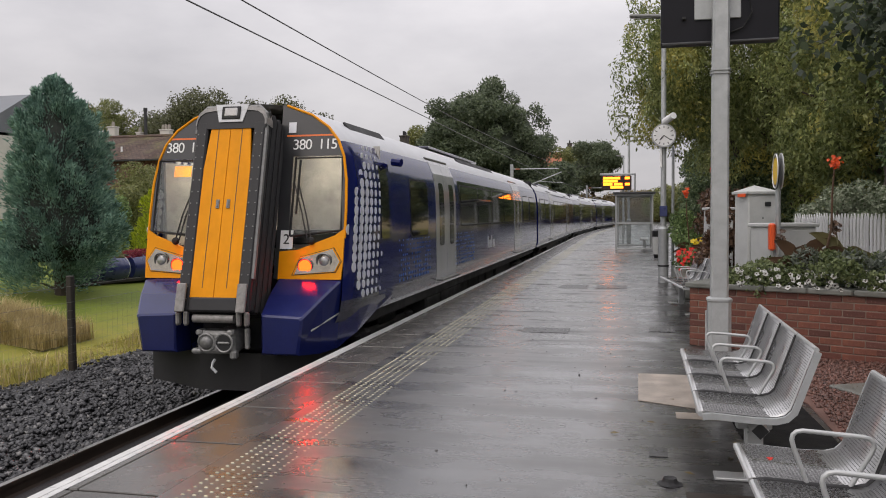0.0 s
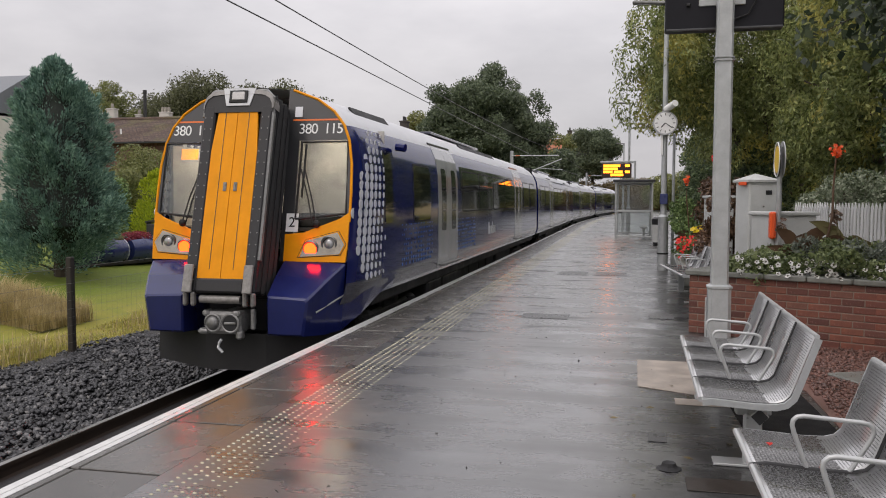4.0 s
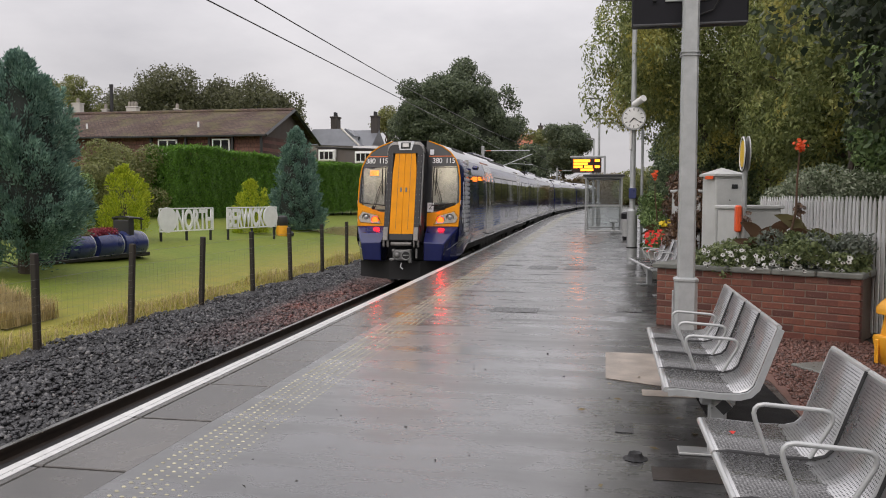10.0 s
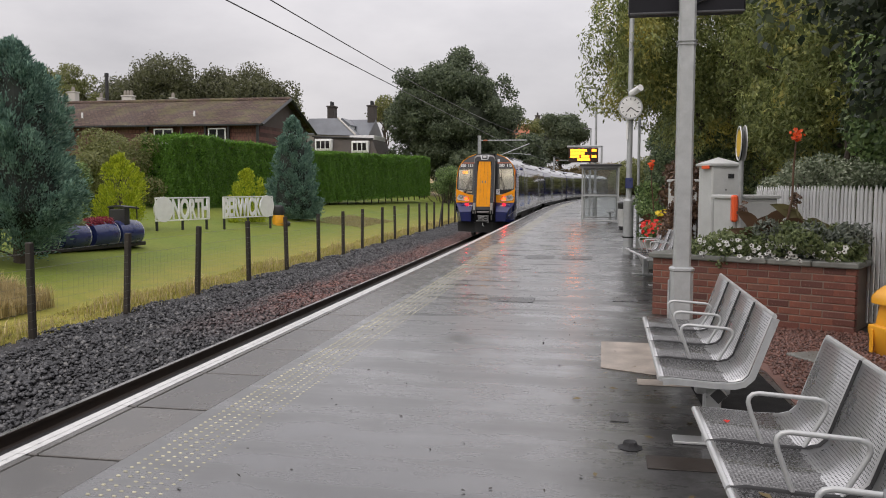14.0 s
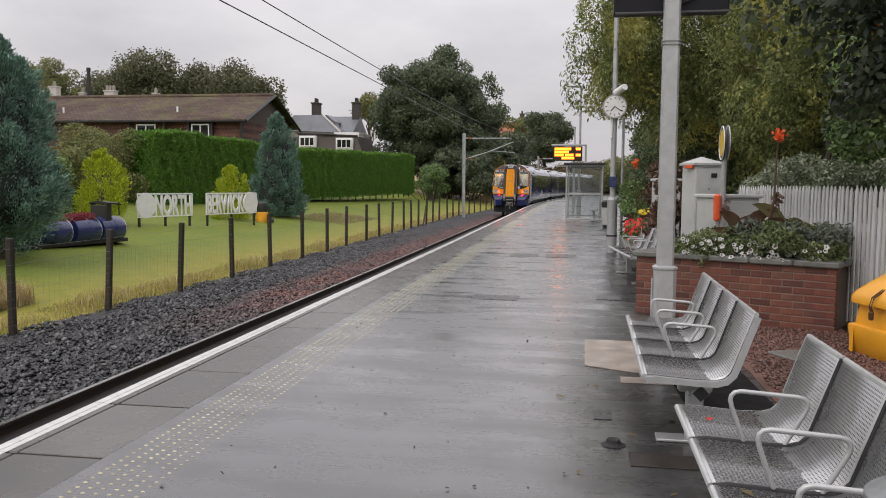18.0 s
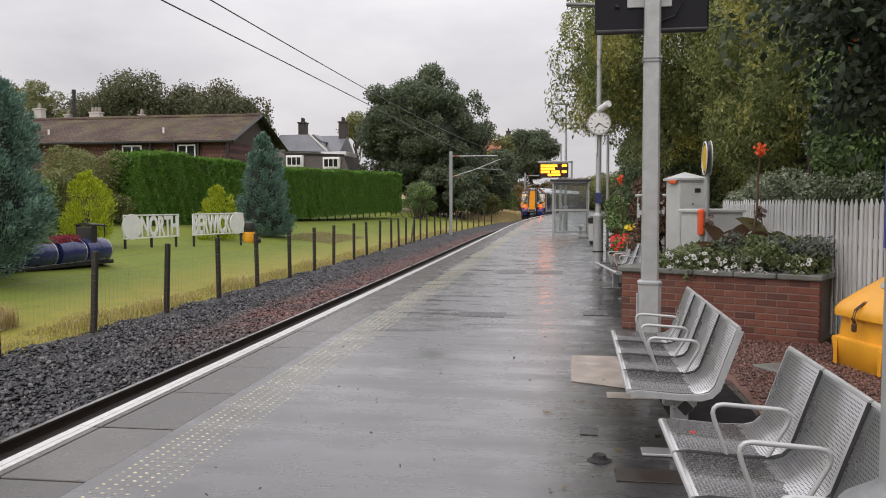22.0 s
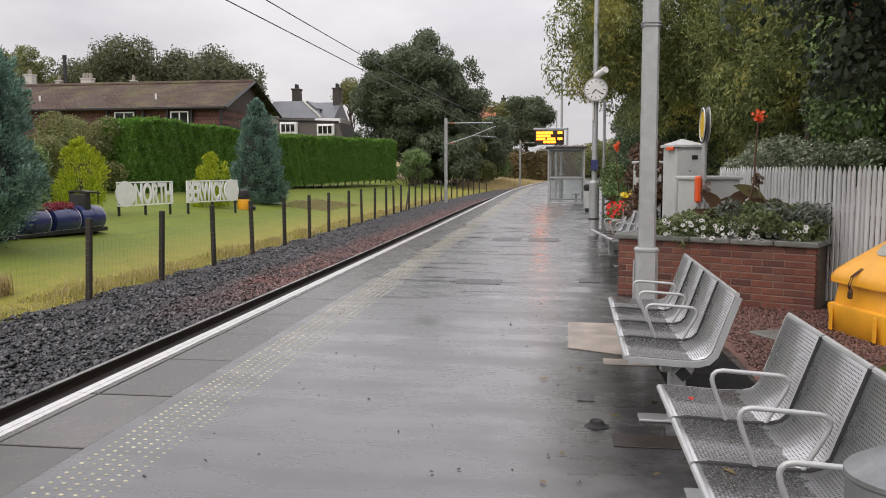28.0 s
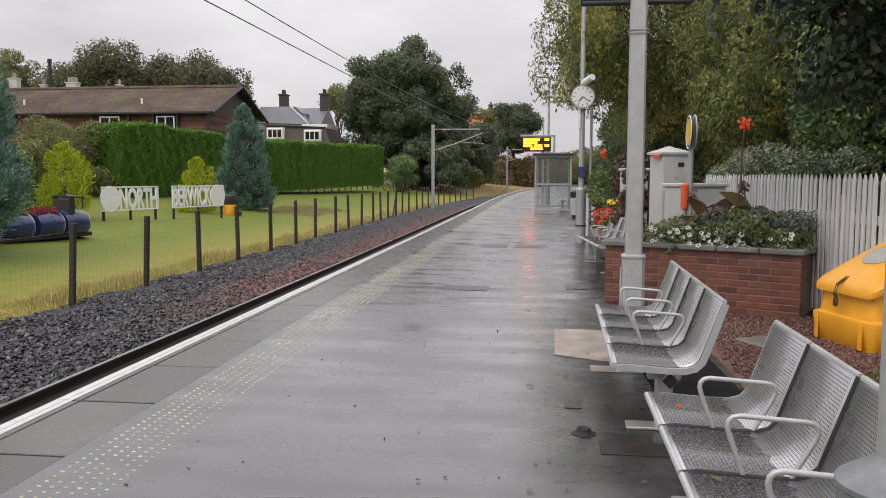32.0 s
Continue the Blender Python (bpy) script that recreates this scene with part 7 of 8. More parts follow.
def bungalow():
    t = thing("bungalow", "long bungalow with a mossy brown tiled roof and gable", "house")
    x0, x1, y0, y1, zb, ze, zr = -54.0, -23.65, 54.8, 64.4, 0.6, 6.22, 8.08
    ym = (y0 + y1) / 2
    s = Shape()
    s.box(((x0 + x1) / 2, ym, (zb + ze - 0.4) / 2), (x1 - x0, y1 - y0, ze - 0.4 - zb))
    part("wall", s, WALLTILE, t, "red-brown hung tile wall")
    s = Shape()
    s.prism([(x1 - 0.3, y0, ze - 0.4), (x1 - 0.3, y1, ze - 0.4), (x1 - 0.3, y1, ze - 0.2), (x1 - 0.3, ym, zr - 0.12), (x1 - 0.3, y0, ze - 0.2)], (0.3, 0, 0))
    part("gable", s, surface("dark_gable_boarding", (0.065, 0.048, 0.038), 0.75, vary=0.3, coarse=2, fine=20, bump=0.3), t, "dark boarded gable")
    ov = 0.7
    tile_rows(t, "roof_course", (x0, y0 - ov, ze - 0.35), (x1 + 0.5, y0 - ov, ze - 0.35), (0, ym - y0 + ov, zr - ze + 0.35), 24, ROOFTILE, 0.022)
    tile_rows(t, "roof_course", (x1 + 0.5, y1 + ov, ze - 0.35), (x0, y1 + ov, ze - 0.35), (0, -(y1 - ym) - ov, zr - ze + 0.35), 6, ROOFTILE, 0.05)
    s = Shape()
    s.tube([(x0, ym, zr + 0.05), (x1 + 0.5, ym, zr + 0.05)], 0.14, 8)
    part("ridge", s, ROOFTILE, t)
    for ya in (y0 - ov, y1 + ov):
        s = Shape()
        s.tube([(x1 + 0.52, ya, ze - 0.42), (x1 + 0.52, ym, zr - 0.02)], 0.13, 4)
        part("bargeboard", s, BLACKPAINT, t)
    s = Shape()
    s.box(((x0 + x1) / 2, y0 - ov, ze - 0.42), (x1 - x0 + 1, 0.12, 0.12), 0.02)
    part("gutter", s, BLACKPAINT, t)
    tile_rows(t, "wall_course", (x0, y0 - 0.38, ze - 2.9), (x1 + 0.1, y0 - 0.38, ze - 2.9), (0, 0.30, 2.5), 9, WALLTILE, 0.03)
    for x in (x1 + 0.05, -25.75, -27.5, -32.0, -29.3):
        s = Shape()
        s.box((x, y0 - 0.42, ze - 1.6), (0.16, 0.2, 2.4), 0.02)
        part("corner_board", s, BLACKPAINT, t)
    for x, w in ((-26.6, 1.25), (-30.7, 1.4)):
        window_unit(t, x, y0 - 0.42, ze - 1.15, w, 1.0, 0, 2)
    s = Shape()
    s.box((x1 + 0.05, y0 + 2.8, 3.3), (0.08, 1.9, 2.6), 0.02)
    part("dark_opening", s, BLACKPAINT, t)
    for x, w, top in ((-38.05, 0.9, 8.85), (-43.05, 0.7, 9.25), (-40.5, 0.45, 8.7), (-34.1, 0.3, 8.6)):
        c = Shape()
        c.box((x, ym + 2.4, (top + 6.5) / 2), (w, 0.6, top - 6.5), 0.03)
        c.box((x, ym + 2.4, top), (w + 0.12, 0.7, 0.09), 0.02)
        ch = part("chimney", c, HARLING, t, "pale chimney")
        for d in ((-0.28, 0.0, 0.28) if w > 0.8 else (0.0,)):
            c = Shape()
            c.lathe((x + d, ym + 2.4, top + 0.04), [(0.13, 0), (0.14, 0.2), (0.10, 0.42)], 8)
            part("chimney_pot", c, STONEWALL, ch)
    for x in (-29.0, -38.0):
        c = Shape()
        c.lathe((x, y0 + 0.9, ze + 0.35), [(0.07, 0), (0.07, 0.4)], 8)
        part("vent_pipe", c, WHITE, t)
    c = Shape()
    c.lathe((-40.1, ym + 2.6, zr - 0.6), [(0.14, 0), (0.14, 3.0), (0.17, 3.02), (0.17, 3.3)], 8)
    part("flue", c, BLACKPAINT, t)


bungalow()


def tall_house(x, y, w, d, ze, zr, wall, roof, label, dormers=2, chimneys=(0, 1)):
    t = thing("house", label, "house")
    s = Shape()
    s.box((x + w / 2, y + d / 2, ze / 2), (w, d, ze))
    part("wall", s, wall, t)
    ym = y + d / 2
    s = Shape()
    s.prism([(x, y - 0.3, ze - 0.15), (x, ym, zr), (x, y + d + 0.3, ze - 0.15)], (w, 0, 0))
    part("roof", s, roof, t, "slate roof")
    for k in range(dormers):
        dx = x + w * (k + 0.6) / (dormers + 0.2)
        dz = ze + 0.2
        s = Shape()
        s.box((dx, y + 1.0, dz + 0.7), (1.9, 2.2, 1.5))
        dm = part("dormer", s, WHITE, t, "white dormer")
        s = Shape()
        s.prism([(dx - 1.15, y - 0.3, dz + 1.4), (dx + 1.15, y - 0.3, dz + 1.4), (dx, y - 0.3, dz + 2.3)], (0, 3.2, 0))
        part("dormer_roof", s, roof, dm)
        window_unit(t, dx, y - 0.12, dz + 0.7, 1.5, 1.1, 0, 3)
        window_unit(t, dx, y - 0.02, ze - 1.9, 1.5, 1.5, 0, 2)
    for c in chimneys:
        cx = x + 0.5 + c * (w - 1.0)
        s = Shape()
        s.box((cx, ym, zr + 0.6), (0.9, 1.4, 2.2), 0.04)
        s.box((cx, ym, zr + 1.7), (1.1, 1.6, 0.18), 0.03)
        ch = part("chimney", s, DARKSTONE, t)
        for dy in (-0.4, 0, 0.4):
            s = Shape()
            s.lathe((cx, ym + dy, zr + 1.75), [(0.16, 0), (0.13, 0.6)], 8)
            part("chimney_pot", s, BLACKPAINT, ch)
    return t


MANSARD = surface("dark_brown_mansard_tile", (0.07, 0.058, 0.05), 0.7, vary=0.3, coarse=1.5, fine=14, bump=0.3, dist=0.02)
DARKSTONE = surface("sooty_chimney_stone", (0.06, 0.052, 0.046), 0.85, vary=0.3, coarse=2, fine=14, bump=0.4, dist=0.02)
low_house = thing("house", "low house with a dark tiled mansard and white framed windows", "house")
s = Shape()
s.loft([[(-33.4, 92.0, 0.3), (-25.3, 92.0, 0.3), (-25.3, 99, 0.3), (-33.4, 99, 0.3)], [(-33.4, 92.0, 5.2), (-25.3, 92.0, 5.2), (-25.3, 99, 5.2), (-33.4, 99, 5.2)], [(-33.1, 92.5, 7.3), (-26.1, 92.5, 7.0), (-26.1, 98.5, 7.0), (-33.1, 98.5, 7.3)]])
part("mansard", s, MANSARD, low_house, "dark brown tiled mansard")
s = Shape()
s.box((-29.6, 92.4, 7.2), (7.4, 0.3, 0.14), 0.03, Matrix.Rotation(radians(2.5), 3, "Y"))
part("gutter", s, BLACKPAINT, low_house)
s = Shape()
s.box((-29.3, 91.9, 5.1), (8.2, 0.3, 0.22), 0.03)
part("sill_band", s, HARLING, low_house, "pale band under the mansard")
for x, w, z in ((-31.75, 1.65, 6.35), (-27.35, 1.65, 6.1)):
    s = Shape()
    s.box((x, 92.1, z), (w + 0.35, 0.7, 1.35), 0.03)
    part("dormer", s, WHITE, low_house, "white window surround")
    window_unit(low_house, x, 91.72, z, w, 0.95, 0, 3)
s = Shape()
s.add([(-37.0, 97, 8.0), (-29.4, 97, 7.7), (-29.4, 101, 7.7), (-37.0, 101, 8.0), (-36.0, 99, 10.0), (-32.3, 99, 10.0)], [(0, 3, 2, 1), (0, 1, 5, 4), (1, 2, 5), (2, 3, 4, 5), (3, 0, 4)])
part("hip_roof", s, SLATE, low_house, "pale slate hipped roof")
s = Shape()
s.box((-33.2, 99, 7.2), (7.0, 3.6, 1.4), 0.03)
part("rear_wall", s, STONEWALL, low_house)
s = Shape()
s.tube([(-29.4, 97, 7.78), (-32.3, 99, 10.06)], 0.12, 6)
part("hip_ridge", s, HARLING, low_house)
tall_house(-35.2, 100, 6.4, 8, 7.6, 10.2, WHITE, SLATE, "tall white house with a steep slate roof and dark chimneys", 1, (0, 1))
s = Shape()
s.box((-27.6, 96.0, 3.8), (3.0, 5.0, 7.4), 0.03)
annex = solid("house_annex", s, WHITE, "white rendered annex of the tall house", "house")
for z in (5.4, 6.6):
    window_unit(annex, -26.95, 93.44, z, 0.6, 0.75, 0, 1)
tall_house(-20.5, 172, 7.5, 8, 10.5, 14.8, STONEWALL, REDROOF, "far house with an orange tiled roof behind trees", 0, (1,))
tall_house(-42, 36, 9, 8, 6.2, 8.5, HARLING, SLATE, "pale harled house behind the conifer", 0, (0,))


# ---- trees and plants ----
def leaf_part(name, v, q, mat, parent, label="", kind=""):
    return part(name, arrays_mesh(name, v, q, mat), mat, parent, label, kind=kind)


def broad_tree(label, x, y, z, trunk_h, crown, clumps, clump_r, count, size, mat, seed, group="trees", squash=0.8, droop=0.2, narrow=0.55, core=False):
    """A tapered trunk with limbs, and a crown of many leaves in uneven clumps. crown: centre height and three half sizes."""
    rng = np.random.default_rng(seed)
    t = thing("tree", label, "tree", pose(x, y, z), group)
    cz, rx, ry, rz = crown
    d = rng.normal(0, 1, (clumps, 3))
    d /= np.linalg.norm(d, axis=1, keepdims=True)
    c = d * rng.uniform(0.45, 0.93, (clumps, 1)) * np.array([rx, ry, rz]) + np.array([0, 0, cz])
    r = clump_r * rng.uniform(0.6, 1.25, clumps)
    s = Shape()
    r0 = 0.045 * trunk_h + 0.08
    top = (rng.normal(0, 0.2), rng.normal(0, 0.2), cz)
    limb(s, bent((0, 0, -0.2), top, rng, 0.12, 6), r0, r0 * 0.45, 9)
    for i in rng.choice(clumps, min(clumps, 16), replace=False):
        h = rng.uniform(trunk_h * 0.6, max(trunk_h * 0.65, cz * 0.9))
        limb(s, bent((0, 0, h), c[i], rng, 0.2, 5), r0 * 0.35, 0.02, 6)
    part("trunk", s, BARK, t, "grey-brown trunk and limbs", smooth=True)
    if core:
        # uneven dark body: its colour carries the shade deep in the crown
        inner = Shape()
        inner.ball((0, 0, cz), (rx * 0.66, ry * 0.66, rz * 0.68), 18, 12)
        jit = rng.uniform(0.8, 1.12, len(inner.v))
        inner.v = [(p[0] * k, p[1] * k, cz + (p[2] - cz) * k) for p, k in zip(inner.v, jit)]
        part("crown_shade_body", inner, LEAF_SHADE, t, "dark body, shade within the crown put into its colour")
    p, out = shell_points(c, r, count, rng, squash)
    p = p + rng.normal(0, clump_r * (0.16 if core else 0.09), p.shape)
    v, q = leaves(p, out, size, size * narrow, rng, droop)
    leaf_part("crown", v, q, mat, t)
    return t


# dark tone that paints the shade behind the outer leaves
LEAF_SHADE = surface("crown_inner_shade", (0.030, 0.040, 0.022), 0.9, vary=0.5, coarse=1.2, fine=6, bump=0.8, dist=0.1)


def mass_of(name, label, category, centres, radii, count, size, mat, seed, squash=0.8, droop=0.2, narrow=0.55, stems=True):
    """A shrub: short stems under clumps of leaves."""
    rng = np.random.default_rng(seed)
    centres = np.array(centres, float)
    base = centres.mean(0)
    g = centres[:, 2].min() - max(radii) * squash
    t = thing(name, label, category, pose(base[0], base[1], g), name + " group")
    c = centres - np.array([base[0], base[1], g])
    if stems:
        s = Shape()
        for p in c:
            limb(s, bent((p[0] * 0.5, p[1] * 0.5, -0.1), p, rng, 0.05, 4), 0.05, 0.012, 5)
        part("stem_mass", s, BARK, t, kind="stuff")
    p, out = shell_points(c, np.array(radii), count, rng, squash)
    v, q = leaves(p, out, size, size * narrow, rng, droop)
    leaf_part("foliage", v, q, mat, t)
    return t


def conifer(label, x, y, z, h, r, plumes, per, size, mat, seed, skirt=0.3, taper=0.75, group="conifers", column=0.0, rise_=0.9, core=True):
    """A ragged cone of upswept feathery plumes round a straight trunk."""
    rng = np.random.default_rng(seed)
    t = thing("conifer", label, "conifer", pose(x, y, z), group)
    s = Shape()
    limb(s, bent((0, 0, -0.2), (0.03, 0.02, h * 0.97), rng, 0.02, 5), 0.022 * h + 0.03, 0.012, 8)

    def half(u):
        return r * ((1 - u) ** taper * (1 - column) + column * np.minimum(1, (1 - u) * 5)) * np.minimum(1.0, u / 0.12 + 0.62)

    u = rng.random(plumes) ** 1.15
    u[:8] = np.linspace(0.93, 1.0, 8)
    ang = rng.uniform(0, 6.283, plumes)
    big = 0.86 + 0.12 * np.sin(ang * 3 + u * 9) + rng.normal(0, 0.09, plumes)
    rad = half(u) * big
    tip = np.stack([rad * np.cos(ang), rad * np.sin(ang), skirt + u * (h - skirt)], 1)
    ln = (0.30 + 0.34 * half(u)) * rng.uniform(0.7, 1.3, plumes)
    way = np.stack([np.cos(ang), np.sin(ang), rise_ + 0.9 * u + rng.normal(0, 0.15, plumes)], 1)
    way /= np.linalg.norm(way, axis=1, keepdims=True)
    root = tip - way * ln[:, None]
    for i in range(0, plumes, 7):
        limb(s, bent((0, 0, max(0.1, root[i, 2] - 0.4)), tuple(root[i]), rng, 0.02, 3), 0.02, 0.006, 4)
    part("trunk", s, BARK, t, "dark trunk")
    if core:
        # solid core whose near-black colour stands in for shade between the plumes
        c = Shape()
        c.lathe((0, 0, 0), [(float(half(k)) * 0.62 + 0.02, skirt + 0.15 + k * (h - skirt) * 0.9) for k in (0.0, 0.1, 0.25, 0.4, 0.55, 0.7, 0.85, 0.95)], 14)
        part("inner_core", c, INNER_SHADE, t, "dark core, the inner shade put into its colour")
    n = plumes * per
    k = np.repeat(np.arange(plumes), per)
    f = rng.random(n) ** 0.8
    wide = (0.04 + 0.24 * ln[k]) * np.sin(np.pi * np.clip(0.25 + 0.72 * f, 0, 1)) * 1.1
    off = rng.normal(0, 0.55, (n, 3)) * wide[:, None]
    p = root[k] + way[k] * (ln[k] * f)[:, None] + off
    p[:, 2] = np.maximum(p[:, 2], 0.05)
    a = way[k] + off / (wide[:, None] + 0.01) * 0.55
    a /= np.linalg.norm(a, axis=1, keepdims=True)
    side = np.cross(a, rng.normal(0, 1, (n, 3)))
    side /= np.linalg.norm(side, axis=1, keepdims=True) + 1e-9
    sz = size * rng.uniform(0.6, 1.25, (n, 1))
    v = np.stack([p, p + a * sz * 0.5 + side * sz * 0.17, p + a * sz, p + a * sz * 0.5 - side * sz * 0.17], 1).reshape(-1, 3)
    leaf_part("plume_mass", v, np.arange(4 * n).reshape(n, 4), mat, t, kind="stuff")
    return t


# the shade inside the conifers, put into a colour
INNER_SHADE = surface("conifer_inner_shade", (0.012, 0.018, 0.012), 0.9, vary=0.4, coarse=6, bump=0.5)
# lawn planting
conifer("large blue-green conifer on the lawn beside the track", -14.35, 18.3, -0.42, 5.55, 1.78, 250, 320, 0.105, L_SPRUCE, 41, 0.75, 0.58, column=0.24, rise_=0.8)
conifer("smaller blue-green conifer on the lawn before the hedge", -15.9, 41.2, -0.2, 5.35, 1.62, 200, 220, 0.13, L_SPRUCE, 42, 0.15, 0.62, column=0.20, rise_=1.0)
conifer("lime green conifer beside the barrel planter", -17.35, 27.6, -0.1, 2.75, 0.98, 75, 170, 0.12, L_LIME, 43, 0.1, 0.45, column=0.45, rise_=1.6, core=False)
conifer("lime green conifer behind the name board", -16.45, 36.6, -0.2, 2.5, 0.92, 60, 160, 0.12, L_LIME, 44, 0.05, 0.45, column=0.45, rise_=1.8, core=False)


def hedge():
    """A tall clipped hedge: core coloured as inner shade, and leaves all over its faces."""
    rng = np.random.default_rng(51)
    t = thing("hedge", "tall clipped green hedge along the back of the lawn", "hedge")
    line = [(-21.3, 38.6, 0.0, 4.0), (-21.1, 39.6, 0.0, 4.05), (-20.8, 42.5, 0.05, 4.08), (-20.3, 47.0, 0.1, 3.95), (-19.0, 57.0, 0.15, 3.85), (-17.6, 68.0, 0.3, 4.05), (-16.3, 78.0, 0.45, 4.25)]
    deep = 1.7
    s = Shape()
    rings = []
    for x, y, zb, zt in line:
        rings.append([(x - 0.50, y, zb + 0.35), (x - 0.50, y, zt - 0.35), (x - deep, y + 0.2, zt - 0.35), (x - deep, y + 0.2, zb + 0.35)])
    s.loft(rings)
    # the core's dark green paints the shade behind the hedge leaves
    part("dark_core", s, surface("hedge_inner_shade", (0.022, 0.042, 0.008), 0.9, vary=0.4, coarse=3), t)
    st = Shape()
    P, O = [], []
    for (xa, ya, ba, ta), (xb, yb, bb, tb) in zip(line, line[1:]):
        ln = math.hypot(xb - xa, yb - ya)
        n = int(ln * 5600 * (40 / (ya + 10)) ** 0.5)
        u, w = rng.random(n), rng.random(n)
        top = rng.random(n) < 0.26
        x = xa + (xb - xa) * u
        y = ya + (yb - ya) * u
        zb, zt = ba + (bb - ba) * u, ta + (tb - ta) * u
        wav = 0.05 * np.sin(y * 1.7) + 0.03 * np.sin(y * 4.1 + 1)
        zt = zt + 0.07 * np.sin(y * 1.1) + 0.05 * np.sin(y * 3.3)
        h = zb + 0.25 + (zt - zb - 0.25) * w
        px = np.where(top, x - deep * w, x + wav + 0.04 * np.sin(y * 7 + h * 3) - 0.12)
        pz = np.where(top, zt, h)
        P.append(np.stack([px + rng.normal(0, 0.06, n), y, pz + rng.normal(0, 0.05, n)], 1))
        O.append(np.where(top[:, None], np.array([0, 0, 1.0]), np.array([1.0, -0.25, 0.25])))
    x, y, zb, zt = line[-1]
    n = 5200
    P.append(np.stack([x - deep * rng.random(n), y + 0.25 + rng.normal(0, 0.08, n), zb + 0.2 + (zt - zb - 0.2) * rng.random(n)], 1))
    O.append(np.tile([0.2, 1, 0.2], (n, 1)))
    x, y, zb, zt = line[0]
    n = 6000
    P.append(np.stack([x - deep * rng.random(n), y - 0.1 + rng.normal(0, 0.08, n), zb + 0.2 + (zt - zb - 0.2) * rng.random(n)], 1))
    O.append(np.tile([0.2, -1, 0.2], (n, 1)))
    v, q = leaves(np.concatenate(P), np.concatenate(O), 0.15, 0.05, rng, droop=-1.8, spread=0.6)
    leaf_part("foliage", v, q, L_HEDGE, t)
    for i in range(44):
        u = i / 43 * (len(line) - 1)
        k = min(int(u), len(line) - 2)
        f = u - k
        p = [line[k][j] + (line[k + 1][j] - line[k][j]) * f for j in range(3)]
        st.tube([(p[0] - 0.5, p[1], p[2] - 0.1), (p[0] - 0.5, p[1], p[2] + 0.6)], 0.05, 5)
    part("stem_row", st, BARK, t, kind="stuff")


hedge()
rng0 = np.random.default_rng(77)


def scatter(n, box, rng):
    lo, hi = np.array(box[0], float), np.array(box[1], float)
    return lo + (hi - lo) * rng.random((n, 3))


mass_of("shrub", "olive brown shrub beside the hedge", "shrub", scatter(34, ((-27.0, 33.0, 0.9), (-22.0, 39.5, 3.7)), rng0), [0.85] * 34, 40000, 0.12, L_OLIVE, 61)
mass_of("shrub", "green shrub behind the barrel planter", "shrub", scatter(10, ((-20.5, 24.5, 0.5), (-18.3, 28.0, 1.9)), rng0), [0.7] * 10, 11000, 0.12, L_GREEN, 62)
mass_of("shrub", "yellow-green shrub behind the conifer", "shrub", scatter(8, ((-20.6, 27.0, 1.4), (-19.2, 29.0, 2.6)), rng0), [0.6] * 8, 8000, 0.12, L_OLIVE, 63)
mass_of("shrub", "pale green willow scrub past the end of the hedge", "shrub", scatter(20, ((-17.9, 79.5, 0.5), (-14.2, 86.0, 3.4)), rng0), list(rng0.uniform(0.35, 0.8, 20)), 9000, 0.24, L_GREEN, 64, droop=-0.8, narrow=0.3)
mass_of("shrub", "green scrub beside the track beyond the mast", "shrub", scatter(34, ((-14.0, 100.0, 0.8), (-9.8, 134.0, 4.6)), rng0), list(rng0.uniform(0.6, 1.5, 34)), 30000, 0.28, L_OLIVE, 65)
mass_of("shrub", "dark low boughs at the foot of the large tree", "shrub", scatter(60, ((-17.5, 88.0, 0.9), (-10.4, 99.0, 5.0)), rng0), list(rng0.uniform(0.6, 1.4, 60)), 40000, 0.32, L_OAK, 68)
mass_of("shrub", "brown bracken bank beyond the platform", "shrub", scatter(64, ((-17.0, 142.0, 0.6), (9.0, 166.0, 4.6)), rng0), [2.2] * 64, 46000, 0.4, L_BRACKEN, 66)
mass_of("shrub", "green bank beyond the platform", "shrub", scatter(26, ((2.0, 120.0, 1.0), (16.0, 150.0, 5.0)), rng0), [2.2] * 26, 22000, 0.4, L_OLIVE, 67)

# tall trees far off
L_WOOD = leafy("dull_dark_wood_leaves", (0.085, 0.092, 0.048), (0.175, 0.180, 0.095), through=0.35)
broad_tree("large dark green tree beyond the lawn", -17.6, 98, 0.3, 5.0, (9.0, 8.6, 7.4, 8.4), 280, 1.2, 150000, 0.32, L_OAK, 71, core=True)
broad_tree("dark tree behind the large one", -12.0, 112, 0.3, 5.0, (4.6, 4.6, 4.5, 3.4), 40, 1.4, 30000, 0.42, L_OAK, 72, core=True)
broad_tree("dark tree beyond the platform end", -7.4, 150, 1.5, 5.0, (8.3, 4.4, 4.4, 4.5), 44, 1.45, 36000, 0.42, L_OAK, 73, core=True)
broad_tree("lighter tree beside the far house", -12.8, 158, 1.5, 5.0, (9.3, 2.8, 2.8, 3.8), 18, 1.4, 9000, 0.4, L_OLIVE, 74)
conifer("green conifer beyond the track", -10.3, 122, 0.5, 8.0, 2.3, 420, 30, 0.3, L_GREEN, 75, 0.2, 0.8)
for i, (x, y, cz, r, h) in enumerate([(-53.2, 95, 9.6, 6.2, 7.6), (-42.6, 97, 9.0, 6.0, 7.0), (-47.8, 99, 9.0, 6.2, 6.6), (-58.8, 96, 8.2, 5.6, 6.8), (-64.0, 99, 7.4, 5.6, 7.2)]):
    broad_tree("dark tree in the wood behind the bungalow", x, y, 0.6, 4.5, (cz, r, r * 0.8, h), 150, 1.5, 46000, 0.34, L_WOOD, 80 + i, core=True)
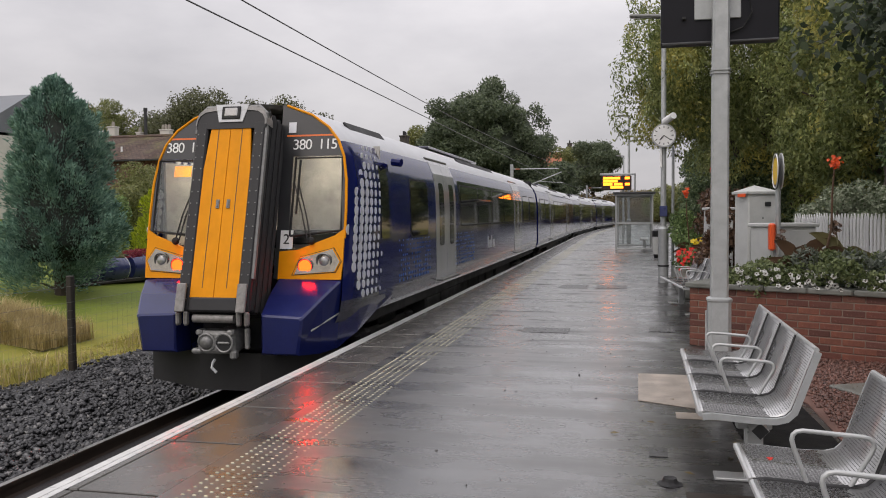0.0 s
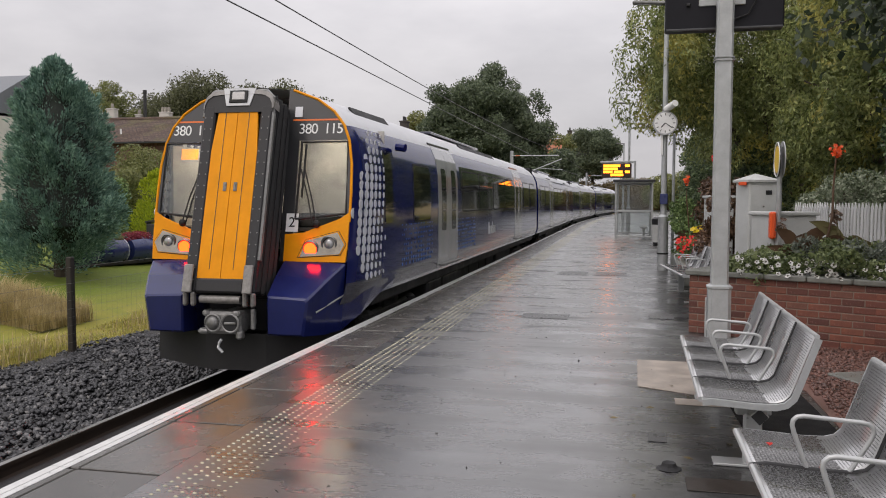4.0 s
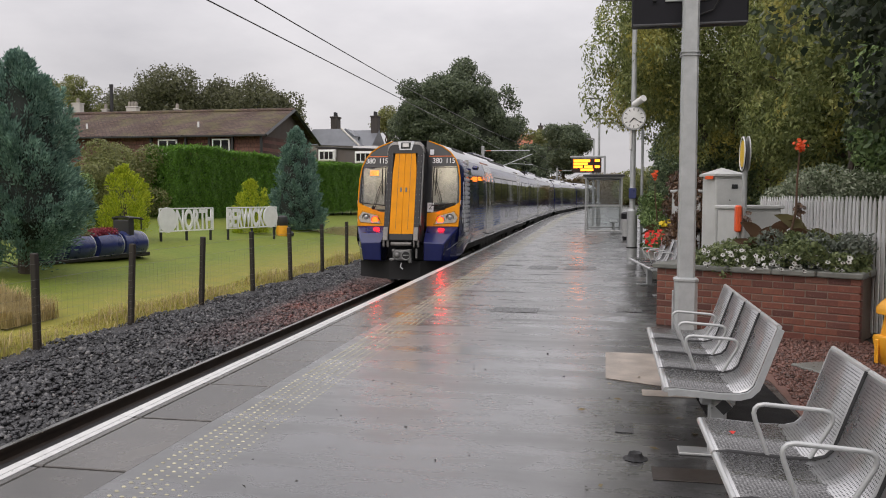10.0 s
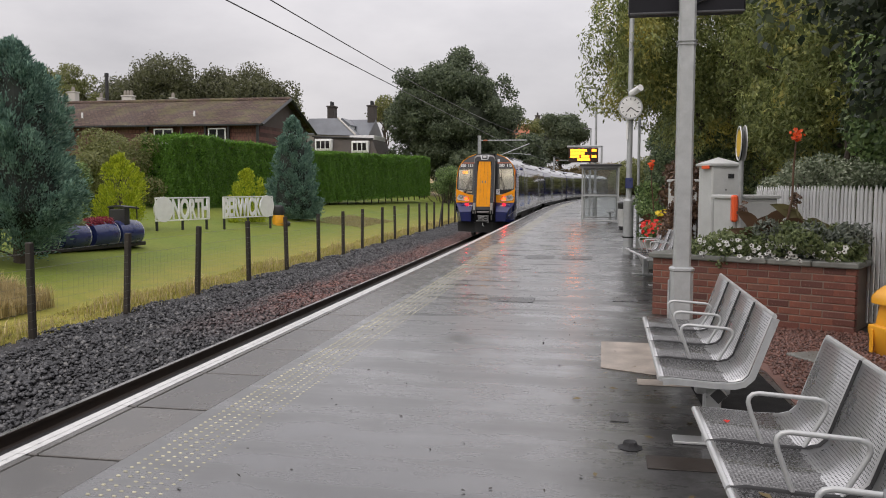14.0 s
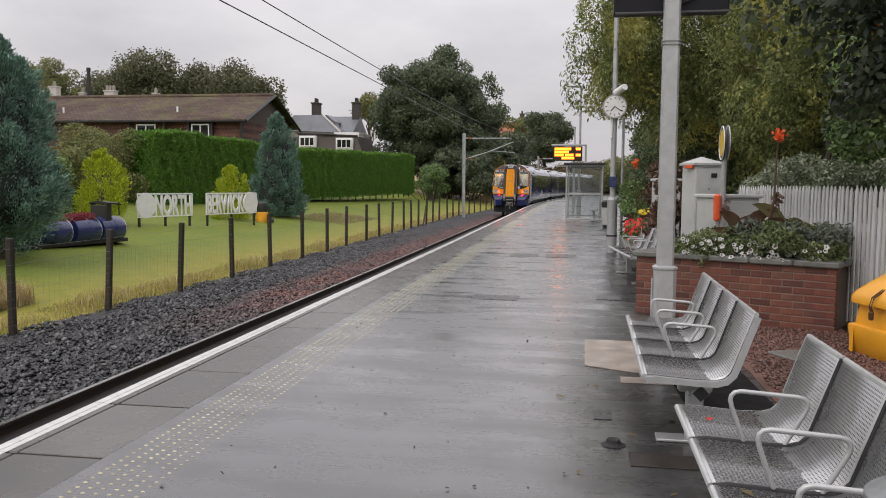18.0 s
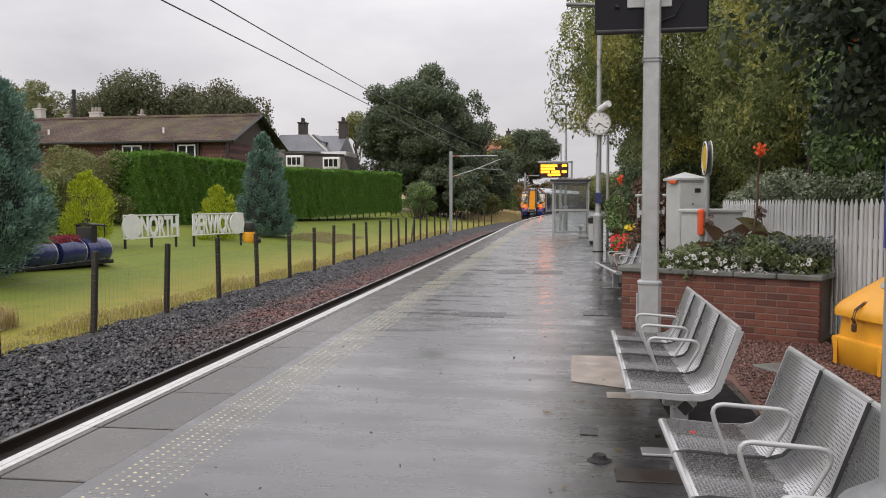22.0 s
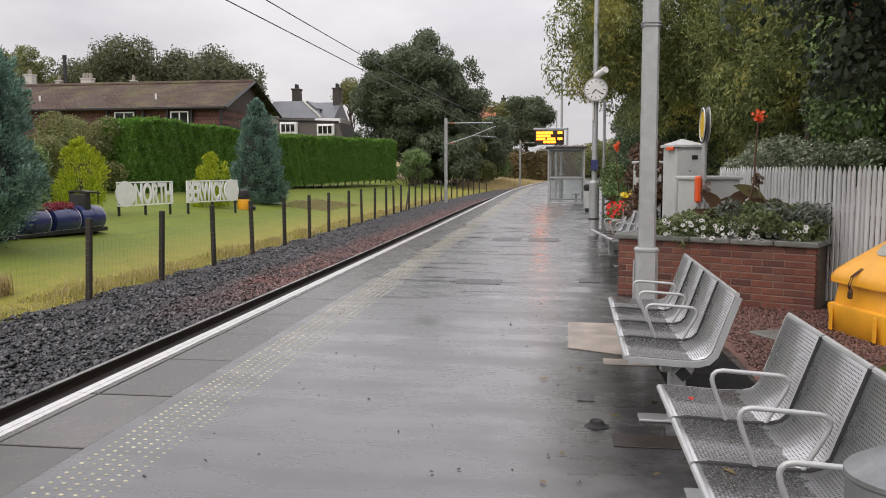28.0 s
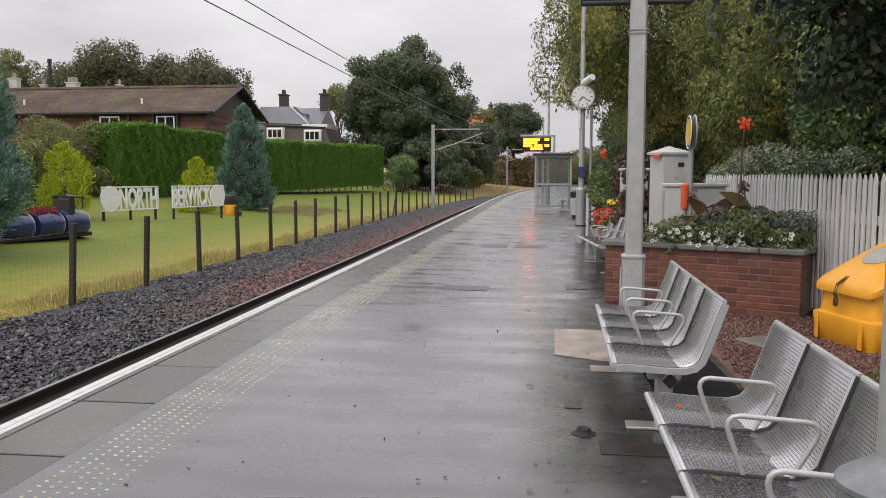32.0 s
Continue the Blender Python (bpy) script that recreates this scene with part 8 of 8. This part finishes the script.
broad_tree("lighter thin tree behind the bungalow", -66.0, 93, 0.6, 6.0, (11.0, 6.4, 5.0, 5.4), 90, 0.95, 26000, 0.24, L_OLIVE, 88)
broad_tree("thin tree behind the white houses", -34, 128, 2.0, 6, (11.2, 3.0, 3.0, 2.6), 16, 1.1, 5000, 0.36, L_OLIVE, 90)

L_SILVER = leafy("variegated_shrub_leaves", (0.10, 0.14, 0.07), (0.40, 0.43, 0.32), through=0.3)
# trees behind the picket fence
broad_tree("drooping ash tree with yellowing leaves over the platform", 3.2, 22.5, 0, 3.4, (5.6, 4.3, 4.2, 3.8), 200, 0.58, 130000, 0.115, L_ASH, 101, squash=1.15, droop=1.6, narrow=0.36)
broad_tree("yellowing ash tree behind the fence", 5.2, 17.0, 0, 3.0, (4.6, 2.8, 3.2, 3.2), 90, 0.54, 60000, 0.115, L_ASH, 102, squash=1.1, droop=1.4, narrow=0.36)
broad_tree("mid green tree behind the fence", 6.3, 13.6, 0, 2.6, (4.0, 2.8, 2.8, 2.8), 85, 0.54, 60000, 0.105, L_GREEN, 103, squash=0.9, droop=0.8)
broad_tree("broad-leaved tree over the grit bin, overhead shade in its colour", 6.1, 9.2, 0, 2.6, (4.2, 2.5, 3.0, 2.7), 85, 0.54, 46000, 0.125, L_SHADED, 104, squash=0.9, droop=0.9)
broad_tree("tree beside the path, overhead shade in its colour", 6.4, 5.6, 0, 2.6, (3.9, 2.4, 2.8, 2.7), 62, 0.55, 26000, 0.15, L_SHADED, 105, squash=0.9, droop=0.9)
broad_tree("tall tree behind the others", 9.5, 22.0, 0, 5.0, (7.5, 4.2, 5.0, 4.5), 80, 1.0, 30000, 0.2, L_GREEN, 106, droop=0.8)
broad_tree("tall dark tree behind the others", 10.0, 13.0, 0, 4.0, (6.5, 3.8, 4.0, 4.5), 70, 1.0, 26000, 0.2, L_DEEP, 107, droop=0.8)
broad_tree("green tree beyond the shelter", 6.0, 33.0, 0, 2.6, (4.6, 3.4, 5.0, 3.8), 80, 0.8, 36000, 0.16, L_ASH, 108, droop=1.0)
broad_tree("green tree far beyond the shelter", 8.5, 50.0, 0, 2.6, (5.0, 4.4, 8.0, 4.2), 80, 1.1, 30000, 0.22, L_OLIVE, 109, droop=0.6)
# four hidden trees, added so the train side mirrors leaves instead of sky
broad_tree("tall dark tree added for the train side to mirror", 7.2, 41.0, 0, 4.0, (5.4, 3.2, 5.5, 4.8), 90, 0.9, 34000, 0.2, L_DEEP, 111, droop=0.6)
broad_tree("tall green tree added for the train side to mirror", 8.0, 58.0, 0, 4.0, (5.6, 3.6, 7.0, 5.0), 90, 1.1, 30000, 0.26, L_DEEP, 112, droop=0.6)
broad_tree("dark tree added farther along for the train side to mirror", 9.2, 88.0, 0, 4.0, (6.0, 3.8, 9.0, 5.6), 90, 1.3, 26000, 0.32, L_DEEP, 113, droop=0.6)
broad_tree("dark tree added at the far end for the train side to mirror", 10.5, 112.0, 0, 4.0, (6.4, 4.4, 10.0, 6.0), 90, 1.5, 24000, 0.36, L_DEEP, 114, droop=0.6)
broad_tree("ivy-dark tree beside the bend", 13.0, 78.0, 0, 2.6, (5.5, 5.6, 12.0, 5.0), 80, 1.4, 26000, 0.3, L_OLIVE, 110, droop=0.6)
mass_of("shrub", "silver-leaved shrub behind the fence", "shrub", scatter(30, ((2.75, 12.6, 1.05), (4.6, 15.2, 1.85)), rng0), list(rng0.uniform(0.2, 0.42, 30)), 19000, 0.06, L_SILVER, 121)
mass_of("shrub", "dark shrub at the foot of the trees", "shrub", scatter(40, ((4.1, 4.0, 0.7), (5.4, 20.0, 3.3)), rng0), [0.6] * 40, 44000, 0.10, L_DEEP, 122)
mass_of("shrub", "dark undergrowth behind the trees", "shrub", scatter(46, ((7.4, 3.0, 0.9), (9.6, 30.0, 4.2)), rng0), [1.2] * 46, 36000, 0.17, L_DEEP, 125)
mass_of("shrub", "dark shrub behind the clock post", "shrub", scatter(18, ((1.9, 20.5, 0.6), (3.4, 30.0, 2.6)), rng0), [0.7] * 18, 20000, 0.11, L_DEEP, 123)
mass_of("shrub", "low green plants beside the grit bin", "shrub", scatter(14, ((2.0, 4.4, 0.12), (3.2, 5.6, 0.3)), rng0), [0.2] * 14, 6000, 0.05, L_OLIVE, 124, stems=False)


def overhanging_branch(label, a, b, sprays, size, mat, seed, berries=0):
    """A leafy branch hanging over the path, with large leaves."""
    rng = np.random.default_rng(seed)
    t = thing("tree_branch", label, "branch", None, "overhanging branches")
    s = Shape()
    main = bent(a, b, rng, 0.06, 6)
    limb(s, main, 0.035, 0.01, 6)
    ends = []
    for i in range(sprays):
        k = rng.random()
        p0 = np.array(a) + (np.array(b) - np.array(a)) * (0.15 + 0.85 * k)
        p1 = p0 + np.array([rng.normal(0, 0.35), rng.normal(0, 0.35), rng.uniform(-0.55, 0.1)])
        limb(s, bent(tuple(p0), tuple(p1), rng, 0.03, 3), 0.01, 0.004, 4)
        ends.append(p1)
    part("branch", s, BARK, t)
    ends = np.array(ends)
    n = len(ends) * 60
    k = np.repeat(np.arange(len(ends)), 60)
    p = ends[k] + rng.normal(0, 0.17, (n, 3))
    v, q = leaves(p, np.tile([-0.2, -0.5, 0.6], (n, 1)), size, size * 0.6, rng, droop=1.2)
    leaf_part("foliage", v, q, mat, t)
    if berries:
        bs = Shape()
        for i in range(berries):
            c = ends[i * 3 % len(ends)] + np.array([0, -0.12, -0.1])
            for j in range(26):
                o = rng.normal(0, 0.045, 3)
                bs.ball((c[0] + o[0], c[1] + o[1], c[2] + o[2]), 0.012, 6, 4)
        part("berry_cluster", bs, PETAL_O, t, "orange berries", kind="stuff")
    return t


overhanging_branch("leafy branch with orange berries over the fence, coloured as shaded", (5.4, 9.6, 4.8), (2.5, 9.0, 3.6), 70, 0.12, L_SHADED, 131, 4)
overhanging_branch("large-leaved branch over the grit bin, coloured as shaded", (5.2, 9.0, 4.0), (2.95, 8.9, 2.75), 120, 0.105, L_SHADED, 132)
overhanging_branch("large-leaved branch above the fence, coloured as shaded", (5.3, 7.8, 4.6), (2.6, 8.2, 3.75), 105, 0.105, L_SHADED, 133)
broad_tree("yellow-green ash sapling behind the fence", 4.4, 15.2, 0, 2.4, (4.3, 1.5, 1.6, 1.7), 46, 0.42, 20000, 0.10, L_ASH, 134, squash=1.1, droop=1.2, narrow=0.4)


# ---- flowers of the brick planter ----
def blooms(centres, r, rng, petals=5):
    """Flat five-petalled blooms. Gives corners and faces."""
    vs, qs = [], []
    for c in centres:
        nrm = np.array([rng.normal(-0.1, 0.35), rng.normal(-0.8, 0.3), rng.uniform(0.3, 1.0)])
        nrm /= np.linalg.norm(nrm)
        a = np.cross(nrm, [0.3, 0.2, 1.0])
        a /= np.linalg.norm(a)
        b = np.cross(nrm, a)
        k0 = rng.uniform(0, 6)
        rr = r * rng.uniform(0.75, 1.2)
        for i in range(petals):
            t0, t1, tm = k0 + 6.283 * (i - 0.48) / petals, k0 + 6.283 * (i + 0.48) / petals, k0 + 6.283 * i / petals
            n = len(vs)
            vs += [c, c + (a * np.cos(t0) + b * np.sin(t0)) * rr * 0.8 + nrm * rr * 0.25, c + (a * np.cos(tm) + b * np.sin(tm)) * rr * 1.05 + nrm * rr * 0.3, c + (a * np.cos(t1) + b * np.sin(t1)) * rr * 0.8 + nrm * rr * 0.25]
            qs.append((n, n + 1, n + 2, n + 3))
    return np.array(vs), np.array(qs)


def in_planter(n, ya, yb, za, zb, rng, xa=0.1, xb=None):
    xb = xb or PLANTER_L - 0.1
    return np.stack([rng.uniform(xa, xb, n), rng.uniform(ya, yb, n), rng.uniform(za, zb, n)], 1)


def place(local):
    m = np.array(PLANTER_M)
    return local @ m[:3, :3].T + m[:3, 3]


L_PETUNIA = leafy("petunia_leaves", (0.075, 0.105, 0.042), (0.29, 0.34, 0.15), through=0.35)
rngp = np.random.default_rng(140)
fl = thing("petunia_bed", "bed of white petunias with green leaves in the planter", "flowers")
c = in_planter(60, 0.05, 0.85, 0.70, 0.84, rngp, 0.42)
c[:, 2] += 0.10 * (c[:, 1] / 0.85) + 0.16 * np.exp(-((c[:, 0] - 1.45) / 0.5) ** 2)
p, out = shell_points(place(c), np.full(60, 0.15), 13000, rngp, 0.8)
v, q = leaves(p, out, 0.05, 0.028, rngp, 0.2)
leaf_part("foliage", v, q, L_PETUNIA, fl)
c = in_planter(170, -0.08, 0.45, 0.74, 0.93, rngp, 0.5)
v, q = blooms(place(c), 0.029, rngp)
leaf_part("bloom_mass", v, q, PETAL_W, fl, "white blooms", "stuff")
v, q = blooms(place(c + np.array([0, -0.012, 0.006])), 0.011, rngp)
leaf_part("bloom_centre", v, q, SOIL, fl, "dark eyes of the blooms", "stuff")
gr = thing("silver_foliage_plant", "silver-grey leaved plants in the planter", "plant")
c = in_planter(22, 0.3, 0.85, 0.84, 1.05, rngp, 1.15, PLANTER_L - 0.05)
p, out = shell_points(place(c), np.full(22, 0.15), 6500, rngp, 0.9)
v, q = leaves(p, out, 0.055, 0.026, rngp, 0.0)
leaf_part("foliage", v, q, L_GREY, gr)


def canna(x, y, z, h, label, seed, petals, leaf_mat, lean=0.0):
    rng = np.random.default_rng(seed)
    t = thing("canna", label, "plant", pose(x, y, z), "canna plants")
    s = Shape()
    s.tube(bent((0, 0, 0), (lean, 0, h), rng, 0.015, 5), [0.02, 0.017, 0.014, 0.012, 0.009], 7)
    part("stem", s, leaf_mat, t)
    low = min(h, 0.75)
    for k in range(8):
        a = rng.uniform(-0.5, 0.5) + (0 if k % 2 else math.pi)
        z0 = low * (0.15 + 0.07 * k)
        ln, w = rng.uniform(0.34, 0.48), rng.uniform(0.12, 0.17)
        d = np.array([math.cos(a), 0.55 * math.sin(a), 0])
        climb = rng.uniform(0.15, 1.3)
        sd = np.cross(d / np.linalg.norm(d) + np.array([0, 0, climb]), np.array([0.1 * rng.normal(), 1.0, rng.uniform(0.1, 0.5)]))
        sd /= np.linalg.norm(sd)
        vs = []
        n = 8
        for i in range(n):
            u = i / (n - 1)
            ww = w * math.sin(math.pi * (0.05 + 0.95 * u ** 0.85)) + 0.004
            cen = d * ln * (0.85 * u) + np.array([0, -0.03 * u, z0 + ln * (climb * u - 0.55 * u * u)])
            vs += [cen - sd * ww * 0.5 + np.array([0, -0.02, 0]), cen, cen + sd * ww * 0.5 + np.array([0, -0.02, 0])]
        q = [(3 * i + j, 3 * i + j + 1, 3 * i + j + 4, 3 * i + j + 3) for i in range(n - 1) for j in range(2)]
        part("leaf", arrays_mesh("leaf", np.array(vs), np.array(q), leaf_mat), leaf_mat, t)
    c = np.array([[lean, 0, h]]) + rng.normal(0, 1, (30, 3)) * np.array([0.026, 0.026, 0.04])
    v, q = blooms(c, 0.024, rng)
    leaf_part("flower_head", v, q, petals, t, "bright flower head", "stuff")


pw = place(np.array([[1.32, 0.62, 0.66], [1.5, 0.75, 0.66]]))
canna(pw[0][0], pw[0][1], 0.64, 1.48, "tall canna with bronze leaves and an orange-red flower", 151, PETAL_O, L_PURPLE, 0.10)
canna(pw[1][0], pw[1][1], 0.64, 0.75, "canna with bronze-green leaves", 152, L_PURPLE, L_BRONZE, -0.1)
pw = place(np.array([[1.05, 0.6, 0.66]]))
canna(pw[0][0], pw[0][1], 0.64, 0.62, "low canna with bronze leaves", 153, L_PURPLE, L_PURPLE, -0.2)

# second flower bed, beyond the far bench
bed2 = thing("flower_bed", "raised bed of red geraniums and mixed plants beside the platform", "flowers")
s = Shape()
s.box((1.55, 17.6, 0.2), (1.5, 4.2, 0.4), 0.03)
part("bed_wall", s, COPING, bed2)
rngf = np.random.default_rng(160)
c = scatter(40, ((0.9, 15.6, 0.45), (2.2, 19.5, 0.75)), rngf)
p, out = shell_points(c, np.full(40, 0.22), 9000, rngf, 0.8)
v, q = leaves(p, out, 0.07, 0.045, rngf)
leaf_part("foliage", v, q, L_GREEN, bed2)
c = scatter(230, ((0.8, 15.6, 0.5), (1.65, 17.9, 0.84)), rngf)
v, q = blooms(c, 0.038, rngf)
leaf_part("red_flower_mass", v, q, PETAL_R, bed2, "red geranium heads", "stuff")
c = scatter(10, ((1.1, 17.5, 0.9), (1.4, 18.0, 1.02)), rngf)
v, q = blooms(c, 0.06, rngf)
leaf_part("yellow_flower_mass", v, q, PETAL_Y, bed2, "yellow heads", "stuff")
mass_of("shrub", "green plant in the flower bed", "shrub", scatter(8, ((0.95, 18.2, 0.8), (1.5, 19.4, 1.5)), rngf), [0.28] * 8, 4500, 0.07, L_GREEN, 171)
mass_of("shrub", "dark purple shrub before the slim cabinet", "shrub", scatter(10, ((1.15, 14.5, 0.5), (1.7, 15.2, 1.55)), rngf), [0.22] * 10, 5000, 0.08, L_PURPLE, 175)
mass_of("shrub", "purple-leaved shrub in the flower bed", "shrub", scatter(12, ((1.45, 16.2, 0.8), (2.3, 18.8, 1.9)), rngf), [0.38] * 12, 7000, 0.09, L_PURPLE, 172)
canna(1.45, 17.2, 0.4, 2.0, "tall canna with dark leaves and a red flower", 173, PETAL_R, L_PURPLE, 0.05)
canna(1.15, 18.4, 0.4, 1.6, "canna with dark leaves and an orange flower", 174, PETAL_O, L_PURPLE, -0.1)

# flowers in the barrels
for i, (off, mat, lab) in enumerate((((0.45, 0.0), L_OLIVE, "trailing grey-green plants"), ((1.6, 0.0), L_OLIVE, "trailing olive plants"), ((2.75, 0.0), PETAL_P, "pink flowers"))):
    bm_ = np.array(eng.matrix_world)
    c = np.array([[off[0] + d, 0.0, 0.78] for d in (-0.3, -0.1, 0.1, 0.3)]) @ bm_[:3, :3].T + bm_[:3, 3]
    p, out = shell_points(c, np.full(4, 0.24), 1500, rngf, 0.7)
    b = thing("barrel_flowers", lab + " in the barrel engine", "flowers", group="barrel flowers")
    v, q = leaves(p, out, 0.06, 0.035, rngf)
    leaf_part("foliage", v, q, mat, b)


# ---- grass along the fence ----
def grass_tufts(name, label, n, xa, xb, ya, yb, h, mat, seed, zoff=0.0, fringe=True):
    rng = np.random.default_rng(seed)
    y = ya + (yb - ya) * rng.random(n) ** 1.2
    x = xa + (xb - xa) * rng.random(n)
    gx = x + np.array([track_x(t) + 4.8 for t in y])
    z = np.array([ground_z(a, b) for a, b in zip(gx, y)]) + zoff
    a = rng.uniform(0, 6.283, n)
    lean = rng.uniform(0.1, 0.6, n)
    hh = h * rng.uniform(0.35, 1.2, n) * (0.6 + 0.4 * np.sin(y * 1.3) * np.sin(y * 0.37 + x))
    w = 0.006 + 0.004 * rng.random(n)
    d = np.stack([np.cos(a), np.sin(a), np.zeros(n)], 1)
    sd = np.stack([-d[:, 1], d[:, 0], np.zeros(n)], 1)
    p = np.stack([gx, y, z], 1)
    up = np.array([0, 0, 1.0])
    m1 = p + up * (hh * 0.6)[:, None] + d * (hh * lean * 0.3)[:, None]
    tip = p + up * (hh * (1 - 0.3 * lean))[:, None] + d * (hh * lean)[:, None]
    v = np.stack([p - sd * w[:, None], p + sd * w[:, None], m1 + sd * w[:, None] * 0.8, m1 - sd * w[:, None] * 0.8, tip], 1).reshape(-1, 3)
    b = np.arange(n)[:, None] * 5
    q = np.concatenate([b + np.array([0, 1, 2, 3]), b + np.array([3, 2, 4, 4])])
    tri = np.concatenate([b + np.array([0, 1, 2]), b + np.array([0, 2, 3]), b + np.array([3, 2, 4])])
    solid(name, arrays_mesh(name, v, tri, mat), mat, label, "grass", kind="stuff")


L_TUFT = leafy("rough_grass_blades", (0.28, 0.265, 0.060), (0.60, 0.53, 0.18), through=0.5, patch=0.2)
L_SEED = leafy("pale_brown_seed_heads", (0.26, 0.225, 0.105), (0.46, 0.40, 0.21), through=0.5, patch=0.1)
grass_tufts("rough_grass", "rough yellow-green grass along the fence", 34000, -10.0, -9.05, 4, 70, 0.20, L_TUFT, 181)
grass_tufts("dry_grass", "low brown seeded patch in the lawn", 9000, -14.7, -11.9, 41.5, 49.0, 0.22, L_SEED, 186)
grass_tufts("dry_grass", "dry straw-coloured grass stalks along the fence", 5000, -9.8, -9.05, 5, 70, 0.45, L_DRY, 182)
grass_tufts("dry_grass", "clump of tall dry grass on the lawn", 8000, -12.0, -10.4, 12.8, 14.3, 0.95, L_DRY, 183)
grass_tufts("dry_grass", "straw-coloured grass on the bank beyond the fence", 14000, -14.5, -8.0, 94, 130, 0.9, L_DRY, 184)


# ---- what moves ----
def front_at(t):
    """How far along the line the train's front stands."""
    k = max(0.0, t - 3.2)
    return 8.85 + 0.245 * k * k - 0.0007 * k ** 3


def car_pose(s):
    """A car whose front is at s, its two bogies on the track."""
    ya, yb = s + 3.4, s + CAR_LEN - 3.4
    a = Vector((track_x(ya), ya, rise(ya)))
    b = Vector((track_x(yb), yb, rise(yb)))
    d = (b - a).normalized()
    turn = Matrix.Rotation(math.atan2(-d.x, d.y), 4, "Z") @ Matrix.Rotation(math.asin(d.z), 4, "X")
    return Matrix.Translation(a - d * 3.4 + Vector((0, 0, -0.71))) @ turn


def motions():
    times = [0, 1.5, 2.8, 3.3, 3.8, 4.4, 5, 5.5, 6, 6.5, 7] + [7.5 + 0.5 * i for i in range(50)]
    for i, car in enumerate(cars):
        walk(car, [(t, car_pose(front_at(t) + i * (CAR_LEN + CAR_GAP))) for t in times])


motions()
